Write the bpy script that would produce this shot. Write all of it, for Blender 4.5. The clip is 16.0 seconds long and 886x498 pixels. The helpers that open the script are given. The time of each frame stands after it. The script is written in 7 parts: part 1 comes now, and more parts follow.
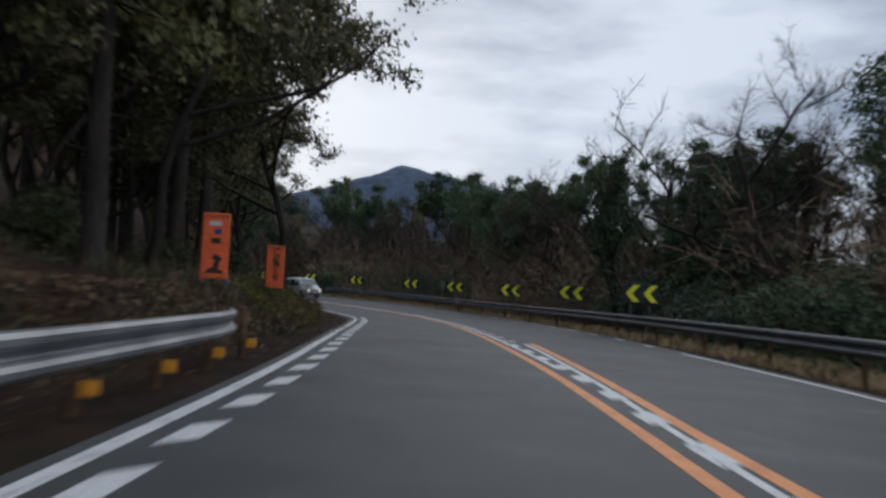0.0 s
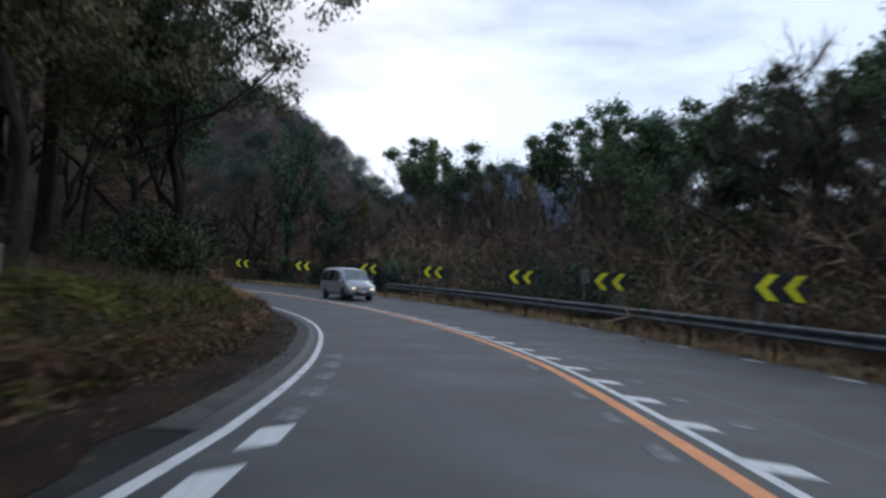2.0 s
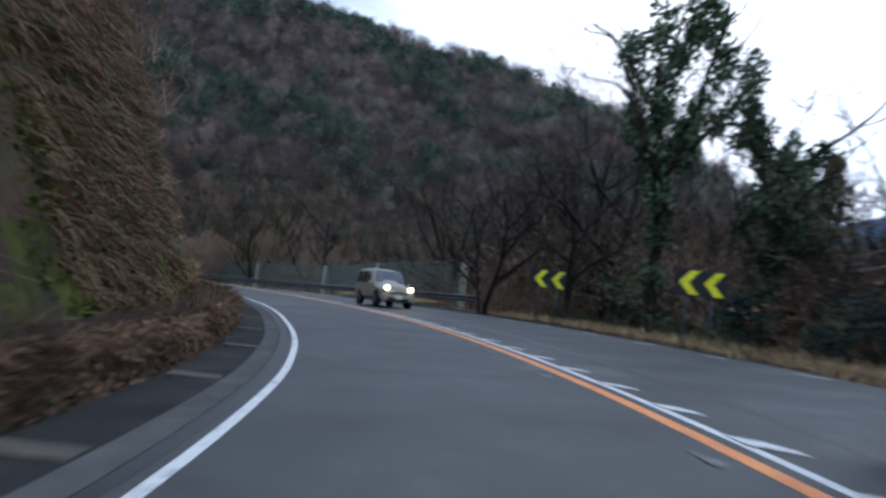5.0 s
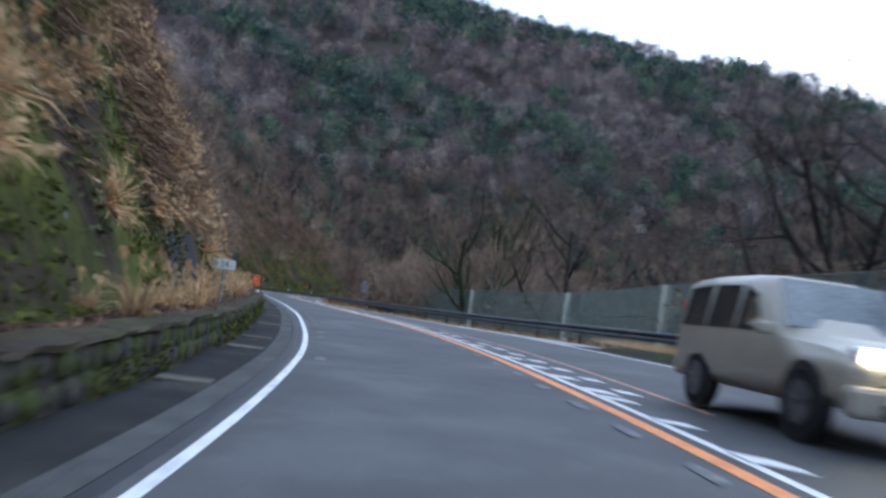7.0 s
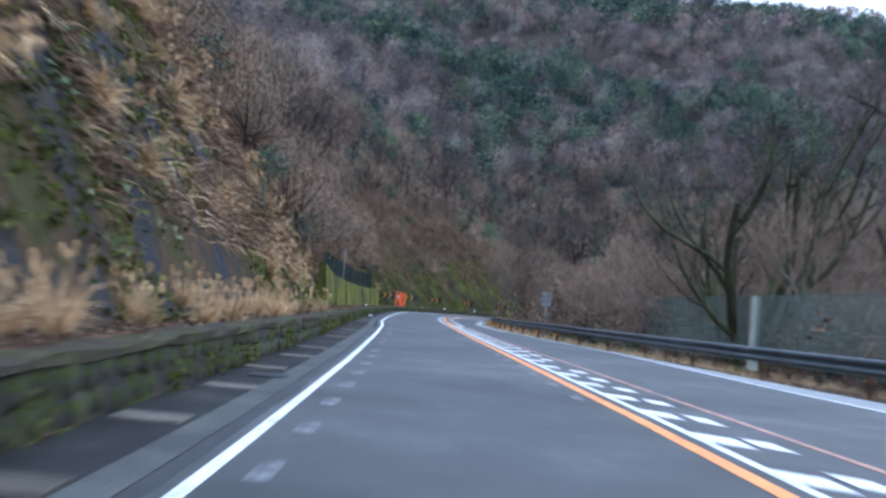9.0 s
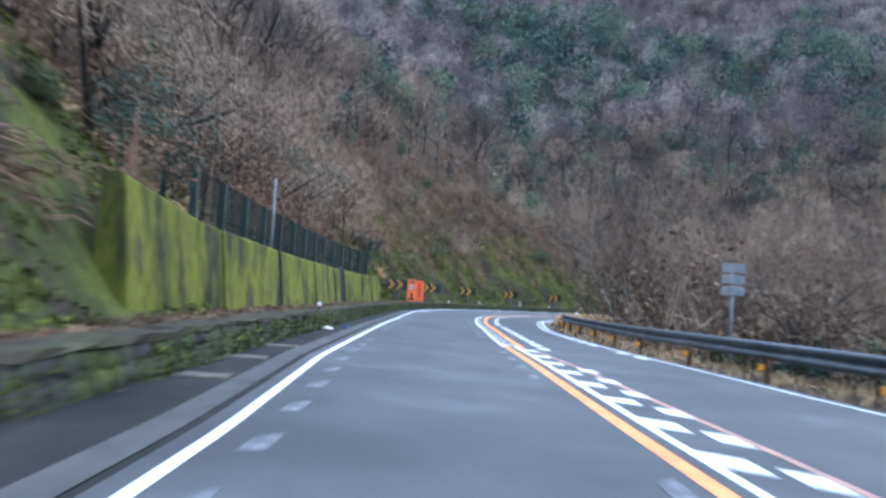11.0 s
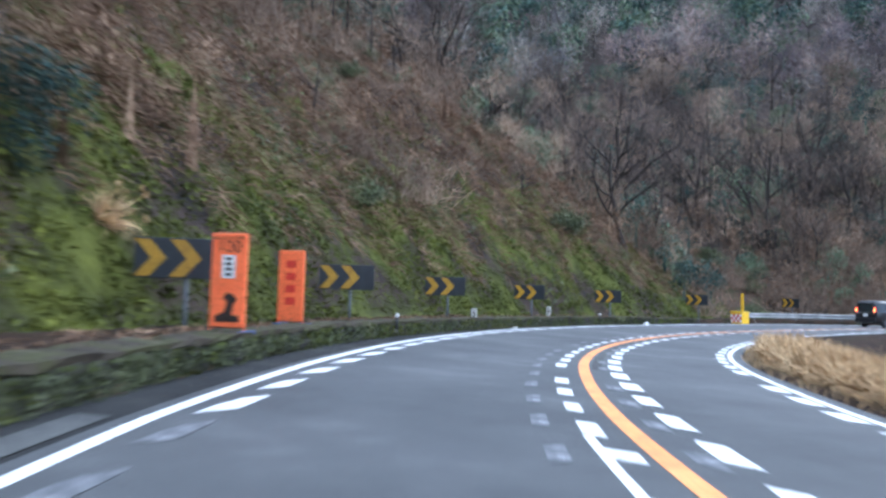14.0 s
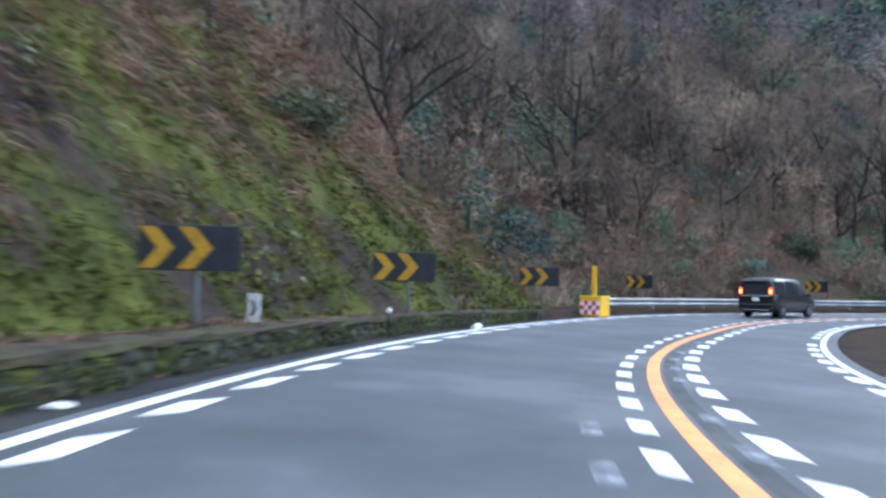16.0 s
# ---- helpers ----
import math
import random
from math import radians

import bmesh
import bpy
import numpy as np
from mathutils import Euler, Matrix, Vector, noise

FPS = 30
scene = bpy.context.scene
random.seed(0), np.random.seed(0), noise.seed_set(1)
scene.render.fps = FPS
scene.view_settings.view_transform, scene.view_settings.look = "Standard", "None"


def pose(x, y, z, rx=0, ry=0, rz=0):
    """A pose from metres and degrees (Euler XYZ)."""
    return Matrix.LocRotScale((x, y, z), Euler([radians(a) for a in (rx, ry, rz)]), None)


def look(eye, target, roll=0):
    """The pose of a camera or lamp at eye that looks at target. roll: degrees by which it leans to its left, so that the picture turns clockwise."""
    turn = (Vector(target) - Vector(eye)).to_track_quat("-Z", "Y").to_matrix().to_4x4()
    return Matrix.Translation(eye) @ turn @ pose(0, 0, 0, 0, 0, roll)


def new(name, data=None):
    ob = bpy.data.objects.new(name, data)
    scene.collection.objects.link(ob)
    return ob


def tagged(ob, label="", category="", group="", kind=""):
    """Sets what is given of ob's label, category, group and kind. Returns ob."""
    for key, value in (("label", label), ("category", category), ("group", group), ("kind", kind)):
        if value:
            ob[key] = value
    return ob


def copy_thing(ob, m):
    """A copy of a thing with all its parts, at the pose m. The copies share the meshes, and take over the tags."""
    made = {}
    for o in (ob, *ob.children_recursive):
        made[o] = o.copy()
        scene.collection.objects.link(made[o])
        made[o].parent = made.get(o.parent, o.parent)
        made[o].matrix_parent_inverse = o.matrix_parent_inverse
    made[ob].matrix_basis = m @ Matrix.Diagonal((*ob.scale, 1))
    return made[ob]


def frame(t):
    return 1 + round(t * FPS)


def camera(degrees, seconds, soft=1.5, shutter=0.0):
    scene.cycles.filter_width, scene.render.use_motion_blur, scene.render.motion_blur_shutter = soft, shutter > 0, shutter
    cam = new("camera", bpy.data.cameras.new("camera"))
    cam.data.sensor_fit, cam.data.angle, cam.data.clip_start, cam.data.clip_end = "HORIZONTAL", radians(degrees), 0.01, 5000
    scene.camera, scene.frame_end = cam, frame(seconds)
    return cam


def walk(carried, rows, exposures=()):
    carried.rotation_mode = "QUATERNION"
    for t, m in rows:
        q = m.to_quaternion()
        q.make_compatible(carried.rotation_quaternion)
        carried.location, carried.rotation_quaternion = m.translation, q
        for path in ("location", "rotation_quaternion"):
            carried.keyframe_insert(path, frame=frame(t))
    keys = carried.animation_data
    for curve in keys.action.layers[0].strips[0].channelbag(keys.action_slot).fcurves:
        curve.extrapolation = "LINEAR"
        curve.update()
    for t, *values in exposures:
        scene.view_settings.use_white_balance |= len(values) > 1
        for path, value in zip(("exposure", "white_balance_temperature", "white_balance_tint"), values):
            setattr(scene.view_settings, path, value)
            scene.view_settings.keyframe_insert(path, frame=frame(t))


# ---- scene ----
cam = camera(57.85, 16.0, soft=2.7, shutter=0.5)
PATH = [
    (0.0, pose(0.000, 0.001, 1.183, 93.532, -2.778, -0.002)),
    (0.5, pose(-0.014, 7.456, 1.260, 94.159, -2.469, 0.672)),
    (1.0, pose(-0.192, 14.860, 1.297, 93.960, -2.384, 2.243)),
    (1.5, pose(-0.618, 22.202, 1.331, 93.530, -2.590, 4.803)),
    (2.0, pose(-1.366, 29.481, 1.330, 93.134, -3.158, 7.577)),
    (2.5, pose(-2.442, 36.672, 1.340, 93.099, -3.780, 10.285)),
    (3.0, pose(-3.869, 43.735, 1.273, 93.208, -4.305, 13.403)),
    (3.5, pose(-5.760, 50.628, 1.294, 93.576, -4.838, 17.568)),
    (4.0, pose(-8.208, 57.291, 1.334, 93.896, -5.416, 22.859)),
    (4.5, pose(-11.238, 63.671, 1.403, 93.991, -6.029, 28.353)),
    (5.0, pose(-14.836, 69.726, 1.498, 94.051, -6.597, 33.467)),
    (5.5, pose(-18.930, 75.438, 1.601, 94.125, -7.061, 38.100)),
    (6.0, pose(-23.445, 80.799, 1.711, 94.216, -7.381, 42.390)),
    (6.5, pose(-28.329, 85.795, 1.825, 94.311, -7.522, 46.528)),
    (7.0, pose(-33.553, 90.399, 1.941, 94.379, -7.429, 50.648)),
    (7.5, pose(-39.100, 94.584, 2.050, 94.373, -7.048, 54.715)),
    (8.0, pose(-44.918, 98.406, 2.102, 94.291, -6.463, 58.009)),
    (8.5, pose(-50.957, 101.966, 2.223, 94.335, -5.727, 60.664)),
    (9.0, pose(-57.172, 105.300, 2.289, 94.118, -4.905, 62.872)),
    (9.5, pose(-63.491, 108.465, 2.345, 93.917, -4.255, 64.101)),
    (10.0, pose(-69.861, 111.533, 2.355, 93.634, -3.859, 64.649)),
    (10.5, pose(-76.246, 114.562, 2.373, 93.427, -3.640, 64.799)),
    (11.0, pose(-82.629, 117.581, 2.386, 93.397, -3.433, 64.812)),
    (11.5, pose(-89.005, 120.599, 2.416, 93.513, -3.042, 64.870)),
    (12.0, pose(-95.371, 123.612, 2.419, 93.440, -2.384, 64.958)),
    (12.5, pose(-101.718, 126.609, 2.464, 93.027, -1.679, 64.981)),
    (13.0, pose(-108.014, 129.599, 2.422, 92.730, -1.369, 64.582)),
    (13.5, pose(-114.199, 132.619, 2.367, 93.007, -1.434, 63.601)),
    (14.0, pose(-120.200, 135.753, 2.468, 93.656, -1.612, 61.592)),
    (14.5, pose(-125.946, 139.120, 2.422, 93.279, -1.533, 58.226)),
    (15.0, pose(-131.386, 142.774, 2.479, 92.795, -1.286, 54.042)),
    (15.5, pose(-136.430, 146.797, 2.494, 92.696, -1.150, 48.788)),
    (16.0, pose(-140.985, 151.262, 2.453, 92.809, -1.226, 42.547)),
]
EXPOSURES = [(0.0, -0.56, 6400, 10), (0.5, -0.34, 6300, 10), (1.5, -0.45, 6000, 10), (2.0, -0.24, 5900, 10), (2.6, -0.1, 5900, 10), (3.5, -0.15, 5800, 10), (4.0, -0.26, 5750, 10), (4.5, -0.28, 5700, 10), (5.0, 0.28, 5600, 9), (5.3, 0.42, 5550, 9), (7.5, 0.94, 5400, 10), (8.5, 1.02, 5300, 10), (9.0, 1.36, 5250, 10), (12.0, 1.84, 5200, 7), (14.0, 1.79, 5450, 9), (16.0, 1.72, 5450, 10)]
walk(cam, PATH, EXPOSURES)

# ---- plan of the road axis: x, y, height, crossfall in degrees ----
NODES = [
    (0.00, 0.00, 0.00, -1.22),
    (-0.19, 14.86, 0.11, -1.13),
    (-1.37, 29.48, 0.15, -0.64),
    (-3.87, 43.74, 0.10, 0.35),
    (-8.21, 57.29, 0.15, 1.67),
    (-14.84, 69.73, 0.32, 2.83),
    (-23.45, 80.80, 0.53, 3.52),
    (-33.55, 90.40, 0.76, 3.46),
    (-44.92, 98.41, 0.94, 2.61),
    (-57.17, 105.30, 1.10, 1.29),
    (-69.86, 111.53, 1.17, 0.10),
    (-82.63, 117.58, 1.21, -0.66),
    (-95.37, 123.61, 1.25, -1.45),
    (-108.01, 129.60, 1.24, -2.09),
    (-120.20, 135.75, 1.26, -2.32),
    (-131.39, 142.77, 1.31, -2.49),
    (-140.98, 151.26, 1.28, -2.44),
    (-148.39, 161.51, 1.28, -2.11),
    (-153.28, 173.17, 1.33, -1.59),
    (-155.54, 185.70, 1.40, -0.99),
]

# ---- world and light: a bright overcast winter sky ----
world = bpy.data.worlds.new("world")
scene.world = world
world.use_nodes = True
wn, wl = world.node_tree.nodes, world.node_tree.links
wn.clear()
w_out = wn.new("ShaderNodeOutputWorld")
w_bg = wn.new("ShaderNodeBackground")
w_sky = wn.new("ShaderNodeTexSky")
w_sky.sky_type = "NISHITA"
w_sky.sun_disc = False
w_sky.sun_elevation = radians(24)
w_sky.sun_rotation = radians(-20)
w_sky.dust_density = 3.0
w_co = wn.new("ShaderNodeTexCoord")
w_map = wn.new("ShaderNodeMapping")
w_map.inputs["Scale"].default_value = (1.0, 1.0, 3.2)
w_noise = wn.new("ShaderNodeTexNoise")
w_noise.inputs["Scale"].default_value = 2.1
w_noise.inputs["Detail"].default_value = 6.0
w_noise.inputs["Roughness"].default_value = 0.52
w_ramp = wn.new("ShaderNodeValToRGB")
w_ramp.color_ramp.elements[0].position = 0.37
w_ramp.color_ramp.elements[0].color = (3.9, 4.8, 6.4, 1)
w_ramp.color_ramp.elements[1].position = 0.55
w_ramp.color_ramp.elements[1].color = (10.8, 11.9, 13.6, 1)
w_mix = wn.new("ShaderNodeMixRGB")
w_mix.inputs["Fac"].default_value = 0.9
wl.new(w_co.outputs["Generated"], w_map.inputs["Vector"])
wl.new(w_map.outputs["Vector"], w_noise.inputs["Vector"])
wl.new(w_noise.outputs["Fac"], w_ramp.inputs["Fac"])
wl.new(w_sky.outputs["Color"], w_mix.inputs["Color1"])
wl.new(w_ramp.outputs["Color"], w_mix.inputs["Color2"])
wl.new(w_mix.outputs["Color"], w_bg.inputs["Color"])
w_bg.inputs["Strength"].default_value = 0.1
wl.new(w_bg.outputs["Background"], w_out.inputs["Surface"])

sun = new("sun", bpy.data.lights.new("sun", "SUN"))
sun.data.energy = 0.5
sun.data.angle = radians(25)
sun.data.color = (1.0, 0.97, 0.93)
sun.matrix_world = look((0, 0, 100), (-20, -60, 60))


# ---- helpers for meshes and materials ----
def mesh_from(name, verts, faces, material=None, smooth=False):
    me = bpy.data.meshes.new(name)
    me.from_pydata([tuple(v) for v in verts], [], [tuple(f) for f in faces])
    if material:
        me.materials.append(material)
    if smooth:
        me.polygons.foreach_set("use_smooth", [True] * len(me.polygons))
    me.update()
    return me


def empty(name, m, label="", category="", group="", kind=""):
    ob = new(name)
    ob.matrix_basis = m
    ob.empty_display_size = 0.2
    return tagged(ob, label, category, group, kind)


def put(name, me, parent=None, m=None, label=""):
    """One mesh object, under its thing."""
    ob = new(name, me)
    if parent:
        ob.parent = parent
    if m:
        ob.matrix_basis = m
    if label:
        ob["label"] = label
    return ob


def bm_box(bm, sx, sy, sz, m=None, bevel=0.0):
    """A box with its middle at the origin of m, bevelled."""
    made = bmesh.ops.create_cube(bm, size=1.0)["verts"]
    bmesh.ops.scale(bm, vec=(sx, sy, sz), verts=made)
    if bevel:
        edges = list({e for v in made for e in v.link_edges})
        made = list({v for f in bmesh.ops.bevel(bm, geom=edges, offset=bevel, segments=2, affect="EDGES", profile=0.5)["faces"] for v in f.verts} | {v for v in made if v.is_valid})
    if m:
        bmesh.ops.transform(bm, matrix=m, verts=made)
    return made


def bm_tube(bm, radius, depth, m=None, segments=10, radius2=None):
    made = bmesh.ops.create_cone(bm, cap_ends=True, segments=segments, radius1=radius, radius2=radius if radius2 is None else radius2, depth=depth)["verts"]
    if m:
        bmesh.ops.transform(bm, matrix=m, verts=made)
    return made


def bm_poly(bm, outline, z0, z1):
    """A plate: an outline in the x-y plane, thick from z0 to z1."""
    low = [bm.verts.new((x, y, z0)) for x, y in outline]
    top = [bm.verts.new((x, y, z1)) for x, y in outline]
    bm.faces.new(top)
    bm.faces.new(low[::-1])
    n = len(outline)
    for i in range(n):
        bm.faces.new((low[i], low[(i + 1) % n], top[(i + 1) % n], top[i]))
    return low + top


def done(bm, name, material, smooth=False):
    me = bpy.data.meshes.new(name)
    bmesh.ops.recalc_face_normals(bm, faces=bm.faces)
    bm.to_mesh(me)
    bm.free()
    me.materials.append(material)
    if smooth:
        me.polygons.foreach_set("use_smooth", [True] * len(me.polygons))
    return me


def part(name, bm, material, parent, label="", smooth=False):
    return put(name, done(bm, name, material, smooth), parent, None, label)


def surface(name, colors, scale=2.0, fine=30.0, rough=0.85, bump=0.3, bump_scale=None, metal=0.0, island=0.0, obj=0.0, coat=0.0, detail=6.0, distance=0.02, stretch=None, sheen=0.0):
    """A material of two scales of noise: colors are (position, rgb) stops of the large one; the fine one varies it and gives relief."""
    m = bpy.data.materials.new(name)
    m.use_nodes = True
    n, l = m.node_tree.nodes, m.node_tree.links
    bsdf = n["Principled BSDF"]
    co = n.new("ShaderNodeTexCoord")
    src = co.outputs["Object"]
    if stretch:
        mp = n.new("ShaderNodeMapping")
        mp.inputs["Scale"].default_value = stretch
        l.new(src, mp.inputs["Vector"])
        src = mp.outputs["Vector"]
    big = n.new("ShaderNodeTexNoise")
    big.inputs["Scale"].default_value = scale
    big.inputs["Detail"].default_value = detail
    big.inputs["Roughness"].default_value = 0.6
    l.new(src, big.inputs["Vector"])
    ramp = n.new("ShaderNodeValToRGB")
    els = ramp.color_ramp.elements
    while len(els) < len(colors):
        els.new(0.5)
    for e, (p, c) in zip(els, colors):
        e.position, e.color = p, (*c, 1)
    l.new(big.outputs["Fac"], ramp.inputs["Fac"])
    sm = n.new("ShaderNodeTexNoise")
    sm.inputs["Scale"].default_value = fine
    sm.inputs["Detail"].default_value = 4.0
    l.new(src, sm.inputs["Vector"])
    val = n.new("ShaderNodeMapRange")
    val.inputs["From Min"].default_value, val.inputs["From Max"].default_value = 0.3, 0.7
    val.inputs["To Min"].default_value, val.inputs["To Max"].default_value = 0.72, 1.28
    l.new(sm.outputs["Fac"], val.inputs["Value"])
    hsv = n.new("ShaderNodeHueSaturation")
    l.new(ramp.outputs["Color"], hsv.inputs["Color"])
    last = val.outputs["Result"]
    for amount, node, socket in ((island, "ShaderNodeNewGeometry", "Random Per Island"), (obj, "ShaderNodeObjectInfo", "Random")):
        if amount:
            info = n.new(node)
            mr = n.new("ShaderNodeMapRange")
            mr.inputs["To Min"].default_value, mr.inputs["To Max"].default_value = 1 - amount, 1 + amount
            l.new(info.outputs[socket], mr.inputs["Value"])
            mu = n.new("ShaderNodeMath")
            mu.operation = "MULTIPLY"
            l.new(last, mu.inputs[0])
            l.new(mr.outputs["Result"], mu.inputs[1])
            last = mu.outputs["Value"]
    l.new(last, hsv.inputs["Value"])
    l.new(hsv.outputs["Color"], bsdf.inputs["Base Color"])
    bsdf.inputs["Roughness"].default_value = rough
    bsdf.inputs["Specular IOR Level"].default_value = 0.12 if rough >= 0.8 else 0.4
    bsdf.inputs["Metallic"].default_value = metal
    bsdf.inputs["Coat Weight"].default_value = coat
    if bump:
        bn = n.new("ShaderNodeTexNoise")
        bn.inputs["Scale"].default_value = bump_scale or fine
        bn.inputs["Detail"].default_value = 5.0
        l.new(src, bn.inputs["Vector"])
        b = n.new("ShaderNodeBump")
        b.inputs["Strength"].default_value = bump
        b.inputs["Distance"].default_value = distance
        l.new(bn.outputs["Fac"], b.inputs["Height"])
        l.new(b.outputs["Normal"], bsdf.inputs["Normal"])
    return m


def glow(name, color, strength):
    m = bpy.data.materials.new(name)
    m.use_nodes = True
    b = m.node_tree.nodes["Principled BSDF"]
    b.inputs["Base Color"].default_value = (*color, 1)
    b.inputs["Emission Color"].default_value = (*color, 1)
    b.inputs["Emission Strength"].default_value = strength
    b.inputs["Roughness"].default_value = 0.25
    return m


# ---- the road axis: a smooth curve through the nodes, run on at both ends ----
ax = [list(p) for p in NODES]
for k in range(5):
    ax.insert(0, [ax[0][0], ax[0][1] - 14.8, ax[0][2] - 0.1, ax[0][3]])
head = radians(1.3)
for k in range(14):
    head -= radians(12.5) if k < 5 else 0
    ax.append([ax[-1][0] - 12.7 * math.sin(head), ax[-1][1] + 12.7 * math.cos(head), ax[-1][2] + 0.05, ax[-1][3] * 0.7])
ax = np.array(ax)
fine_axis = []
for i in range(1, len(ax) - 2):
    for u in np.linspace(0, 1, 24, endpoint=False):
        p0, p1, p2, p3 = ax[i - 1:i + 3]
        fine_axis.append(0.5 * (2 * p1 + (p2 - p0) * u + (2 * p0 - 5 * p1 + 4 * p2 - p3) * u * u + (3 * p1 - p0 - 3 * p2 + p3) * u ** 3))
AX = np.array(fine_axis)
AS = np.concatenate([[0], np.cumsum(np.hypot(*np.diff(AX[:, :2], axis=0).T))])
AS -= AS[np.hypot(AX[:, 0], AX[:, 1]).argmin()]
AT = np.gradient(AX[:, :2], AS, axis=0)
AT /= np.hypot(AT[:, 0], AT[:, 1])[:, None]
S_MIN, S_MAX = float(AS[0]), float(AS[-1])


def table(rows):
    """A number that changes along the road: rows of station and value."""
    xs, ys = zip(*rows)
    return lambda s: np.interp(s, xs, ys)


def axis_at(s):
    return [np.interp(s, AS, AX[:, k]) for k in range(4)] + [np.interp(s, AS, AT[:, k]) for k in range(2)]


def at(s, o, h=0.0):
    """The place at station s, o metres to the right of the axis, h above the road's plane."""
    x, y, z, b, tx, ty = axis_at(s)
    return Vector((x + ty * o, y - tx * o, z + math.tan(radians(b)) * o + h))


def frame_at(s, o, h=0.0, turn=0.0):
    """An upright pose there: y along the road, x to the right, turned to the left by some degrees."""
    tx, ty = axis_at(s)[4:]
    return Matrix.Translation(at(s, o, h)) @ pose(0, 0, 0, 0, 0, math.degrees(math.atan2(-tx, ty)) + turn)


def nearest(xy):
    """Station and offset of places in the plan."""
    xy = np.asarray(xy, float)
    s, o = np.zeros(len(xy)), np.zeros(len(xy))
    sub = slice(None, None, 3)
    for a in range(0, len(xy), 4000):
        p = xy[a:a + 4000]
        d = ((p[:, None] - AX[None, sub, :2]) ** 2).sum(2)
        k = d.argmin(1) * 3
        v = p - AX[k, :2]
        s[a:a + 4000] = AS[k] + (v * AT[k]).sum(1)
        side = v[:, 0] * AT[k, 1] - v[:, 1] * AT[k, 0]
        o[a:a + 4000] = np.sign(side) * np.sqrt(d.min(1))
    return s, o


# lateral places along the road
LEFT_LINE = table([(-70, -2.15), (8, -2.17), (16, -2.24), (22, -2.2), (27, -2.0), (32, -1.72), (36, -1.6), (48, -1.62), (58, -1.57), (65, -1.5), (77, -1.42), (83, -1.34), (88, -1.4), (95, -1.5), (105, -1.4), (114, -1.3), (124, -1.38), (143, -1.4), (155, -1.5), (163, -1.65), (170, -1.98), (178, -2.03), (185, -2.1), (192, -2.08), (199, -2.32), (205, -2.68), (212, -2.8), (219, -2.92), (230, -3.03), (245, -2.98), (300, -2.85)])
ORANGE = table([(-70, 1.9), (20, 1.93), (30, 2.05), (38, 2.3), (44, 2.52), (60, 2.52), (70, 2.7), (82, 2.74), (112, 2.66), (125, 2.66), (138, 2.5), (150, 2.2), (165, 1.85), (172, 1.76), (178, 1.66)])
CENTRE = table([(177, 2.1), (190, 2.06), (200, 1.78), (207, 1.58), (215, 1.49), (222, 1.6), (230, 1.7), (240, 1.8), (250, 2.15), (300, 2.2)])
RIGHT_LINE = table([(-70, 6.5), (0, 6.6), (21, 7.0), (36, 7.8), (42, 8.1), (55, 7.95), (85, 7.8), (113, 7.6), (122, 7.55), (134, 8.0), (145, 7.4), (158, 7.2), (170, 6.0), (182, 5.3), (194, 4.9), (204, 5.05), (209, 4.95), (235, 5.2), (300, 5.5)])
WALL = table([(-70, -3.9), (11, -3.9), (19, -3.1), (24, -3.0), (34, -3.15), (60, -2.95), (85, -2.7), (110, -2.75), (145, -2.75), (158, -3.0), (172, -3.25), (185, -3.25), (200, -3.42), (208, -3.6), (215, -3.78), (225, -3.74), (232, -3.72), (245, -3.64), (300, -3.5)])
WALL_H = table([(-70, 0.3), (11, 0.36), (24, 0.48), (34, 0.54), (70, 0.55), (85, 0.6), (140, 0.58), (172, 0.48), (210, 0.42), (245, 0.4), (252, 0.3), (300, 0.2)])
GUARD = table([(-70, 7.6), (0, 7.9), (26, 8.45), (43, 8.67), (80, 8.6), (95, 9.2), (112, 11.2), (128, 11.2), (140, 9.9), (150, 8.6), (165, 7.2), (180, 5.95), (204, 5.97), (300, 6.5)])
FOOT = table([(-80, 4.3), (12, 4.2), (20, 3.95), (60, 3.9), (72, 4.3), (82, 4.7), (100, 4.5), (145, 4.5), (160, 4.6), (172, 4.9), (175.5, 6.1), (204, 6.2), (212, 5.5), (235, 5.4), (246, 4.8), (254, 5.0), (262, 8.0), (400, 9.0)])
STEEP = table([(-80, 0.9), (20, 1.2), (60, 1.2), (66, 1.5), (72, 2.2), (82, 2.4), (100, 2.6), (145, 2.2), (163, 1.5), (172, 1.3), (203, 1.3), (210, 1.5), (235, 1.5), (246, 1.4), (256, 1.0), (262, 0.6), (400, 0.5)])
STEEP_H = table([(-80, 0.6), (18, 0.72), (28, 0.64), (60, 0.65), (66, 1.0), (70, 3.0), (75, 7.0), (82, 9.5), (100, 13.0), (145, 13.0), (163, 9.0), (172, 6.0), (200, 7.0), (212, 13.0), (235, 13.0), (246, 9.0), (256, 4.0), (262, 2.0), (400, 2.0)])
UPPER = table([(-80, 0.12), (20, 0.15), (60, 0.2), (72, 0.4), (82, 0.7), (100, 0.8), (163, 0.75), (205, 0.65), (246, 0.6), (300, 0.62), (400, 0.62)])
DROP = table([(-80, 0.8), (60, 1.2), (85, 3.5), (170, 4.5), (205, 2.0), (260, 1.5), (400, 1.5)])
RIDGE = table([(-180, 30), (-60, 30), (0, 26), (5, 32), (11, 62), (18, 111), (21, 126), (24, 145), (30, 188), (35, 219), (38, 238), (42, 268), (52, 342), (75, 480), (110, 300), (140, 100), (180, 30)])


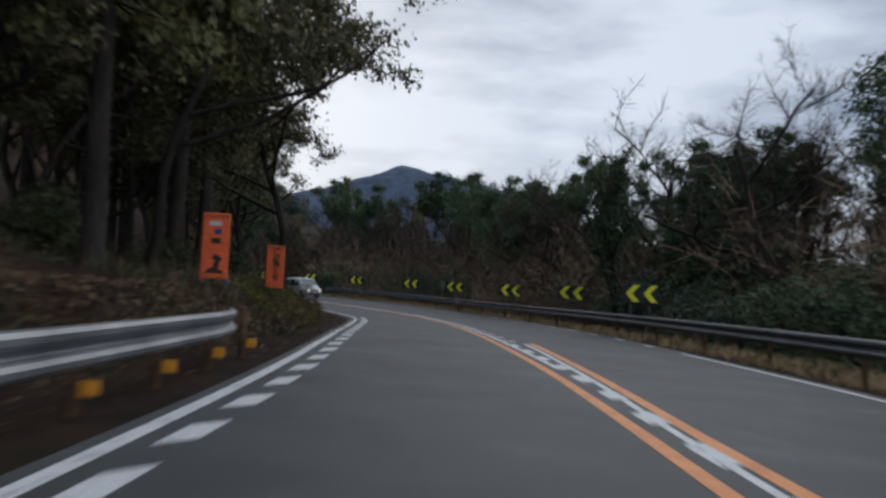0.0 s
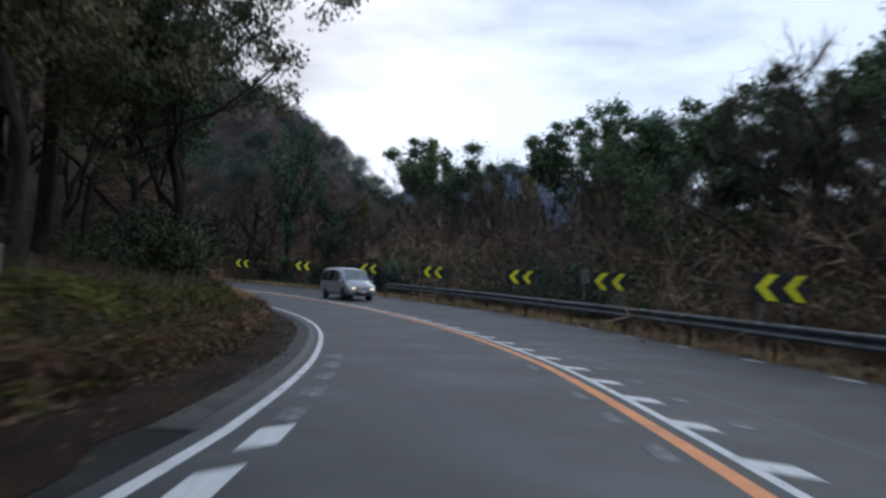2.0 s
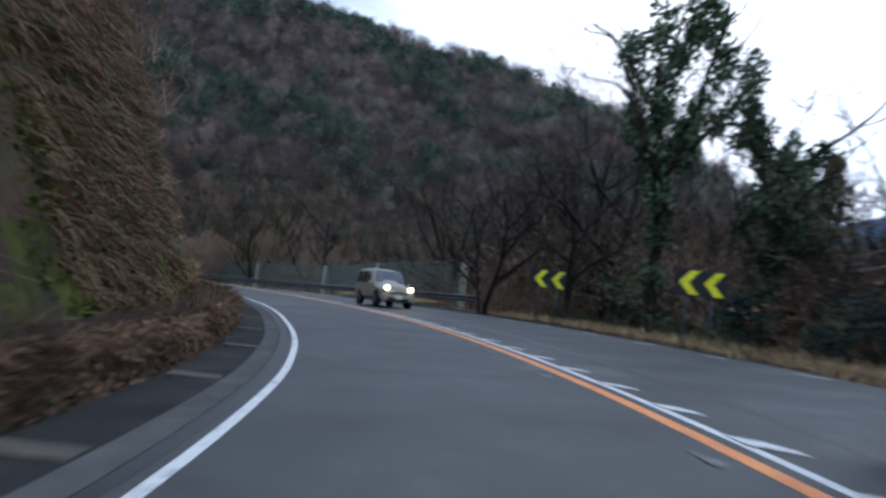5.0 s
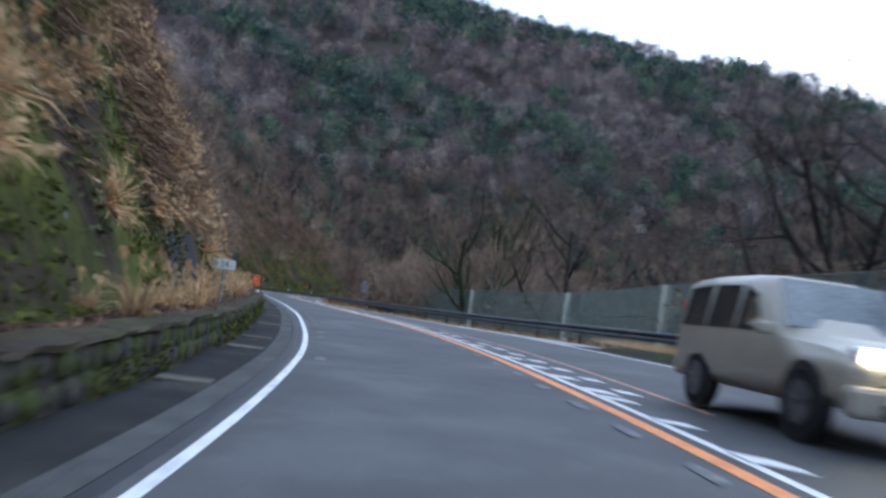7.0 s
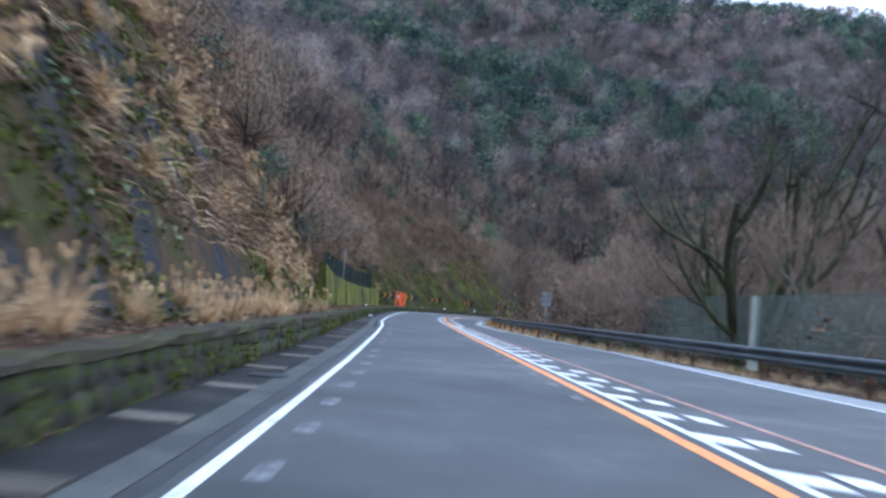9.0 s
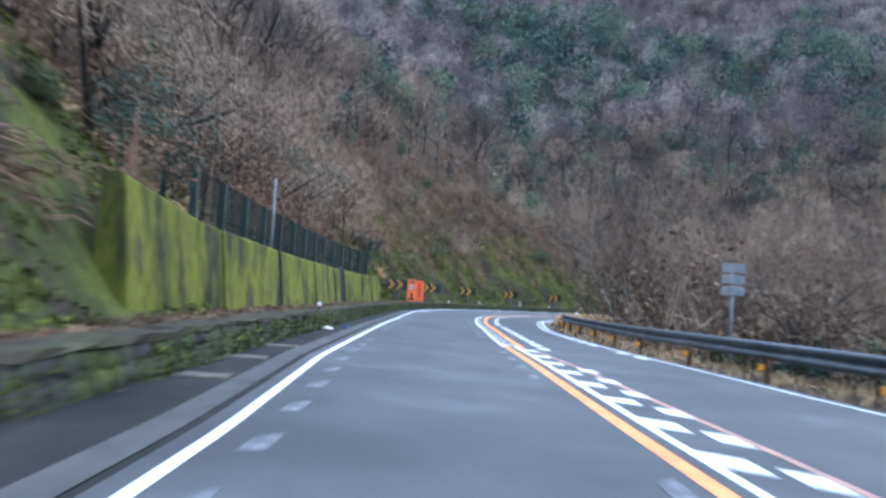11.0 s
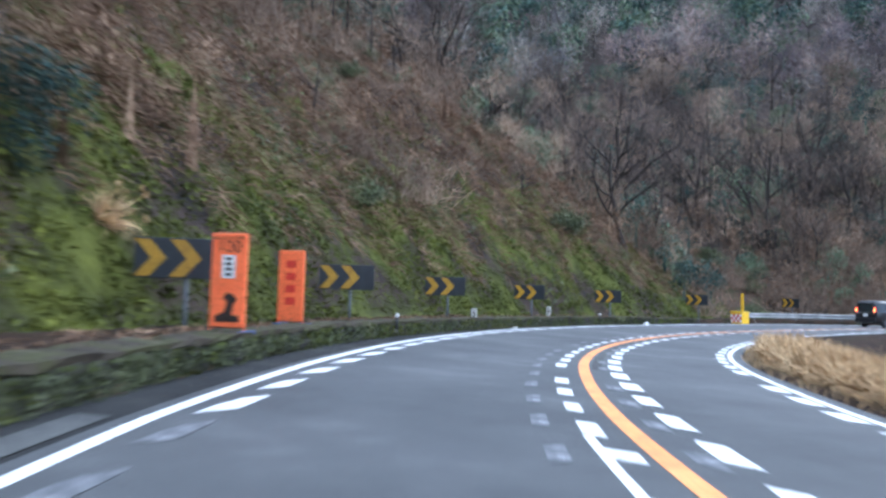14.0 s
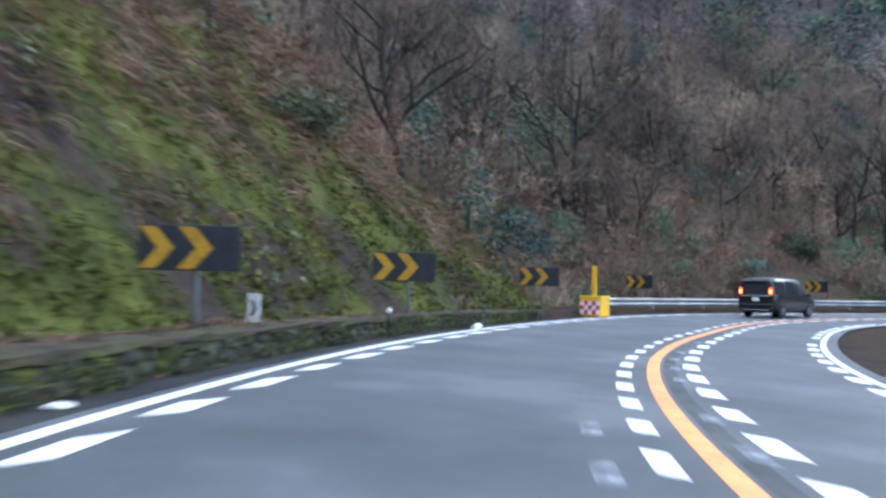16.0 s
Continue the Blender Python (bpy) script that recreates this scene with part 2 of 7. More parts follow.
def fractal(x, y, scale, octaves=4, seed=0.0):
    """Smooth noise of the plan, as arrays."""
    out = np.zeros(np.shape(x))
    for i, (a, b) in enumerate(zip(np.ravel(x), np.ravel(y))):
        out.flat[i] = noise.fractal(Vector((a / scale + seed, b / scale - seed, seed * 0.37)), 1.0, 2.0, octaves)
    return out


def ground_height(s, o, x, y, rough=True):
    s, o, x, y = (np.asarray(v, float) for v in (s, o, x, y))
    elev = np.interp(s, AS, AX[:, 2])
    bank = np.tan(np.radians(np.interp(s, AS, AX[:, 3])))
    z = elev + bank * np.clip(o, -6, 10) - 0.05
    left = -o
    w = -WALL(s)
    z += np.clip((left - w - 0.12) / 0.15, 0, 1) * WALL_H(s)
    foot, tan1, h1 = FOOT(s), STEEP(s), STEEP_H(s)
    up = np.clip((left - foot) * tan1, 0, h1) + np.clip(left - foot - h1 / tan1, 0, None) * UPPER(s)
    bearing = np.degrees(np.arctan2(-(x + 39), y - 95))
    cap = RIDGE(bearing)
    up = np.where(left > foot, up / (1 + (up / cap) ** 2.5) ** 0.4, 0.0)
    z += up
    g = GUARD(s) + 1.4
    z -= np.minimum(np.clip(o - g, 0, None) * 0.3, DROP(s))
    if rough:
        n1 = fractal(x, y, 2.2, 4, 3.1)
        n2 = fractal(x, y, 45.0, 4, 7.7)
        away = np.clip((left - w - 0.4) / 1.0, 0, 1) + np.clip((o - g + 1.2) / 2.0, 0, 1)
        z += n1 * (0.08 * away + 0.45 * np.clip((up - 0.7) / 2.0, 0, 1)) + n2 * np.clip(up / 40.0, 0, 1) * 9.0
    return z


def ground_z(x, y):
    s, o = nearest([(x, y)])
    return float(ground_height(s, o, [x], [y])[0])


# ---- materials of the large surfaces ----
M_ASPHALT = surface("asphalt", [(0.36, (0.037, 0.038, 0.04)), (0.48, (0.052, 0.0535, 0.055)), (0.56, (0.06, 0.061, 0.0625)), (0.66, (0.088, 0.089, 0.09))], 0.45, 60, 0.66, 0.35, 260, distance=0.004)
M_SHOULDER = surface("old_asphalt", [(0.3, (0.019, 0.019, 0.019)), (0.55, (0.032, 0.032, 0.031)), (0.75, (0.055, 0.052, 0.045))], 0.9, 50, 0.9, 0.5, 180, distance=0.008)
M_GUTTER = surface("gutter_concrete", [(0.3, (0.055, 0.055, 0.055)), (0.6, (0.095, 0.095, 0.09)), (0.8, (0.13, 0.13, 0.12))], 1.4, 45, 0.8, 0.35, 150, obj=0.1, distance=0.006)
M_WHITE = surface("road_paint_white", [(0.31, (0.07, 0.072, 0.077)), (0.37, (0.42, 0.42, 0.42)), (0.44, (0.66, 0.66, 0.655)), (0.6, (0.74, 0.74, 0.73))], 7.0, 40, 0.6, 0.2, 120, distance=0.003)
M_WORN = surface("road_paint_worn", [(0.40, (0.066, 0.068, 0.073)), (0.52, (0.12, 0.122, 0.13)), (0.70, (0.33, 0.33, 0.34))], 4.0, 30, 0.65, 0.2, 120, distance=0.003)
M_ORANGE = surface("road_paint_orange", [(0.3, (0.55, 0.19, 0.06)), (0.5, (0.78, 0.27, 0.07)), (0.7, (0.82, 0.33, 0.10))], 3.0, 40, 0.6, 0.2, 120, distance=0.003)
M_ORANGE_OLD = surface("road_paint_orange_worn", [(0.32, (0.16, 0.12, 0.11)), (0.5, (0.42, 0.22, 0.16)), (0.7, (0.56, 0.30, 0.22))], 3.0, 40, 0.65, 0.2, 120, distance=0.003)

# ---- ground, one sheet to the horizon, and the road on it ----
M_SOIL = surface("forest_floor", [(0.28, (0.007, 0.006, 0.004)), (0.42, (0.020, 0.013, 0.009)), (0.54, (0.039, 0.022, 0.014)), (0.64, (0.014, 0.017, 0.007)), (0.78, (0.024, 0.029, 0.009))], 0.7, 9, 0.95, 0.8, 14, detail=9, distance=0.08)
M_CLIFF = surface("dark_wet_rock", [(0.34, (0.010, 0.012, 0.014)), (0.44, (0.025, 0.028, 0.034)), (0.50, (0.033, 0.026, 0.017)), (0.56, (0.063, 0.038, 0.020)), (0.63, (0.033, 0.035, 0.009)), (0.74, (0.073, 0.045, 0.023))], 0.42, 7, 0.8, 0.9, 5, detail=9, distance=0.12, stretch=(1, 1, 0.45))
M_MOSSROCK = surface("mossy_rock", [(0.32, (0.013, 0.011, 0.010)), (0.41, (0.04, 0.028, 0.022)), (0.48, (0.036, 0.038, 0.013)), (0.56, (0.062, 0.068, 0.014)), (0.66, (0.08, 0.086, 0.017)), (0.78, (0.05, 0.034, 0.025))], 0.4, 7, 0.95, 0.9, 6, detail=9, distance=0.10, stretch=(1, 1, 0.5))
M_LITTER = surface("brown_litter", [(0.34, (0.02, 0.015, 0.011)), (0.45, (0.044, 0.031, 0.022)), (0.55, (0.075, 0.049, 0.033)), (0.64, (0.038, 0.045, 0.019)), (0.76, (0.092, 0.063, 0.04))], 0.3, 6, 0.95, 0.9, 6, detail=9, distance=0.10, stretch=(1, 1, 0.6))
M_HILL = surface("hillside_woods", [(0.3, (0.018, 0.014, 0.012)), (0.45, (0.034, 0.026, 0.022)), (0.55, (0.05, 0.037, 0.03)), (0.66, (0.022, 0.028, 0.018))], 0.05, 0.8, 0.95, 0.8, 0.6, detail=9, distance=0.5)


def build_ground():
    stations = np.concatenate([np.arange(S_MIN, 68, 1.6), np.arange(68, 264, 0.9), np.arange(264, S_MAX, 1.6)])
    left = [-46, -40, -35, -30.5, -26.5, -23, -20, -17.4, -15, -13, -11.3, -9.8, -8.5, -7.5, -6.7, -6.0, -5.4, -4.8, -4.25, -3.75, -3.3, -2.9, -2.5, -2.15, -1.8, -1.5, -1.2, -0.95, -0.7, -0.5, -0.35, -0.27, -0.12, 0.05]
    right = [-0.4, 0.4, 1.2, 2.0, 3, 4, 5.5, 7, 9, 12, 16, 20, 25, 31, 38, 46, 54]
    S, O = [], []
    for s in stations:
        w, g = float(WALL(s)), float(GUARD(s))
        S += [s] * (len(left) + len(right))
        O += [w + d for d in left] + [g + d for d in right]
    S, O = np.array(S), np.array(O)
    x, y = np.interp(S, AS, AX[:, 0]), np.interp(S, AS, AX[:, 1])
    tx, ty = np.interp(S, AS, AT[:, 0]), np.interp(S, AS, AT[:, 1])
    x, y = x + ty * O, y - tx * O
    z = ground_height(S, O, x, y)
    n = len(left) + len(right)
    faces = [(i * n + j, i * n + j + 1, (i + 1) * n + j + 1, (i + 1) * n + j) for i in range(len(stations) - 1) for j in range(n - 1)]
    me = mesh_from("verge", np.stack([x, y, z], 1), faces, M_SOIL, True)
    for m in (M_CLIFF, M_MOSSROCK, M_LITTER):
        me.materials.append(m)
    rng = random.Random(3)
    slots = []
    for i in range(len(stations) - 1):
        for j in range(n - 1):
            s, o = S[i * n + j], O[i * n + j]
            beyond = -o - float(FOOT(s))
            if s < 66 or beyond < -0.2 or o > 0:
                slots.append(0)
                continue
            height = beyond * float(STEEP(s)) + rng.uniform(-1.2, 1.2)
            if s > 258:
                slots.append(3)
            elif 120 < s < 152 or s < 78:
                slots.append(1 if height < float(STEEP_H(s)) else 3)
            else:
                slots.append(2 if height < float(np.interp(s, [78, 98, 108, 120, 165, 203, 212, 240, 262], [0.8, 1.5, 7.0, 8.0, 4.5, 3.0, 8.5, 8.0, 4.0])) else 3)
    me.polygons.foreach_set("material_index", slots)
    tagged(put("ground_verge", me), "earth bank and leaf-strewn verge beside the mountain road", "ground", kind="structure")
    # the wide sheet
    def warp(a, lo, hi, step):
        mid = list(np.arange(lo, hi, step))
        out = [hi + (1.35 ** k - 1) * 60 for k in range(0, 14)]
        back = [lo - (1.35 ** k - 1) * 60 for k in range(1, 14)][::-1]
        return np.array(back + mid + out)
    gx, gy = warp(0, -560, 220, 11.0), warp(0, -120, 800, 11.0)
    X, Y = np.meshgrid(gx, gy)
    s, o = nearest(np.stack([X.ravel(), Y.ravel()], 1))
    z = ground_height(s, o, X.ravel(), Y.ravel())
    far = np.hypot(X.ravel() + 100, Y.ravel() - 200)
    z = np.where(far > 1100, z * np.clip(1 - (far - 1100) / 900, 0, 1) - 4, z)
    tuck = np.clip((43 - np.where(o < 0, -o, o * 0.85)) / 9, 0, 1)
    z = z * (1 - tuck) + (np.interp(s, AS, AX[:, 2]) - 9) * tuck - 0.3
    nx = len(gx)
    faces = [(j * nx + i, j * nx + i + 1, (j + 1) * nx + i + 1, (j + 1) * nx + i) for j in range(len(gy) - 1) for i in range(nx - 1)]
    me = mesh_from("ground", np.stack([X.ravel(), Y.ravel(), z], 1), faces, M_HILL, True)
    tagged(put("ground", me), "wooded winter mountainside rising round the road", "ground", kind="structure")


def ribbon(name, s0, s1, left, right, h, material, step=0.8, parent=None, thick=0.0):
    """A strip along the road between two offsets."""
    ss = np.linspace(s0, s1, max(2, int((s1 - s0) / step) + 1))
    verts, faces = [], []
    for s in ss:
        a, b = (left(s) if callable(left) else left), (right(s) if callable(right) else right)
        verts += [at(s, a, h), at(s, b, h)]
    for i in range(len(ss) - 1):
        faces.append((2 * i, 2 * i + 1, 2 * i + 3, 2 * i + 2))
    return put(name, mesh_from(name, verts, faces, material), parent)


EDGE_W = table([(-60, 0.075), (18, 0.075), (34, 0.055), (170, 0.055), (200, 0.06), (210, 0.08), (300, 0.08)])
SPILL = table([(-60, 0.0), (26, 0.02), (36, 0.35), (46, 0.65), (62, 1.0)])
PAIR = table([(-60, 2.35), (8, 2.5), (15, 2.72), (21.3, 2.98)])


def build_road():
    road = empty("road", Matrix(), "two-lane grey asphalt mountain road with fresh and worn paint", "road", kind="structure")
    ribbon("asphalt_surface", S_MIN, S_MAX, lambda s: float(LEFT_LINE(s)) - 0.22, lambda s: float(RIGHT_LINE(s)) + 0.35, 0.0, M_ASPHALT, parent=road)
    ribbon("shoulder", S_MIN, S_MAX, lambda s: float(WALL(s)) - 0.1, lambda s: float(LEFT_LINE(s)) - 0.22, -0.012, M_SHOULDER, parent=road)
    ribbon("right_shoulder", 104, 190, lambda s: float(RIGHT_LINE(s)) + 0.35, lambda s: max(float(RIGHT_LINE(s)) + 0.5, float(GUARD(s)) - 0.85), -0.012, M_SHOULDER, parent=road)
    ribbon("leafy_margin", S_MIN, 66, lambda s: float(WALL(s)) - 0.1, lambda s: float(LEFT_LINE(s)) - 0.22 - float(SPILL(s)) * (1 + 0.3 * math.sin(s * 1.1) + 0.2 * math.sin(s * 2.7)), -0.004, M_SOIL, 0.4, parent=road)
    # edge lines
    ribbon("edge_line", -60, 330, lambda s: float(LEFT_LINE(s)) - float(EDGE_W(s)), lambda s: float(LEFT_LINE(s)) + float(EDGE_W(s)), 0.004, M_WHITE, parent=road)
    ribbon("edge_line", -60, 21, lambda s: float(RIGHT_LINE(s)) - 0.07, lambda s: float(RIGHT_LINE(s)) + 0.07, 0.004, M_WHITE, parent=road)
    ribbon("edge_line", 114, 330, lambda s: float(RIGHT_LINE(s)) - 0.07, lambda s: float(RIGHT_LINE(s)) + 0.07, 0.004, M_WHITE, parent=road)
    # centre: a pair of orange lines, then one, then a pair again, then one
    ribbon("orange_line", -60, 178, lambda s: float(ORANGE(s)) - 0.085, lambda s: float(ORANGE(s)) + 0.085, 0.004, M_ORANGE, parent=road)
    ribbon("orange_line", -60, 21.3, lambda s: float(PAIR(s)) - 0.085, lambda s: float(PAIR(s)) + 0.085, 0.004, M_ORANGE, parent=road)
    ribbon("orange_line", 177.5, 330, lambda s: float(CENTRE(s)) - 0.10, lambda s: float(CENTRE(s)) + 0.10, 0.005, M_ORANGE, parent=road)
    return road


build_ground()
ROAD = build_road()


# ---- mountains far down the valley, blue haze put into their colour ----
M_FAR = surface("haze_blue_woods", [(0.3, (0.055, 0.075, 0.11)), (0.55, (0.085, 0.11, 0.155)), (0.75, (0.11, 0.14, 0.19))], 0.004, 0.04, 0.95, 0.6, 0.01, detail=8, distance=8.0)


def distant_mountain(bearing, distance, height, width, seed, label):
    """A ridge with spurs, standing across the line of sight."""
    b = radians(bearing)
    mid = Vector((-math.sin(b), math.cos(b), 0)) * distance
    across, along = Vector((math.cos(b), math.sin(b), 0)), Vector((-math.sin(b), math.cos(b), 0))
    n, m = 72, 26
    verts, faces = [], []
    for i in range(n):
        u = (i / (n - 1) - 0.5) * 2
        for j in range(m):
            v = (j / (m - 1) - 0.5) * 2
            p = mid + across * (u * width) + along * (v * width * 0.7)
            ridge = max(0.0, 1 - abs(u) ** 1.4) * max(0.0, 1 - abs(v)) ** 0.8
            rough = noise.fractal(Vector((p.x / 420 + seed, p.y / 420, seed)), 1.0, 2.0, 6)
            verts.append((p.x, p.y, -30 + height * ridge * (1 + 0.08 * rough) + 12 * rough * ridge ** 0.5))
    for i in range(n - 1):
        for j in range(m - 1):
            faces.append((i * m + j, (i + 1) * m + j, (i + 1) * m + j + 1, i * m + j + 1))
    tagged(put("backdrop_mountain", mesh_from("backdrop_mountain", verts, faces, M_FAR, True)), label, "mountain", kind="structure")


distant_mountain(3.1, 2600, 470, 900, 1.0, "wooded peak far down the valley, haze-blue in its colour")
distant_mountain(-2.6, 3200, 490, 1100, 4.0, "lower ridge behind the valley, haze-blue in its colour")

# ---- guardrails ----
M_STEEL = surface("galvanised_steel", [(0.3, (0.13, 0.135, 0.14)), (0.55, (0.22, 0.225, 0.23)), (0.75, (0.33, 0.335, 0.34))], 1.2, 25, 0.45, 0.12, 40, metal=0.5, distance=0.004, stretch=(1, 1, 1))
M_RAIL_DARK = surface("weathered_rail", [(0.3, (0.05, 0.055, 0.06)), (0.55, (0.09, 0.10, 0.11)), (0.75, (0.15, 0.16, 0.17))], 1.2, 25, 0.5, 0.15, 40, metal=0.4, distance=0.004)
M_RUST = surface("rusty_post", [(0.35, (0.06, 0.04, 0.03)), (0.6, (0.14, 0.075, 0.04)), (0.75, (0.2, 0.12, 0.07))], 6, 40, 0.8, 0.3, 60, distance=0.004)
M_AMBER = surface("amber_reflector", [(0.3, (0.65, 0.26, 0.02)), (0.7, (0.85, 0.38, 0.03))], 20, 60, 0.35, 0.1, 80, distance=0.002)
RAIL_PROFILE = [(0.0, 0.175), (0.045, 0.165), (0.075, 0.13), (0.08, 0.085), (0.055, 0.05), (0.012, 0.022), (0.0, 0.0), (0.012, -0.022), (0.055, -0.05), (0.08, -0.085), (0.075, -0.13), (0.045, -0.165), (0.0, -0.175)]


def guardrail(name, s0, s1, offset, side, height, rail_mat, post_mat, label, post_step=4.0, reflectors=False, flare=0.0, low=0.26):
    """A W-beam rail on posts; side is +1 where the road lies to its left."""
    rail = empty(name, Matrix.Translation(at(s0, offset(s0))), label, "guardrail")
    inv = rail.matrix_basis.inverted()
    ss = np.arange(s0, s1 + 0.01, 0.8)
    verts, faces = [], []
    n = len(RAIL_PROFILE)
    for s in ss:
        end = min(1.0, (s1 - s) / 2.0)
        bend = flare * max(0.0, 1 - (s1 - s) / 2.5) ** 2
        for d, z in RAIL_PROFILE:
            verts.append(inv @ at(s, offset(s) - side * d + side * bend, height + z))
        for d, z in reversed(RAIL_PROFILE):
            verts.append(inv @ at(s, offset(s) - side * (d - 0.006) + side * bend, height + z))
    m = 2 * n
    for i in range(len(ss) - 1):
        for j in range(m):
            faces.append((i * m + j, i * m + (j + 1) % m, (i + 1) * m + (j + 1) % m, (i + 1) * m + j))
    faces += [tuple(range(m)), tuple(range((len(ss) - 1) * m, len(ss) * m))]
    put("beam", mesh_from("beam", verts, faces, rail_mat, False), rail)
    bm = bmesh.new()
    bm_tube(bm, 0.06, height + 0.55, pose(0, 0, (height + 0.15 - 0.4) / 2), 12)
    post = done(bm, "post", post_mat, True)
    bm = bmesh.new()
    bm_box(bm, 0.14, 0.05, 0.13, None, 0.012)
    refl = done(bm, "reflector", M_AMBER)
    for s in np.arange(s0 + 1.0, s1 - 0.3, post_step):
        put("post", post, rail, inv @ frame_at(s, offset(s) + side * 0.09))
        if reflectors:
            put("reflector", refl, rail, inv @ frame_at(s, offset(s) + side * 0.02 - side * 0.06, low))
    return rail


guardrail("guardrail", -49.7, 12.7, lambda s: -2.78, -1, 0.565, M_STEEL, M_RUST, "galvanised steel guardrail with amber post reflectors", 1.9, True, 0.5, 0.23)
guardrail("guardrail", -50, 79.5, lambda s: float(GUARD(s)), 1, 0.68, M_RAIL_DARK, M_RUST, "long dark weathered steel guardrail on rusty posts")
guardrail("guardrail", 112, 168, lambda s: float(GUARD(s)), 1, 0.62, M_RAIL_DARK, M_RUST, "dark weathered guardrail along the valley side", 4.0)
guardrail("guardrail", 168, 202, lambda s: float(GUARD(s)), 1, 0.62, M_RAIL_DARK, M_RUST, "dark weathered guardrail with amber reflectors below", 4.0, True)
guardrail("guardrail", 258, 330, lambda s: float(LEFT_LINE(s)) - 1.0, -1, 0.55, M_STEEL, M_STEEL, "dull galvanised guardrail round the far bend", 4.0)

# ---- low stone wall along the left edge ----
M_STONE = surface("mossy_stone", [(0.3, (0.022, 0.021, 0.020)), (0.45, (0.048, 0.045, 0.040)), (0.56, (0.042, 0.050, 0.018)), (0.72, (0.062, 0.075, 0.018))], 1.6, 14, 0.9, 0.6, 22, obj=0.25, distance=0.03)
M_CAP = surface("wall_capping", [(0.3, (0.024, 0.02, 0.015)), (0.46, (0.055, 0.045, 0.034)), (0.56, (0.05, 0.05, 0.022)), (0.72, (0.10, 0.085, 0.065))], 1.6, 18, 0.9, 0.5, 30, distance=0.02)


def swept(name, s0, s1, outline, material, parent=None, step=1.0, jitter=0.0, seed=1):
    """A body along the road: outline(s) gives offset and height pairs, all round."""
    rng = random.Random(seed)
    ss = np.linspace(s0, s1, int((s1 - s0) / step) + 2)
    verts, faces = [], []
    for s in ss:
        pts = outline(float(s))
        m = len(pts)
        for o, h in pts:
            verts.append(at(s, o + rng.uniform(-jitter, jitter), h + rng.uniform(-jitter, jitter)))
    for i in range(len(ss) - 1):
        for j in range(m):
            faces.append((i * m + j, i * m + (j + 1) % m, (i + 1) * m + (j + 1) % m, (i + 1) * m + j))
    faces += [tuple(range(m))[::-1], tuple(range((len(ss) - 1) * m, len(ss) * m))]
    return put(name, mesh_from(name, verts, faces, material), parent)


low_wall = empty("wall_low", Matrix(), "low mossy stone wall with a flat capping beside the gutter", "wall", kind="structure")
swept("core", 104, 252, lambda s: [(float(WALL(s)) - 0.05, -0.1), (float(WALL(s)) - 0.07, float(WALL_H(s)) - 0.05), (float(WALL(s)) - 0.42, float(WALL_H(s)) - 0.05), (float(WALL(s)) - 0.42, -0.1)], M_STONE, low_wall, 1.0, 0.012)
swept("capping", 104, 252, lambda s: [(float(WALL(s)), float(WALL_H(s)) - 0.07), (float(WALL(s)), float(WALL_H(s)) + 0.005), (float(WALL(s)) - 0.5, float(WALL_H(s)) + 0.015), (float(WALL(s)) - 0.5, float(WALL_H(s)) - 0.07)], M_CAP, low_wall, 0.45, 0.03, 5)

# ---- tall moss-grown concrete panels, leaning back ----
M_MOSS = surface("moss_on_concrete", [(0.33, (0.014, 0.014, 0.014)), (0.41, (0.045, 0.043, 0.018)), (0.48, (0.095, 0.096, 0.018)), (0.55, (0.135, 0.135, 0.020)), (0.61, (0.077, 0.068, 0.027)), (0.70, (0.041, 0.031, 0.027))], 0.8, 8, 0.95, 0.9, 9, obj=0.15, distance=0.06, stretch=(1, 1, 0.38))
panels = empty("wall_panels", Matrix(), "tall concrete retaining panels grown over with bright moss", "wall", kind="structure")
TOPS = table([(158, 3.6), (166, 2.9), (173, 2.2), (184, 1.98), (204.5, 1.84)])
for a, b in ((168.7, 174.0), (174.3, 180.2), (180.5, 186.3), (186.6, 192.9), (194.4, 204.5)):
    swept("panel", a, b, lambda s: [(-4.75, 0.2), (-4.95, float(TOPS(s)) - 0.06), (-5.02, float(TOPS(s))), (-5.3, float(TOPS(s)) - 0.02), (-5.4, 0.2)], M_MOSS, panels, 0.7, 0.01, int(a))
# Near-black piece set into the gap between two panels.
M_DARKSTONE = surface("near_black_stone", [(0.3, (0.010, 0.011, 0.013)), (0.7, (0.026, 0.027, 0.03))], 2.0, 14, 0.8, 0.5, 20, distance=0.02)
swept("gap_piece", 193.0, 194.3, lambda s: [(-4.72, 0.2), (-5.0, 1.95), (-5.08, 2.02), (-5.3, 2.02), (-5.4, 0.2)], M_DARKSTONE, panels, 0.4, 0.03, 8)

# ---- road markings, each dash a piece of its own on the road ----
def slab(length, width, slant=0.0, thick=0.004):
    """A flat painted dash, its far end shifted sideways."""
    bm = bmesh.new()
    bm_poly(bm, [(-width / 2, -length / 2), (width / 2, -length / 2 + slant), (width / 2, length / 2 + slant), (-width / 2, length / 2)], 0.0, thick)
    return bm


def dashes(s0, s1, step, offset, length, width, slant, material, seed, skip=0.0, h=0.002):
    rng = random.Random(seed)
    me = done(slab(length, width, slant), "dash", material)
    for s in np.arange(s0, s1, step):
        if rng.random() < skip:
            continue
        put("dash", me, ROAD, frame_at(s, offset(s) + rng.uniform(-0.015, 0.015), h) @ Matrix.Diagonal((rng.uniform(0.9, 1.08), rng.uniform(0.9, 1.1), 1, 1)))


def line(table_of, shift):
    return lambda s: float(table_of(s)) + shift


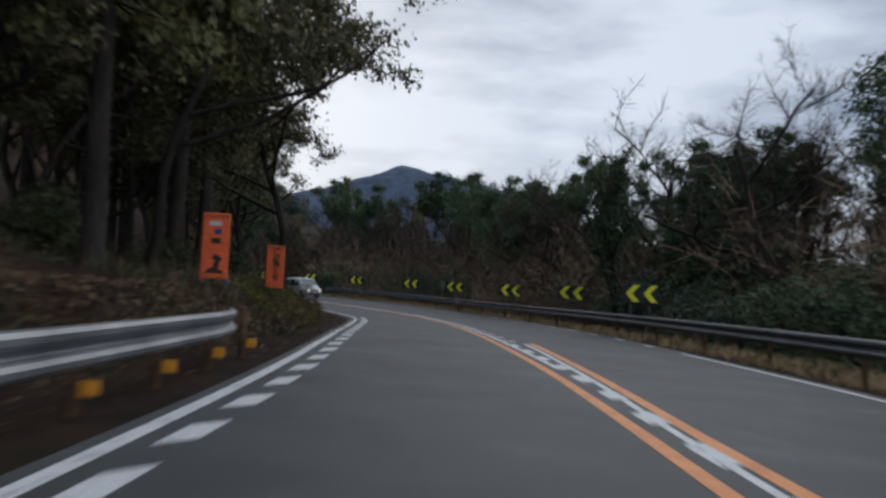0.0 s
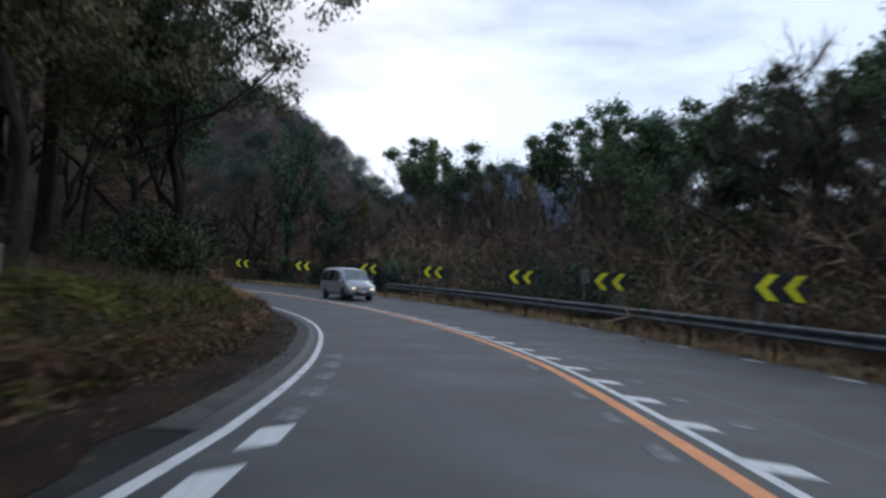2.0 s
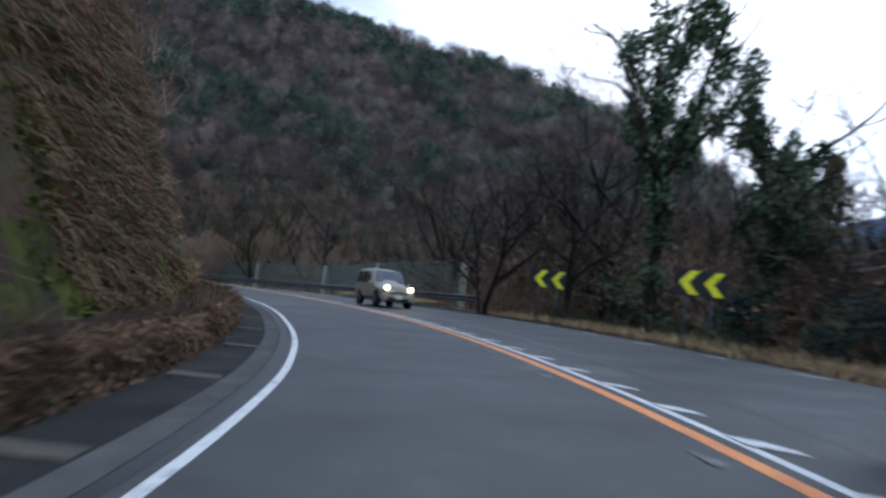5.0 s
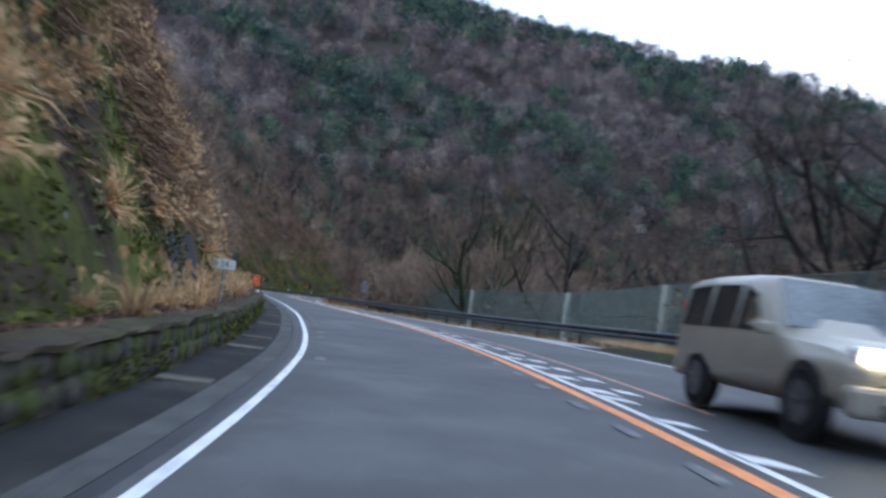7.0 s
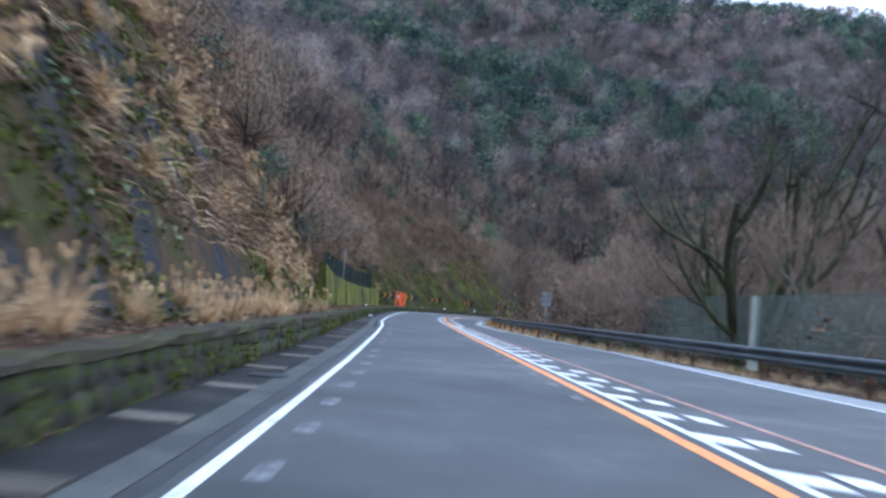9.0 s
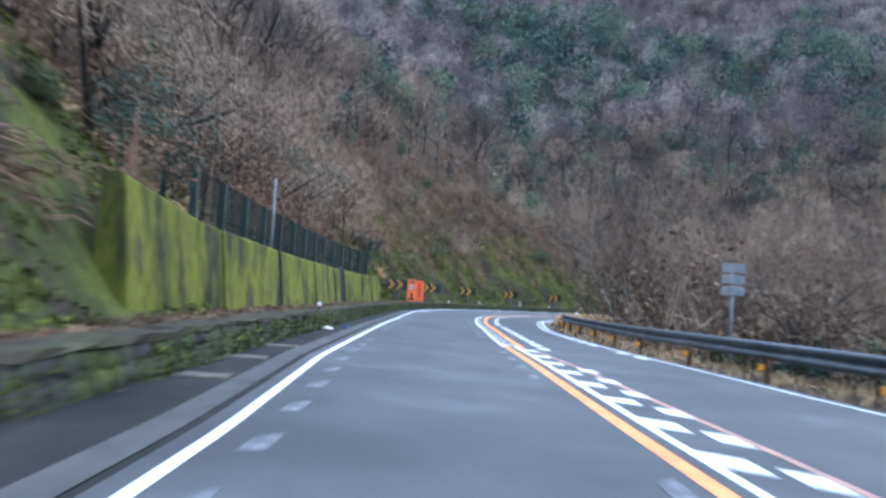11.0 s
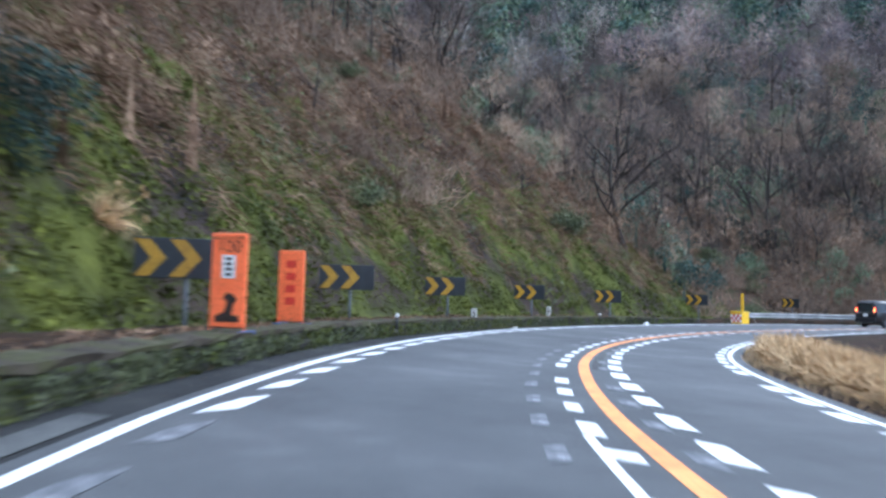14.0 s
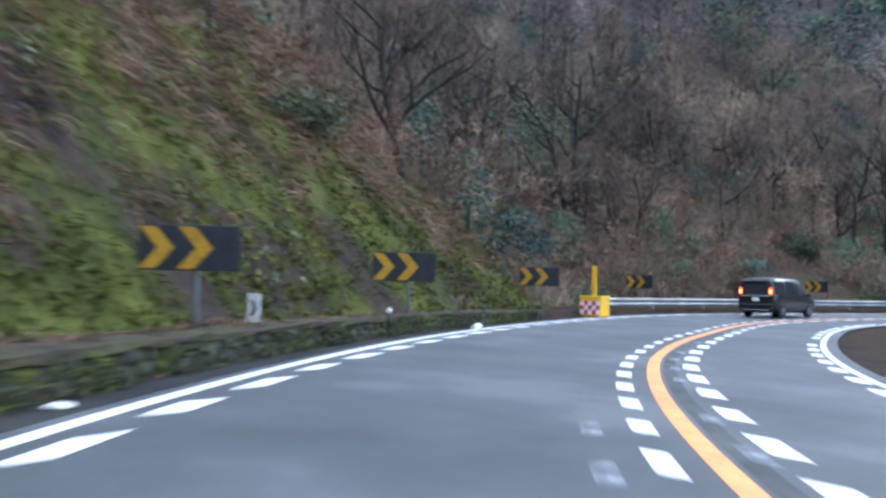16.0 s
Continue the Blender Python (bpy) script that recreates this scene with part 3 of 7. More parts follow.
# left edge of our lane
dashes(-8, 37, 1.75, line(LEFT_LINE, 0.36), 0.95, 0.25, 0.35, M_WHITE, 1)
dashes(37, 45, 1.75, line(LEFT_LINE, 0.36), 0.9, 0.24, 0.3, M_WORN, 2, 0.2)
dashes(112, 190, 1.8, line(LEFT_LINE, 0.36), 0.6, 0.18, 0.2, M_WORN, 3, 0.25)
dashes(190, 206, 1.8, line(LEFT_LINE, 0.38), 0.9, 0.25, 0.35, M_WORN, 4)
dashes(206, 320, 1.78, line(LEFT_LINE, 0.38), 0.95, 0.27, 0.38, M_WHITE, 5)
# white line beside the orange one with its teeth
ribbon("centre_line", 14, 178, line(ORANGE, 0.23), line(ORANGE, 0.34), 0.004, M_WHITE, parent=ROAD)
ribbon("centre_line", -60, 21.0, lambda s: float(PAIR(s)) - 0.25, lambda s: float(PAIR(s)) - 0.15, 0.004, M_WHITE, parent=ROAD)
dashes(-20, 20, 1.9, line(ORANGE, 0.38), 0.9, 0.25, 0.2, M_WHITE, 6)
dashes(22, 112, 1.98, line(ORANGE, 0.48), 0.5, 0.38, -0.28, M_WHITE, 7)
dashes(112, 177, 1.9, line(ORANGE, 0.48), 0.6, 0.40, -0.28, M_WHITE, 8, 0.05)
dashes(26, 62, 1.98, line(ORANGE, 1.0), 0.42, 0.2, -0.1, M_WORN, 9, 0.15)
dashes(112, 172, 1.75, line(ORANGE, 0.92), 0.62, 0.26, -0.22, M_WHITE, 10, 0.1)
dashes(36, 178, 1.85, line(ORANGE, -0.32), 0.6, 0.18, 0.2, M_WORN, 11, 0.35)
PAIR2 = table([(110, 4.0), (120, 4.15), (135, 4.0), (150, 3.5), (165, 2.95), (172, 2.65), (177, 2.3)])
ribbon("orange_line", 110, 177, lambda s: float(PAIR2(s)) - 0.05, lambda s: float(PAIR2(s)) + 0.05, 0.004, M_ORANGE_OLD, parent=ROAD)
# the right-hand bend
ribbon("centre_line", 177, 206, line(CENTRE, -0.55), line(CENTRE, -0.45), 0.004, M_WHITE, parent=ROAD)
dashes(178.5, 206, 1.78, line(CENTRE, -0.35), 0.45, 0.30, -0.2, M_WHITE, 12)
dashes(206.5, 320, 1.6, line(CENTRE, -0.42), 0.8, 0.20, -0.15, M_WHITE, 13, 0.03)
dashes(180, 232, 1.78, line(CENTRE, -0.88), 0.8, 0.18, 0.1, M_WORN, 14, 0.15)
dashes(178, 320, 1.85, line(CENTRE, 0.62), 1.0, 0.26, -0.3, M_WHITE, 15, 0.03)
dashes(196, 262, 1.85, line(CENTRE, 0.34), 0.7, 0.2, -0.2, M_WORN, 16, 0.2)
dashes(178, 320, 1.85, line(RIGHT_LINE, -0.26), 0.95, 0.24, -0.25, M_WHITE, 17, 0.03)
# far edge of the other lane
dashes(24, 108, 3.25, line(RIGHT_LINE, 0.0), 0.85, 0.15, 0.0, M_WHITE, 18, 0.05)
M_TAR = surface("tar_seam", [(0.3, (0.015, 0.015, 0.017)), (0.7, (0.035, 0.036, 0.04))], 3, 30, 0.5, 0.2, 60, distance=0.004)
ribbon("tar_band", 214, 300, line(CENTRE, 0.16), line(CENTRE, 0.36), 0.003, M_GUTTER, parent=ROAD)
ribbon("tar_seam", 30, 112, lambda s: float(ORANGE(s)) + 1.5 + 0.35 * math.sin(s * 0.07), lambda s: float(ORANGE(s)) + 1.6 + 0.35 * math.sin(s * 0.07 + 0.12), 0.003, M_TAR, 0.6, ROAD)
ribbon("gutter_seam", 36, 160, line(LEFT_LINE, -0.30), line(LEFT_LINE, -0.16), 0.003, M_TAR, parent=ROAD)
ribbon("gutter", 36, 205, line(LEFT_LINE, -0.62), line(LEFT_LINE, -0.31), 0.002, M_GUTTER, parent=ROAD)
M_CONCRETE = surface("pale_concrete", [(0.3, (0.24, 0.24, 0.24)), (0.6, (0.33, 0.33, 0.325)), (0.8, (0.4, 0.4, 0.39))], 1.2, 40, 0.8, 0.3, 120, distance=0.005)
ribbon("concrete_strip", 127.5, 163, line(RIGHT_LINE, 0.1), lambda s: float(RIGHT_LINE(s)) + 0.12 + 1.8 * min(1, (163 - s) / 32), 0.006, M_CONCRETE, parent=ROAD)

# concrete covers over the drain
M_COVER = surface("drain_cover", [(0.3, (0.075, 0.068, 0.06)), (0.6, (0.13, 0.115, 0.095)), (0.8, (0.19, 0.165, 0.135))], 2, 40, 0.85, 0.4, 90, obj=0.25, distance=0.006)
bm = bmesh.new()
bm_box(bm, 0.62, 0.42, 0.05, None, 0.008)
cover = done(bm, "drain_cover", M_COVER)
rng = random.Random(44)
for s in list(np.arange(64, 100, 4.6)) + list(np.arange(110, 172, 2.55)):
    if rng.random() < 0.8:
        ob = put("drain_cover", cover, None, frame_at(s, float(LEFT_LINE(s)) - 0.95 + rng.uniform(-0.06, 0.06), -0.012))
        tagged(ob, "pale concrete cover slab in the roadside drain", "drain cover", "drain covers", "structure")
bm = bmesh.new()
bm_box(bm, 0.5, 0.4, 0.03, None, 0.006)
for k in range(7):
    bm_box(bm, 0.025, 0.34, 0.012, pose(-0.2 + k * 0.066, 0, 0.019))
tagged(put("drain_grate", done(bm, "drain_grate", M_TAR), None, frame_at(139.5, -2.13, 0.0)), "dark iron drain grate beside the wall", "drain grate")

# ---- chevron boards ----
M_BLACK = surface("black_board", [(0.3, (0.010, 0.012, 0.014)), (0.7, (0.022, 0.026, 0.03))], 3, 25, 0.5, 0.1, 60, distance=0.002)
M_YELLOW = surface("yellow_sheeting", [(0.3, (0.86, 0.82, 0.02)), (0.7, (0.95, 0.92, 0.03))], 4, 30, 0.4, 0.05, 60, obj=0.06, distance=0.002)
M_GOLD = surface("amber_sheeting", [(0.3, (0.30, 0.155, 0.012)), (0.7, (0.46, 0.25, 0.016))], 4, 30, 0.45, 0.05, 60, obj=0.1, distance=0.002)
M_POST = surface("grey_post", [(0.3, (0.16, 0.17, 0.17)), (0.7, (0.28, 0.29, 0.29))], 5, 30, 0.55, 0.1, 50, metal=0.3, distance=0.003)


def chevron_board(width, height, arrow_xs, point, color, mid, posts):
    """A board facing -y with arrows that point to -x or +x; its foot at the origin."""
    root = empty("chevron_sign", Matrix())
    bm = bmesh.new()
    bm_box(bm, width, 0.03, height, pose(0, 0, mid), 0.01)
    for z in (mid - height * 0.25, mid + height * 0.25):
        bm_box(bm, width * 0.9, 0.03, 0.04, pose(0, 0.03, z), 0.005)
    part("board", bm, M_BLACK, root)
    a, b = height * 0.46, height * 0.36
    for x in arrow_xs:
        bm = bmesh.new()
        d = point
        pts = [(-d * 0.30 * b * 2 + d * b * 1.1, 0), (-d * b * 0.62, a), (-d * b * 0.62 - d * b * 1.0, a), (-d * b * 0.52, 0), (-d * b * 0.62 - d * b * 1.0, -a), (-d * b * 0.62, -a)]
        bm_poly(bm, pts, 0.0, 0.006)
        bmesh.ops.transform(bm, matrix=pose(x + d * 0.12, -0.017, mid, 90), verts=bm.verts)
        part("arrow", bm, color, root)
    for x in posts:
        bm = bmesh.new()
        bm_tube(bm, 0.035, mid + height * 0.5 + 0.9, pose(x, 0.06, (mid + height * 0.5 - 0.9) / 2), 10)
        part("post", bm, M_RAIL_DARK, root, smooth=True)
    return root


yellow_sign = tagged(chevron_board(1.38, 0.70, (-0.33, 0.33), -1, M_YELLOW, 1.68, (-0.35, 0.35)), "black board with two bright yellow chevrons on posts", "road sign", "yellow chevron signs")
first = True
for s, o in ((29.5, 8.96), (38.8, 9.35), (47.7, 9.27), (57.8, 9.6), (65.6, 9.74), (75.1, 9.65), (83.4, 9.64), (91.9, 9.0), (101.0, 8.75)):
    m = frame_at(s, o, 0.0, -14)
    if first:
        yellow_sign.matrix_basis, first = m, False
    else:
        copy_thing(yellow_sign, m)
amber_sign = tagged(chevron_board(1.45, 0.66, (-0.46, 0.10), 1, M_GOLD, 1.5, (0.1,)), "dark board with two amber chevrons on a post", "road sign", "amber chevron signs")
first = True
for s, o, turn in ((210.8, -5.1, 15), (218.8, -4.91, 15), (226.1, -4.59, 14), (235.1, -4.82, 12), (241.8, -3.85, 10), (252.2, -3.9, 8), (264.0, -5.5, 6), (277, -4.6, 4)):
    m = frame_at(s, o, 0.0, turn)
    if first:
        amber_sign.matrix_basis, first = m, False
    else:
        copy_thing(amber_sign, m)

# ---- orange roadworks boards ----
M_ORANGEB = surface("orange_board", [(0.3, (0.90, 0.125, 0.03)), (0.7, (0.98, 0.17, 0.045))], 2, 30, 0.5, 0.1, 60, distance=0.003)
M_ORANGEF = surface("orange_board_faded", [(0.3, (0.92, 0.16, 0.05)), (0.7, (0.99, 0.21, 0.07))], 2, 30, 0.5, 0.1, 60, distance=0.003)
M_REDINK = surface("red_ink", [(0.3, (0.6, 0.035, 0.02)), (0.7, (0.74, 0.06, 0.035))], 8, 40, 0.6, 0.0)
M_INK = surface("black_ink", [(0.3, (0.02, 0.015, 0.012)), (0.7, (0.05, 0.03, 0.02))], 8, 40, 0.6, 0.0)
M_PALE = surface("white_panel", [(0.3, (0.6, 0.58, 0.55)), (0.7, (0.76, 0.74, 0.7))], 5, 30, 0.6, 0.0)
M_BLUE = surface("blue_foot", [(0.3, (0.03, 0.05, 0.14)), (0.7, (0.05, 0.08, 0.22))], 5, 30, 0.6, 0.1, 40)


def works_board(label, material, low, bars, picture=None, text="", stripes=True, panel=False):
    """An upright orange board in a tubular frame on two feet; its foot at the origin, facing -y."""
    root = empty("works_sign", Matrix(), label, "road sign")
    w, h = 0.56, 1.42
    bm = bmesh.new()
    bm_box(bm, w, 0.02, h, pose(0, 0, low + h / 2), 0.004)
    part("board", bm, material, root)
    bm = bmesh.new()
    for x in (-w / 2, w / 2):
        bm_tube(bm, 0.014, h + low, pose(x, 0.02, (h + low) / 2), 8)
    for z in (low, low + h):
        bm_tube(bm, 0.014, w, pose(0, 0.02, z, 0, 90), 8)
    part("frame", bm, M_ORANGEF, root)
    if stripes:
        bm = bmesh.new()
        for k in range(6):
            bm_poly(bm, [(-0.25 + k * 0.085, low + h - 0.085), (-0.215 + k * 0.085, low + h - 0.085), (-0.185 + k * 0.085, low + h - 0.03), (-0.22 + k * 0.085, low + h - 0.03)], 0, 0.004)
        bmesh.ops.transform(bm, matrix=pose(0, -0.0125, 0, 90), verts=bm.verts)
        part("stripe_band", bm, M_INK, root)
    for x, z, bw, bh, mt in bars:
        bm = bmesh.new()
        bm_box(bm, bw, 0.004, bh, pose(x, -0.0135, low + z))
        part("lettering_bar", bm, mt, root)
    if panel:
        bm = bmesh.new()
        bm_box(bm, 0.22, 0.006, 0.36, pose(0.0, -0.0135, low + 0.92))
        part("panel", bm, M_PALE, root)
    if picture:
        bm = bmesh.new()
        bm_poly(bm, picture, 0, 0.004)
        bmesh.ops.transform(bm, matrix=pose(0, -0.0125, low, 90), verts=bm.verts)
        part("pictogram", bm, M_INK, root)
    if text:
        for k, ch in enumerate(text):
            cu = bpy.data.curves.new("lettering", "FONT")
            cu.body, cu.size, cu.align_x, cu.align_y, cu.extrude = ch, 0.25, "CENTER", "CENTER", 0.002
            cu.offset = 0.007
            ob = new("lettering", cu)
            ob.data.materials.append(M_INK)
            ob.parent = root
            ob.matrix_basis = pose(0.02, -0.0135, low + h - 0.22 - 0.215 * k, 90)
    for x in (-w / 2, w / 2):
        bm = bmesh.new()
        bm_box(bm, 0.07, 0.5, 0.06, pose(x, 0.12, 0.03), 0.01)
        part("foot", bm, M_BLUE, root)
    return root


heap = [(-0.2, 0.1), (0.2, 0.1), (0.17, 0.16), (0.08, 0.19), (0.1, 0.34), (0.16, 0.42), (0.08, 0.5), (-0.02, 0.52), (-0.06, 0.44), (0.0, 0.36), (-0.05, 0.22), (-0.12, 0.2)]


def on_ledge(s, o):
    p = at(s, o)
    return Matrix.Translation((0, 0, ground_z(p.x, p.y) - p.z))


b = works_board("orange roadworks board with a faded heading and dark pictogram", M_ORANGEB, 0.12, [(-0.02, 1.2, 0.26, 0.1, M_PALE), (0.04, 1.02, 0.16, 0.12, M_BLUE), (0.0, 0.82, 0.2, 0.12, M_INK)], heap)
b.matrix_basis = on_ledge(17.9, -4.72) @ frame_at(17.9, -4.72, 0, 6)
b = works_board("orange slow-down board with black vertical lettering", M_ORANGEB, 0.12, [], None, "速度落とせ")
b.matrix_basis = on_ledge(27.7, -4.6) @ frame_at(27.7, -4.6, 0, 8)
b = works_board("orange roadworks board with a white panel and dark pictogram", M_ORANGEF, 0.12, [(0, 0.12, 0.4, 0.1, M_INK)], heap, "", True, True)
cu = bpy.data.curves.new("numeral", "FONT")
cu.body, cu.size, cu.align_x, cu.align_y, cu.extrude = "100", 0.27, "CENTER", "CENTER", 0.002
ob = new("numeral", cu)
ob.data.materials.append(M_INK)
ob.parent = b
ob.matrix_basis = pose(0.0, -0.0135, 0.12 + 1.22, 90)
for z in (1.04, 0.96, 0.88, 0.8):
    bm = bmesh.new()
    bm_box(bm, 0.1, 0.004, 0.045, pose(0, -0.0185, 0.12 + z))
    part("lettering_bar", bm, M_INK, b)
b.matrix_basis = on_ledge(210.2, -4.0) @ frame_at(210.2, -4.0, 0, -4)
b = works_board("plain orange roadworks board with faint red outlines", M_ORANGEF, 0.10, [(0, 1.15, 0.22, 0.15, M_REDINK), (0, 0.9, 0.22, 0.15, M_REDINK), (0, 0.65, 0.22, 0.15, M_REDINK), (0, 0.4, 0.22, 0.15, M_REDINK)], None, "", False)
b.matrix_basis = on_ledge(214.0, -4.4) @ frame_at(214.0, -4.4, 0, -8)

# ---- small plates, markers and posts ----
M_PLATE = surface("pale_plate", [(0.3, (0.48, 0.52, 0.44)), (0.7, (0.62, 0.66, 0.56))], 3, 30, 0.6, 0.1, 60, obj=0.1, distance=0.002)
M_DARKGREEN = surface("green_ink", [(0.3, (0.04, 0.09, 0.06)), (0.7, (0.08, 0.14, 0.1))], 6, 40, 0.6, 0.0)


def number_plate_board(s, o, mid, digits, label, turn=0):
    base = on_ledge(s, o) @ frame_at(s, o, 0, turn)
    root = empty("distance_sign", base, label, "road sign")
    bm = bmesh.new()
    bm_box(bm, 0.52, 0.02, 0.24, pose(0, 0, mid), 0.006)
    part("plate", bm, M_PLATE, root)
    bm = bmesh.new()
    bm_tube(bm, 0.03, mid + 0.5, pose(0, 0.03, (mid - 0.5) / 2), 10)
    part("post", bm, M_POST, root)
    cu = bpy.data.curves.new("numeral", "FONT")
    cu.body, cu.size, cu.align_x, cu.align_y, cu.extrude = digits, 0.21, "CENTER", "CENTER", 0.002
    ob = new("numeral", cu)
    ob.data.materials.append(M_DARKGREEN)
    ob.parent = root
    ob.matrix_basis = pose(0, -0.013, mid, 90)


plate_s, plate_o = nearest([(-5.9, 35.25)])
number_plate_board(float(plate_s[0]), float(plate_o[0]), 0.77, "24", "pale distance plate with dark green numerals on the bank", 10)
number_plate_board(120.6, -3.5, 0.95, "24", "pale green distance plate before the rock face", 6)

bm = bmesh.new()
bmesh.ops.create_uvsphere(bm, u_segments=12, v_segments=8, radius=0.065)
bmesh.ops.scale(bm, vec=(1, 0.6, 0.95), verts=bm.verts)
cap_mesh = done(bm, "reflector", M_PALE, True)
bm = bmesh.new()
bm_tube(bm, 0.035, 0.34, pose(0, 0.01, -0.2), 10)
bm_tube(bm, 0.05, 0.03, pose(0, 0.01, -0.07), 12)
stem_mesh = done(bm, "stem", M_TAR, True)
for s, o, h in ((32.0, -3.46, 0.62), (130.1, -2.95, 0.7), (178.6, -3.4, 0.62), (219.5, -3.7, 0.56), (240.5, -3.65, 0.54)):
    root = empty("delineator", frame_at(s, o, h), "round white delineator on a dark stem by the wall", "delineator", "wall delineators")
    put("reflector", cap_mesh, root)
    put("stem", stem_mesh, root)


def lump(name, s, o, size, material, label, category, seed, h=0.0):
    bm = bmesh.new()
    bmesh.ops.create_icosphere(bm, subdivisions=3, radius=1.0)
    for v in bm.verts:
        v.co *= 1 + 0.28 * noise.fractal(v.co * 1.7 + Vector((seed, 0, 0)), 1, 2, 3)
        v.co = Vector((v.co.x * size[0], v.co.y * size[1], max(-0.3, v.co.z) * size[2]))
    ob = put(name, done(bm, name, material, True), None, frame_at(s, o, h + size[2] * 0.28, 20))
    tagged(ob, label, category)


lump("plastic_bag", 178.0, -3.05, (0.15, 0.1, 0.06), M_PALE, "crumpled white plastic bag by the wall", "bag", 1.0)
lump("can", 179.6, -2.75, (0.1, 0.06, 0.05), M_BLUE, "small crushed blue can by the wall", "litter", 2.0)
lump("plastic_bag", 244.7, -3.05, (0.16, 0.13, 0.12), M_PALE, "small white bag at the edge of the road", "bag", 3.0)
lump("plastic_bag", 230.6, -3.5, (0.11, 0.08, 0.035), M_PALE, "flattened white bag below the wall", "bag", 5.0)

for s, o in ((227.4, -3.95), (236.0, -4.25)):
    root = empty("marker_post", on_ledge(s, o) @ frame_at(s, o, 0, -14), "small white marker plate with a black arrow", "road sign", "small arrow markers")
    bm = bmesh.new()
    bm_box(bm, 0.24, 0.02, 0.44, pose(0, 0, 0.3), 0.006)
    part("plate", bm, M_PALE, root)
    bm = bmesh.new()
    bm_poly(bm, [(-0.07, 0.18), (0.0, 0.18), (0.08, 0.3), (0.0, 0.42), (-0.07, 0.42), (0.01, 0.3)], 0, 0.004)
    bmesh.ops.transform(bm, matrix=pose(0, -0.0125, 0, 90), verts=bm.verts)
    part("arrow", bm, M_INK, root)
    bm = bmesh.new()
    bm_tube(bm, 0.025, 0.5, pose(0, 0.02, 0.05), 8)
    part("post", bm, M_POST, root)

# slatted information sign behind the guardrail
root = empty("slatted_sign", frame_at(178.3, 7.77, -0.4, -6), "grey information sign of three stacked slats on a pole", "road sign")
for k in range(3):
    bm = bmesh.new()
    bm_box(bm, 0.62, 0.025, 0.24, pose(0, 0, 2.4 + 0.31 * k), 0.01)
    part("slat", bm, M_POST, root)
bm = bmesh.new()
bm_tube(bm, 0.04, 3.2, pose(0, 0.05, 1.55), 10)
part("pole", bm, M_POST, root, smooth=True)
# plate beside a chevron
root = empty("plate_sign", frame_at(58.1, 8.75, 0, 10), "small grey plate sign beside a chevron board", "road sign")
bm = bmesh.new()
bm_box(bm, 0.3, 0.02, 0.5, pose(0, 0, 1.84), 0.006)
part("plate", bm, M_POST, root)
for k in range(3):
    bm = bmesh.new()
    bm_box(bm, 0.2, 0.004, 0.05, pose(0, -0.0125, 1.7 + 0.13 * k))
    part("lettering_bar", bm, M_INK, root)
bm = bmesh.new()
bm_tube(bm, 0.03, 2.1, pose(0, 0.03, 0.95), 10)
part("post", bm, M_POST, root)

root = empty("small_plate", on_ledge(214.9, -4.6) @ frame_at(214.9, -4.6, 0, 6), "small pale plate on a thin post by the wall", "road sign")
bm = bmesh.new()
bm_box(bm, 0.24, 0.02, 0.17, pose(0, 0, 0.95), 0.005)
part("plate", bm, M_PLATE, root)
bm = bmesh.new()
bm_tube(bm, 0.02, 1.3, pose(0, 0.02, 0.35), 8)
part("post", bm, M_RAIL_DARK, root)

# crash cushion and yellow pole where the far guardrail begins
M_SAFETY = surface("safety_yellow", [(0.3, (0.62, 0.36, 0.015)), (0.7, (0.78, 0.46, 0.02))], 4, 30, 0.45, 0.1, 50, distance=0.003)
M_RED = surface("red_sheeting", [(0.3, (0.45, 0.03, 0.05)), (0.7, (0.58, 0.05, 0.08))], 8, 40, 0.5, 0.0)
root = empty("crash_cushion", frame_at(256.4, -3.35, 0.0, -10), "yellow crash cushion with a red and white chequered face", "barrier")
bm = bmesh.new()
bm_box(bm, 0.98, 0.7, 0.78, pose(0, 0, 0.40), 0.05)
part("body", bm, M_SAFETY, root, smooth=False)
bm = bmesh.new()
bm_box(bm, 1.02, 0.74, 0.09, pose(0, 0, 0.80), 0.03)
part("lid", bm, M_SAFETY, root)
cell = bmesh.new()
bm_box(cell, 0.172, 0.008, 0.172, None)
cell_w = done(cell, "check", M_PALE)
cell = bmesh.new()
bm_box(cell, 0.172, 0.008, 0.172, None)
cell_r = done(cell, "check", M_RED)
for i in range(5):
    for j in range(3):
        put("check", cell_r if (i + j) % 2 else cell_w, root, pose(-0.352 + 0.176 * i, -0.353, 0.2 + 0.176 * j))
root = empty("marker_pole", frame_at(257.3, -3.75, 0.0, -10), "tall flat yellow marker pole behind the barrier", "pole")
bm = bmesh.new()
bm_box(bm, 0.22, 0.05, 2.1, pose(0, 0, 1.0), 0.02)
part("pole", bm, M_SAFETY, root)
bm = bmesh.new()
bm_box(bm, 0.3, 0.2, 0.06, pose(0, 0, 0.03), 0.01)
part("base", bm, M_POST, root)

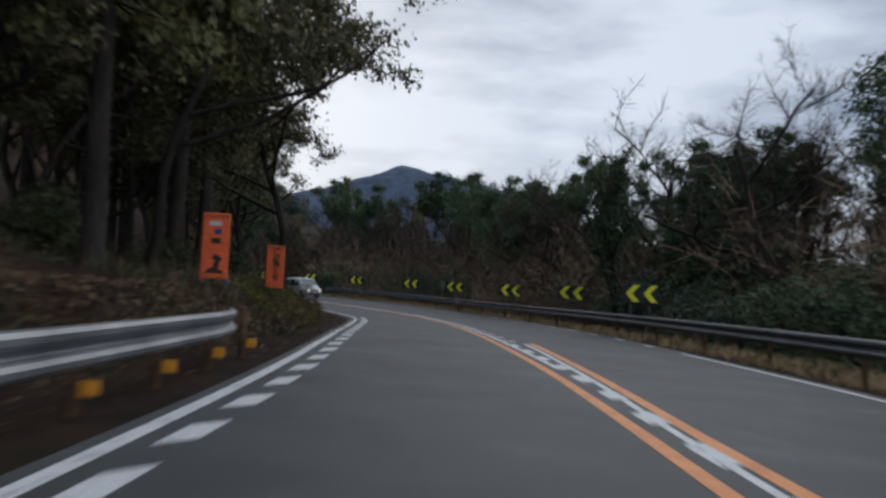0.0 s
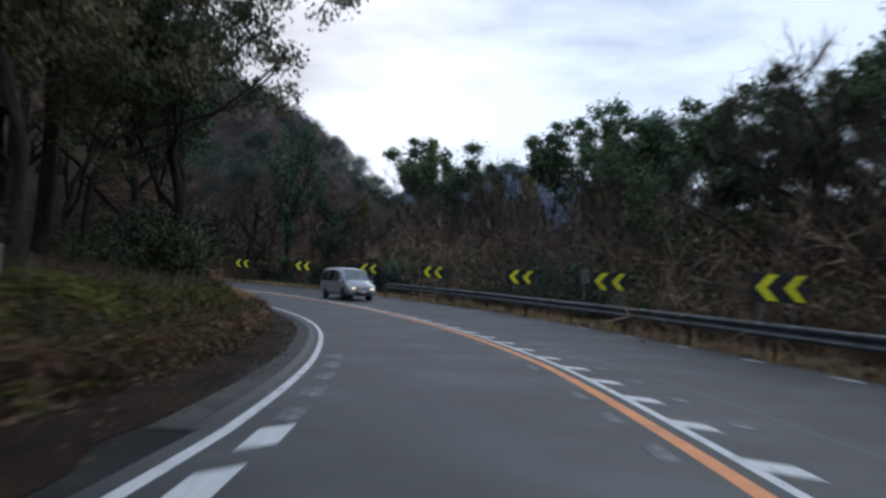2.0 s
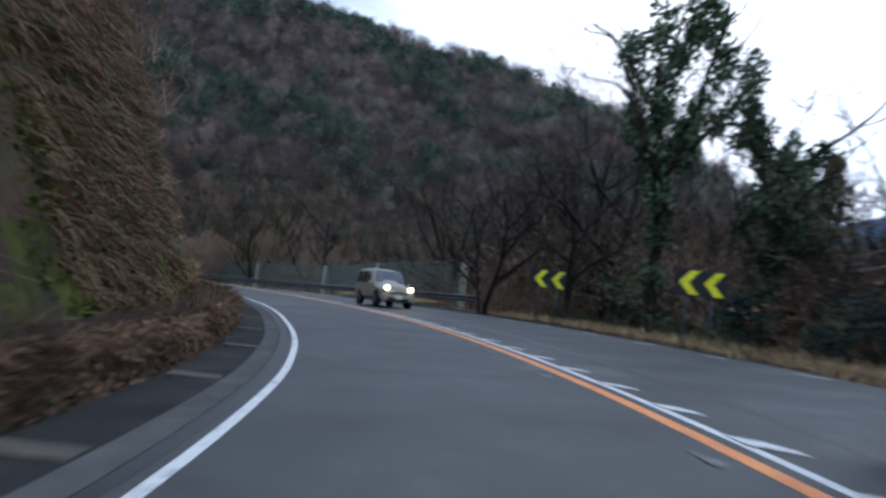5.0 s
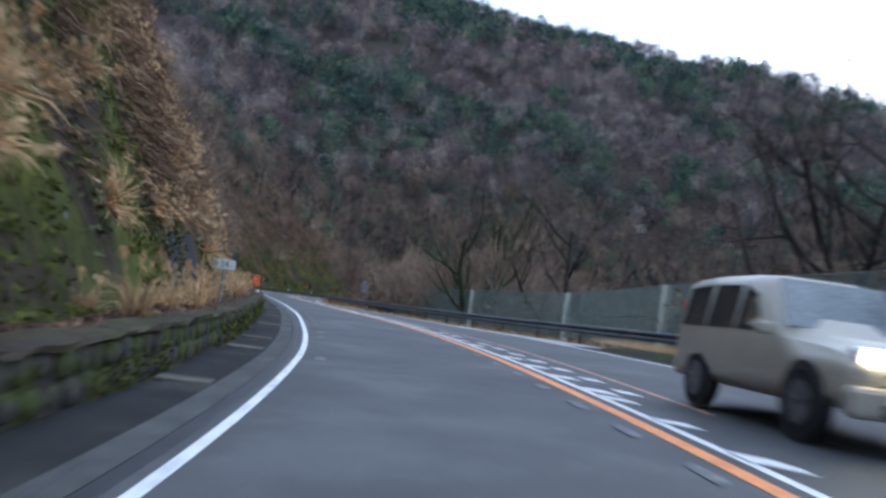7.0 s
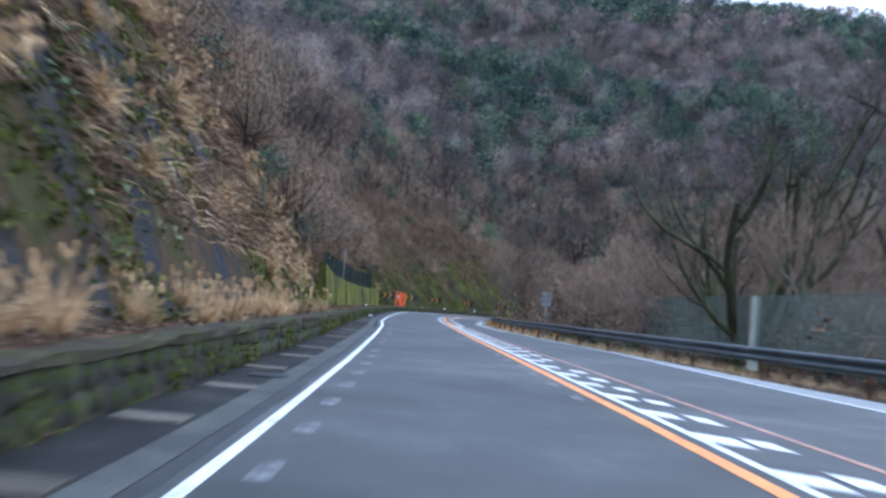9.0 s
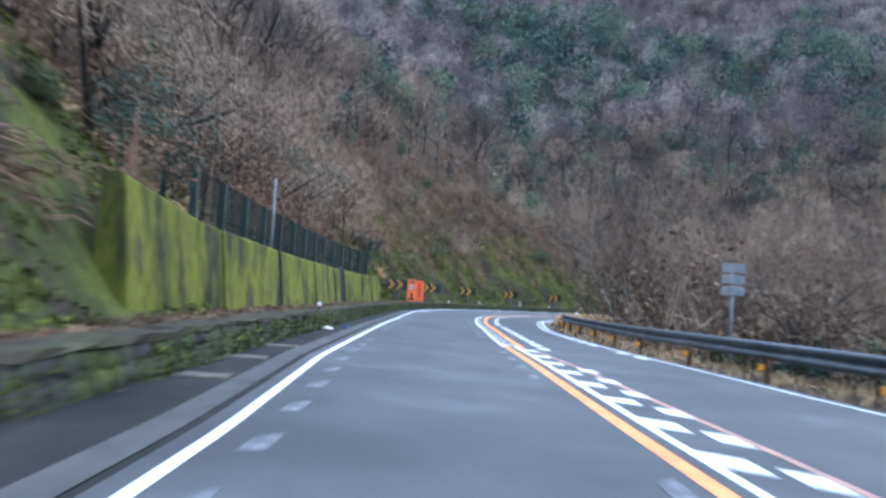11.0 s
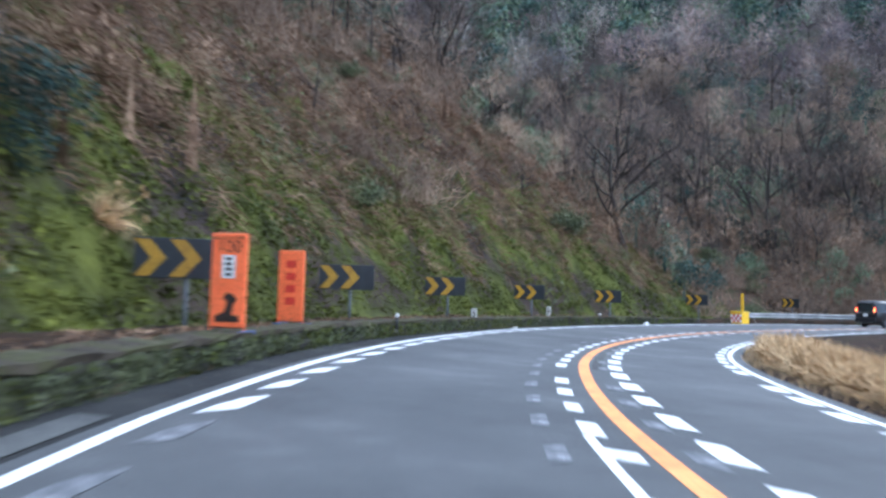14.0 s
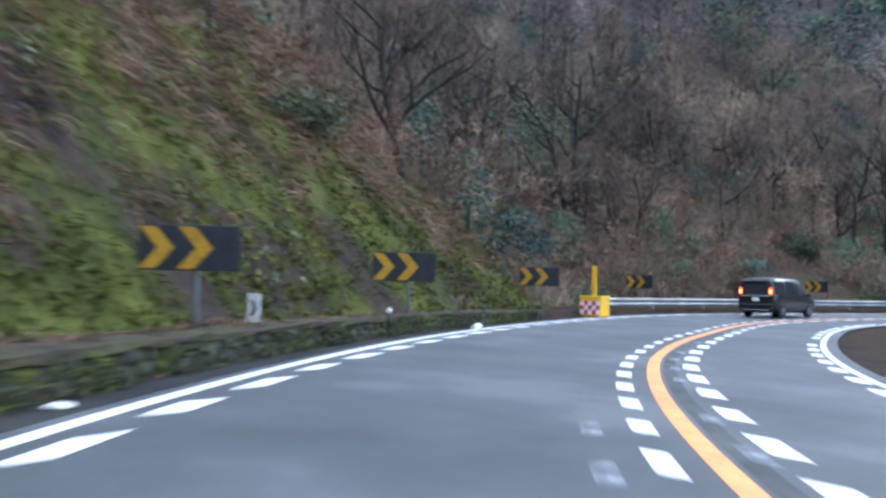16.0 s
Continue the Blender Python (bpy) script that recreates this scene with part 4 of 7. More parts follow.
# ---- netting fences ----
M_NET = surface("green_netting", [(0.3, (0.12, 0.16, 0.14)), (0.7, (0.18, 0.23, 0.2))], 2, 20, 0.7, 0.0)
M_FPOST = surface("pale_fence_post", [(0.3, (0.34, 0.36, 0.29)), (0.7, (0.5, 0.51, 0.42))], 4, 30, 0.7, 0.1, 50, obj=0.15)
M_DNET = surface("dark_netting", [(0.3, (0.012, 0.016, 0.013)), (0.7, (0.024, 0.03, 0.024))], 2, 20, 0.8, 0.0)
M_DPOST = surface("dark_green_post", [(0.3, (0.012, 0.022, 0.018)), (0.7, (0.024, 0.038, 0.031))], 4, 30, 0.6, 0.1, 50, obj=0.2)


def net_fence(label, s0, s1, offset, low, high, post_step, post_w, post_mat, mesh_step=0.15, wire=0.009, net_mat=None):
    root = empty("fence", Matrix.Translation(at(s0, offset(s0))), label, "fence")
    inv = root.matrix_basis.inverted()
    bm = bmesh.new()
    bm_box(bm, post_w, post_w * 0.7, 1.0, pose(0, 0, 0.5), 0.01)
    pm = done(bm, "post", post_mat)
    for s in np.arange(s0, s1, post_step):
        put("post", pm, root, inv @ frame_at(s, offset(s), low(s) - 0.4) @ Matrix.Diagonal((1, 1, high(s) - low(s) + 0.4, 1)))
    verts, faces = [], []

    def strand(a, b, w):
        k = len(verts)
        d = (b - a).normalized()
        up = Vector((0, 0, 1)) if abs(d.z) < 0.8 else Vector(axis_at(s0)[4:] + [0.0])
        n1 = d.cross(up).normalized() * w
        n2 = d.cross(n1).normalized() * w
        for p in (a, b):
            verts.extend([inv @ (p + n1), inv @ (p - n1 * 0.5 + n2 * 0.87), inv @ (p - n1 * 0.5 - n2 * 0.87)])
        faces.extend([(k, k + 1, k + 4, k + 3), (k + 1, k + 2, k + 5, k + 4), (k + 2, k, k + 3, k + 5)])

    tall = high(s0) - low(s0)
    for s in np.arange(s0, s1 - tall, mesh_step):
        strand(at(s, offset(s), low(s)), at(s + tall * 0.8, offset(s + tall * 0.8), high(s + tall * 0.8)), wire)
        strand(at(s + tall * 0.8, offset(s + tall * 0.8), low(s)), at(s, offset(s), high(s)), wire)
    for s in np.arange(s0, s1 - 1.6, 1.6):
        for u in (0.0, 0.5, 1.0):
            hh = lambda q: low(q) + (high(q) - low(q)) * u
            strand(at(s, offset(s), hh(s)), at(s + 1.6, offset(s + 1.6), hh(s + 1.6)), wire * 1.8)
    net = put("netting", mesh_from("netting", verts, faces, net_mat or M_NET), root)
    tagged(net, kind="stuff")
    return root


FENCE = table([(100, 11.2), (112, 12.4), (125, 12.7), (132, 13.8), (146, 15.7), (165, 13.5), (176, 12.9)])
net_fence("green netting fence on pale posts along the valley side", 116.6, 176, lambda s: float(FENCE(s)), lambda s: 0.15, lambda s: 2.85, 15.0, 0.36, M_FPOST, 0.10, 0.0105)
net_fence("dark green netting fence standing on the mossy wall", 174.5, 205, lambda s: -5.75, lambda s: float(TOPS(s)) - 0.5, lambda s: float(TOPS(s)) + 1.35, 2.3, 0.17, M_DPOST, 0.13, 0.009, M_DNET)
# a grey pole rising from the mossy wall
bm = bmesh.new()
bm_tube(bm, 0.034, 2.5, pose(0, 0, 1.25), 10, 0.026)
tagged(put("pole", done(bm, "pole", M_POST, True), None, frame_at(179.8, -5.1, 1.6)), "weathered grey pole beside the mossy wall", "pole")

# grassy island with a dark stone edge by the far lane
def island(s0, s1, o0, o1, height):
    ss, us = np.linspace(s0, s1, 22), np.linspace(0, 1, 9)
    verts, faces = [], []
    for i, s in enumerate(ss):
        f = math.sin(math.pi * min(1, max(0, (s - s0) / (s1 - s0))))** 0.4
        for u in us:
            verts.append(at(s, o0 + (o1 - o0) * (0.5 + (u - 0.5) * f), -0.06 + height * f * math.sin(math.pi * u) ** 0.4 + 0.02 * math.sin(i * 2.3 + u * 9)))
    n = len(us)
    for i in range(len(ss) - 1):
        for j in range(n - 1):
            faces.append((i * n + j, i * n + j + 1, (i + 1) * n + j + 1, (i + 1) * n + j))
    ob = put("traffic_island", mesh_from("traffic_island", verts, faces, M_STONE, True))
    tagged(ob, "low dark earth island edged with stone", "traffic island", kind="structure")


island(113.5, 127.5, 8.3, 10.4, 0.32)

# ---- cars ----
def paint(name, color, metal, rough):
    m = surface(name, [(0.3, tuple(c * 0.9 for c in color)), (0.7, color)], 2.0, 60, rough, 0.0, metal=metal, coat=0.25)
    return m


M_BLACKCAR = paint("black_car_paint", (0.004, 0.004, 0.005), 0.0, 0.34)
M_SILVERCAR = paint("silver_car_paint", (0.42, 0.44, 0.46), 0.55, 0.36)
M_RIM = surface("dull_alloy", [(0.3, (0.09, 0.09, 0.095)), (0.7, (0.16, 0.16, 0.165))], 6, 40, 0.4, 0.0, metal=0.6)
M_CREAMCAR = paint("cream_car_paint", (0.36, 0.33, 0.27), 0.1, 0.4)
M_TYRE = surface("tyre_rubber", [(0.3, (0.012, 0.012, 0.013)), (0.7, (0.028, 0.028, 0.03))], 9, 50, 0.85, 0.2, 60, distance=0.003)
M_CHROME = surface("chrome", [(0.3, (0.55, 0.56, 0.58)), (0.7, (0.68, 0.69, 0.7))], 6, 40, 0.18, 0.0, metal=0.95)
M_TRIM = surface("black_trim", [(0.3, (0.012, 0.012, 0.013)), (0.7, (0.025, 0.025, 0.026))], 6, 40, 0.5, 0.0)
M_TAIL = glow("tail_lamp", (0.8, 0.04, 0.015), 0.7)
M_BRAKE = glow("tail_lamp_core", (1.0, 0.25, 0.06), 3.2)
M_HEAD = glow("head_lamp", (1.0, 0.78, 0.42), 30.0)
M_SIDE = glow("side_lamp", (1.0, 0.72, 0.35), 3.0)
M_REDGLASS = surface("red_lens", [(0.3, (0.28, 0.01, 0.01)), (0.7, (0.4, 0.02, 0.015))], 6, 40, 0.15, 0.0, coat=0.5)
M_CLEAR = surface("clear_lens", [(0.3, (0.5, 0.5, 0.5)), (0.7, (0.65, 0.65, 0.65))], 6, 40, 0.12, 0.0, coat=0.6)
M_GLASS = bpy.data.materials.new("tinted_glass")
M_GLASS.use_nodes = True
g_b = M_GLASS.node_tree.nodes["Principled BSDF"]
g_b.inputs["Base Color"].default_value = (0.05, 0.06, 0.065, 1)
g_b.inputs["Roughness"].default_value = 0.03
g_b.inputs["Transmission Weight"].default_value = 0.55
g_b.inputs["IOR"].default_value = 1.45

# Base colour paled to imitate reflected sky; the coat adds the true gloss.
M_SCREEN = surface("sky_paled_screen", [(0.3, (0.10, 0.115, 0.12)), (0.7, (0.17, 0.19, 0.195))], 1.0, 20, 0.08, 0.0, coat=0.8)

VAN = [(-2.34, 0.42, 0.98, 1.66, 0.78, 0.82, 0.66), (-2.28, 0.28, 1.0, 1.80, 0.83, 0.86, 0.70), (-1.6, 0.24, 1.0, 1.85, 0.85, 0.87, 0.72), (-0.6, 0.24, 1.0, 1.86, 0.85, 0.87, 0.72), (0.35, 0.24, 1.0, 1.84, 0.85, 0.87, 0.72), (0.8, 0.24, 1.0, 1.77, 0.85, 0.87, 0.71), (1.66, 0.24, 0.99, 1.10, 0.85, 0.85, 0.75), (2.12, 0.26, 0.86, 0.95, 0.85, 0.83, 0.75), (2.34, 0.32, 0.64, 0.73, 0.80, 0.79, 0.70)]
JEEP = [(-2.05, 0.5, 1.0, 1.62, 0.76, 0.80, 0.66), (-2.0, 0.36, 1.02, 1.72, 0.80, 0.83, 0.69), (-1.2, 0.34, 1.02, 1.76, 0.82, 0.84, 0.70), (-0.2, 0.34, 1.02, 1.75, 0.82, 0.84, 0.70), (0.25, 0.34, 1.02, 1.70, 0.82, 0.84, 0.69), (0.8, 0.34, 1.0, 1.08, 0.82, 0.82, 0.72), (1.7, 0.36, 0.94, 1.02, 0.81, 0.80, 0.70), (2.02, 0.42, 0.86, 0.94, 0.78, 0.76, 0.66)]


def ring(st):
    y, zb, zm, zt, wb, wm, wt = st
    half = [(wb * 0.86, zb), (wb, zb + 0.13), (wm, (zb + zm) / 2 + 0.08), (wm, zm), (wt + 0.02, zt - 0.13), (wt * 0.86, zt - 0.02), (wt * 0.4, zt + 0.012)]
    return [Vector((x, y, z)) for x, z in half] + [Vector((-x, y, z)) for x, z in reversed(half)]


def side_pane(stations, y0, y1, v0, v1, sgn):
    """Corners of a side window, just proud of the body."""
    ys = [s[0] for s in stations]

    def pt(y, v):
        zm = np.interp(y, ys, [s[2] for s in stations])
        zt = np.interp(y, ys, [s[3] for s in stations]) - 0.13
        wm, wt = np.interp(y, ys, [s[5] for s in stations]), np.interp(y, ys, [s[6] for s in stations]) + 0.02
        return Vector((sgn * (wm + (wt - wm) * v + 0.012), y, zm + (zt - zm) * v))
    return [pt(y0, v0), pt(y1, v0), pt(y1 - 0.03, v1), pt(y0 + 0.02, v1)]


def pane(name, corners, material, parent, thick, label=""):
    bm = bmesh.new()
    n = (corners[1] - corners[0]).cross(corners[2] - corners[0]).normalized()
    a = [bm.verts.new(c) for c in corners]
    b = [bm.verts.new(c - n * thick) for c in corners]
    k = len(corners)
    bm.faces.new(a)
    bm.faces.new(b[::-1])
    for i in range(k):
        bm.faces.new((a[i], b[i], b[(i + 1) % k], a[(i + 1) % k]))
    return part(name, bm, material, parent, label)


def car(name, stations, material, m, label, lights, wheel_r=0.32, wheel_y=(-1.45, 1.42)):
    root = empty(name, m, label, "car")
    verts, faces = [], []
    for st in stations:
        verts += ring(st)
    n = 14
    for i in range(len(stations) - 1):
        for j in range(n):
            faces.append((i * n + j, i * n + (j + 1) % n, (i + 1) * n + (j + 1) % n, (i + 1) * n + j))
    faces += [tuple(range(n))[::-1], tuple(range((len(stations) - 1) * n, len(stations) * n))]
    body = put("body", mesh_from("body", verts, faces, material, True), root)
    rear, front = stations[0], stations[-1]
    ye, yf = rear[0], front[0]
    top = [s for s in stations if s[3] > 1.5]
    cab0, cab1 = top[0][0], top[-1][0]
    wide = rear[6]
    zt, zm = rear[3], rear[2]
    # glass
    pane("rear_window", [Vector((-wide * 0.88, ye - 0.012, zm + 0.10)), Vector((wide * 0.88, ye - 0.012, zm + 0.10)), Vector((wide * 0.84, ye - 0.012, zt - 0.06)), Vector((-wide * 0.84, ye - 0.012, zt - 0.06))], M_GLASS, root, 0.01, "dark tinted rear window")
    span = np.linspace(cab0 + 0.1, cab1 + 0.28, 4)
    for sgn in (-1, 1):
        for a, b in zip(span[:-1], span[1:]):
            c = side_pane(stations, a + 0.04, b - 0.04, 0.06, 0.96, sgn)
            pane("side_window", c if sgn > 0 else c[::-1], M_GLASS, root, 0.01)
    after = stations[[s[0] for s in stations].index(cab1) + 1]
    w0, w1 = top[-1][6], after[6]
    pane("windscreen", [Vector((w0 * 0.9, cab1 + 0.05, top[-1][3] - 0.02)), Vector((-w0 * 0.9, cab1 + 0.05, top[-1][3] - 0.02)), Vector((-w1 * 1.02, after[0] - 0.06, after[3] + 0.05)), Vector((w1 * 1.02, after[0] - 0.06, after[3] + 0.05))], M_SCREEN, root, 0.012, "sloping windscreen with the sky's reflection put into its pale colour")
    # bumpers, strips, plates
    for y, zz, sg, nm in ((ye, 0.5, -1, "rear_bumper"), (yf, 0.46, 1, "front_bumper")):
        bm = bmesh.new()
        bm_box(bm, wide * 2.42, 0.2, 0.3, pose(0, y + sg * 0.02, zz), 0.06)
        part(nm, bm, material, root)
    bm = bmesh.new()
    bm_box(bm, wide * 2.1, 0.03, 0.05, pose(0, ye - 0.02, zm + 0.02), 0.01)
    part("tailgate_strip", bm, M_CHROME, root, "chrome strip across the tailgate")
    bm = bmesh.new()
    bm_box(bm, 1.3, 0.25, 0.05, pose(0, ye + 0.03, zt + 0.01), 0.02)
    part("roof_spoiler", bm, material, root)
    for y, z, sg in ((ye - 0.03, zm - 0.14, 1), (yf + 0.13, 0.5, -1)):
        bm = bmesh.new()
        bm_box(bm, 0.33, 0.012, 0.165, pose(0, y, z), 0.004)
        part("plate", bm, M_PALE, root, "blank white plate")
    bm = bmesh.new()
    bm_box(bm, wide * 1.9, 0.04, 0.05, pose(0, ye - 0.09, 0.36), 0.01)
    part("bumper_strip", bm, M_CHROME, root)
    # lamps
    for sgn in (-1, 1):
        bm = bmesh.new()
        bm_box(bm, 0.13, 0.06, 0.34, pose(sgn * (wide + 0.05), ye - 0.005, zm + 0.24), 0.02)
        tail = part("tail_lamp", bm, M_TAIL if lights == "rear" else M_REDGLASS, root, "red tail lamp")
        bm = bmesh.new()
        bm_box(bm, 0.075, 0.03, 0.17, pose(sgn * (wide + 0.05), ye - 0.04, zm + 0.22), 0.01)
        part("bulb", bm, M_BRAKE if lights == "rear" else M_REDGLASS, tail)
        bm = bmesh.new()
        bm_box(bm, 0.34, 0.16, 0.15, pose(sgn * 0.56, yf - 0.06, front[2] + 0.04, -18), 0.04)
        head_lamp = part("head_lamp", bm, M_CLEAR, root, "clear headlamp")
        bm = bmesh.new()
        bm_box(bm, 0.2 if lights != "front" else 0.17, 0.05, 0.05 if lights != "front" else 0.14, pose(sgn * 0.56, yf + 0.02, front[2] + 0.03, -18), 0.015)
        part("bulb", bm, M_HEAD if lights == "front" else M_SIDE if lights == "side" else M_CLEAR, head_lamp)
        bm = bmesh.new()
        bm_box(bm, 0.2, 0.12, 0.15, pose(sgn * (stations[4][5] + 0.1), cab1 + 0.42, 1.08), 0.04)
        part("mirror", bm, material, root)
    for k, z in enumerate((0.62, 0.72)):
        bm = bmesh.new()
        bm_box(bm, 0.95, 0.03, 0.035, pose(0, yf + 0.03, z), 0.008)
        part("grille_bar", bm, M_CHROME if k else M_TRIM, root)
    bm = bmesh.new()
    bm_box(bm, 1.0, 0.04, 0.13, pose(0, yf + 0.115, 0.4), 0.02)
    part("lower_grille", bm, M_TRIM, root)
    # wheels
    for sgn in (-1, 1):
        for y in wheel_y:
            bm = bmesh.new()
            bm_tube(bm, wheel_r + 0.05, 0.06, pose(sgn * (stations[3][4] - 0.025), y, wheel_r + 0.02, 0, 90), 24)
            part("wheel_arch", bm, M_TRIM, root)
            bm = bmesh.new()
            bm_tube(bm, wheel_r, 0.2, pose(sgn * (stations[3][4] - 0.075), y, wheel_r, 0, 90), 28)
            bmesh.ops.bevel(bm, geom=[e for e in bm.edges if len(e.link_faces) == 2 and e.calc_face_angle(0) > 1.0], offset=0.03, segments=2, affect="EDGES")
            wheel = part("wheel", bm, M_TYRE, root, smooth=False)
            bm = bmesh.new()
            bm_tube(bm, wheel_r * 0.62, 0.03, pose(sgn * (stations[3][4] + 0.022), y, wheel_r, 0, 90), 20)
            for q in range(5):
                bm_box(bm, 0.02, 0.05, wheel_r * 0.56, pose(sgn * (stations[3][4] + 0.042), y, wheel_r, 72 * q, 0, 0) @ pose(0, 0, wheel_r * 0.3), 0.006)
            part("rim", bm, M_RIM, wheel)
    return root


car("black_minivan", VAN, M_BLACKCAR, frame_at(267.3, -0.1, 0.0, 6), "black minivan with lit red tail lamps", "rear")
car("silver_minivan", VAN, M_SILVERCAR, frame_at(76.7, 4.9, 0.0, 180), "silver-grey minivan with amber side lamps lit", "side")
car("cream_off_roader", JEEP, M_CREAMCAR, frame_at(109.5, 4.9, 0.0, 180), "cream boxy off-roader with headlamps lit", "front", 0.36, (-1.25, 1.3))

# ---- plants ----
M_BARK = surface("bark", [(0.3, (0.02, 0.017, 0.015)), (0.55, (0.042, 0.035, 0.03)), (0.75, (0.065, 0.067, 0.045))], 3.0, 22, 0.95, 0.7, 30, obj=0.25, distance=0.03, stretch=(1, 1, 0.25))
M_BARK_DARK = surface("dark_bark", [(0.3, (0.026, 0.021, 0.018)), (0.55, (0.058, 0.047, 0.04)), (0.75, (0.095, 0.085, 0.068))], 3.0, 22, 0.95, 0.7, 30, obj=0.25, distance=0.03, stretch=(1, 1, 0.25))
M_TWIG = surface("twigs", [(0.38, (0.05, 0.038, 0.034)), (0.5, (0.105, 0.079, 0.066)), (0.62, (0.2, 0.15, 0.12))], 0.11, 12, 0.95, 0.0, island=0.25, obj=0.25)
M_BRUSH = surface("brushwood", [(0.38, (0.11, 0.078, 0.058)), (0.5, (0.22, 0.155, 0.112)), (0.62, (0.37, 0.262, 0.18))], 0.11, 12, 0.95, 0.0, island=0.25, obj=0.25)
M_BARK_PALE = surface("pale_bark", [(0.3, (0.14, 0.12, 0.1)), (0.55, (0.26, 0.225, 0.19)), (0.75, (0.34, 0.31, 0.25))], 3.0, 22, 0.95, 0.7, 30, obj=0.25, distance=0.03, stretch=(1, 1, 0.25))
M_BARK_MOSS = surface("mossy_bark", [(0.3, (0.03, 0.034, 0.016)), (0.5, (0.07, 0.07, 0.04)), (0.7, (0.09, 0.11, 0.045))], 2.0, 22, 0.95, 0.7, 30, obj=0.2, distance=0.03, stretch=(1, 1, 0.25))
M_LEAF = surface("evergreen_leaves", [(0.3, (0.029, 0.051, 0.028)), (0.5, (0.062, 0.102, 0.048)), (0.7, (0.12, 0.168, 0.078))], 0.35, 5, 0.68, 0.0, island=0.45, obj=0.3)
M_OLIVE = surface("olive_leaves", [(0.3, (0.075, 0.066, 0.036)), (0.5, (0.15, 0.135, 0.068)), (0.7, (0.25, 0.22, 0.12))], 0.4, 5, 0.7, 0.0, island=0.4, obj=0.25)
M_CEDAR = surface("cedar_needles", [(0.3, (0.088, 0.088, 0.042)), (0.5, (0.186, 0.181, 0.065)), (0.7, (0.290, 0.257, 0.098))], 0.5, 6, 0.7, 0.0, island=0.4, obj=0.25)
M_BUSHLEAF = surface("shrub_leaves", [(0.3, (0.028, 0.037, 0.015)), (0.5, (0.06, 0.072, 0.026)), (0.7, (0.108, 0.114, 0.039))], 0.5, 6, 0.6, 0.0, island=0.45, obj=0.35)
M_DRY = surface("dry_grass", [(0.3, (0.317, 0.201, 0.104)), (0.5, (0.561, 0.378, 0.201)), (0.7, (0.756, 0.561, 0.329))], 0.9, 8, 0.85, 0.0, island=0.35, obj=0.2)
M_BROWNLEAF = surface("fallen_leaves", [(0.3, (0.085, 0.05, 0.034)), (0.5, (0.18, 0.11, 0.068)), (0.7, (0.31, 0.21, 0.134))], 0.8, 8, 0.8, 0.0, island=0.35)
M_BANKMOSS = surface("bank_moss", [(0.36, (0.075, 0.065, 0.024)), (0.5, (0.15, 0.14, 0.04)), (0.64, (0.22, 0.2, 0.05))], 0.7, 8, 0.9, 0.0, island=0.35)
M_WEED = surface("green_weeds", [(0.3, (0.045, 0.052, 0.03)), (0.5, (0.085, 0.095, 0.05)), (0.7, (0.14, 0.145, 0.08))], 0.9, 8, 0.8, 0.0, island=0.4)
M_MOSSLEAF = surface("moss_and_fern", [(0.3, (0.03, 0.035, 0.01)), (0.5, (0.075, 0.084, 0.016)), (0.7, (0.135, 0.14, 0.026))], 0.4, 6, 0.8, 0.0, island=0.4)


class Soup:
    """Vertices and faces gathered from many small pieces."""

    def __init__(self):
        self.v, self.f, self.n = [], [], 0

    def add(self, verts, faces):
        self.v.append(np.asarray(verts, float).reshape(-1, 3))
        self.f += [tuple(i + self.n for i in f) for f in faces]
        self.n += len(self.v[-1])

    def quads(self, verts):
        """verts: (n, 4, 3)"""
        n = len(verts)
        self.v.append(verts.reshape(-1, 3))
        idx = np.arange(n * 4).reshape(n, 4) + self.n
        self.f += [tuple(r) for r in idx.tolist()]
        self.n += n * 4

    def mesh(self, name, material, smooth=False):
        v = np.concatenate(self.v) if self.v else np.zeros((0, 3))
        me = bpy.data.meshes.new(name)
        me.from_pydata(v.tolist(), [], self.f)
        me.materials.append(material)
        if smooth:
            me.polygons.foreach_set("use_smooth", [True] * len(me.polygons))
        return me


def unit(v):
    return v / (np.linalg.norm(v, axis=-1, keepdims=True) + 1e-9)


def tube(soup, pts, radii, sides):
    pts = np.asarray(pts)
    d = unit(np.gradient(pts, axis=0))
    ref = np.where(np.abs(d[:, 2:3]) > 0.9, np.array([[1.0, 0, 0]]), np.array([[0, 0, 1.0]]))
    u = unit(np.cross(d, ref))
    w = np.cross(d, u)
    a = np.linspace(0, 2 * np.pi, sides, endpoint=False)
    ring = pts[:, None] + (np.cos(a)[None, :, None] * u[:, None] + np.sin(a)[None, :, None] * w[:, None]) * np.asarray(radii)[:, None, None]
    n = len(pts)
    faces = [(i * sides + j, i * sides + (j + 1) % sides, (i + 1) * sides + (j + 1) % sides, (i + 1) * sides + j) for i in range(n - 1) for j in range(sides)]
    soup.add(ring.reshape(-1, 3), faces)


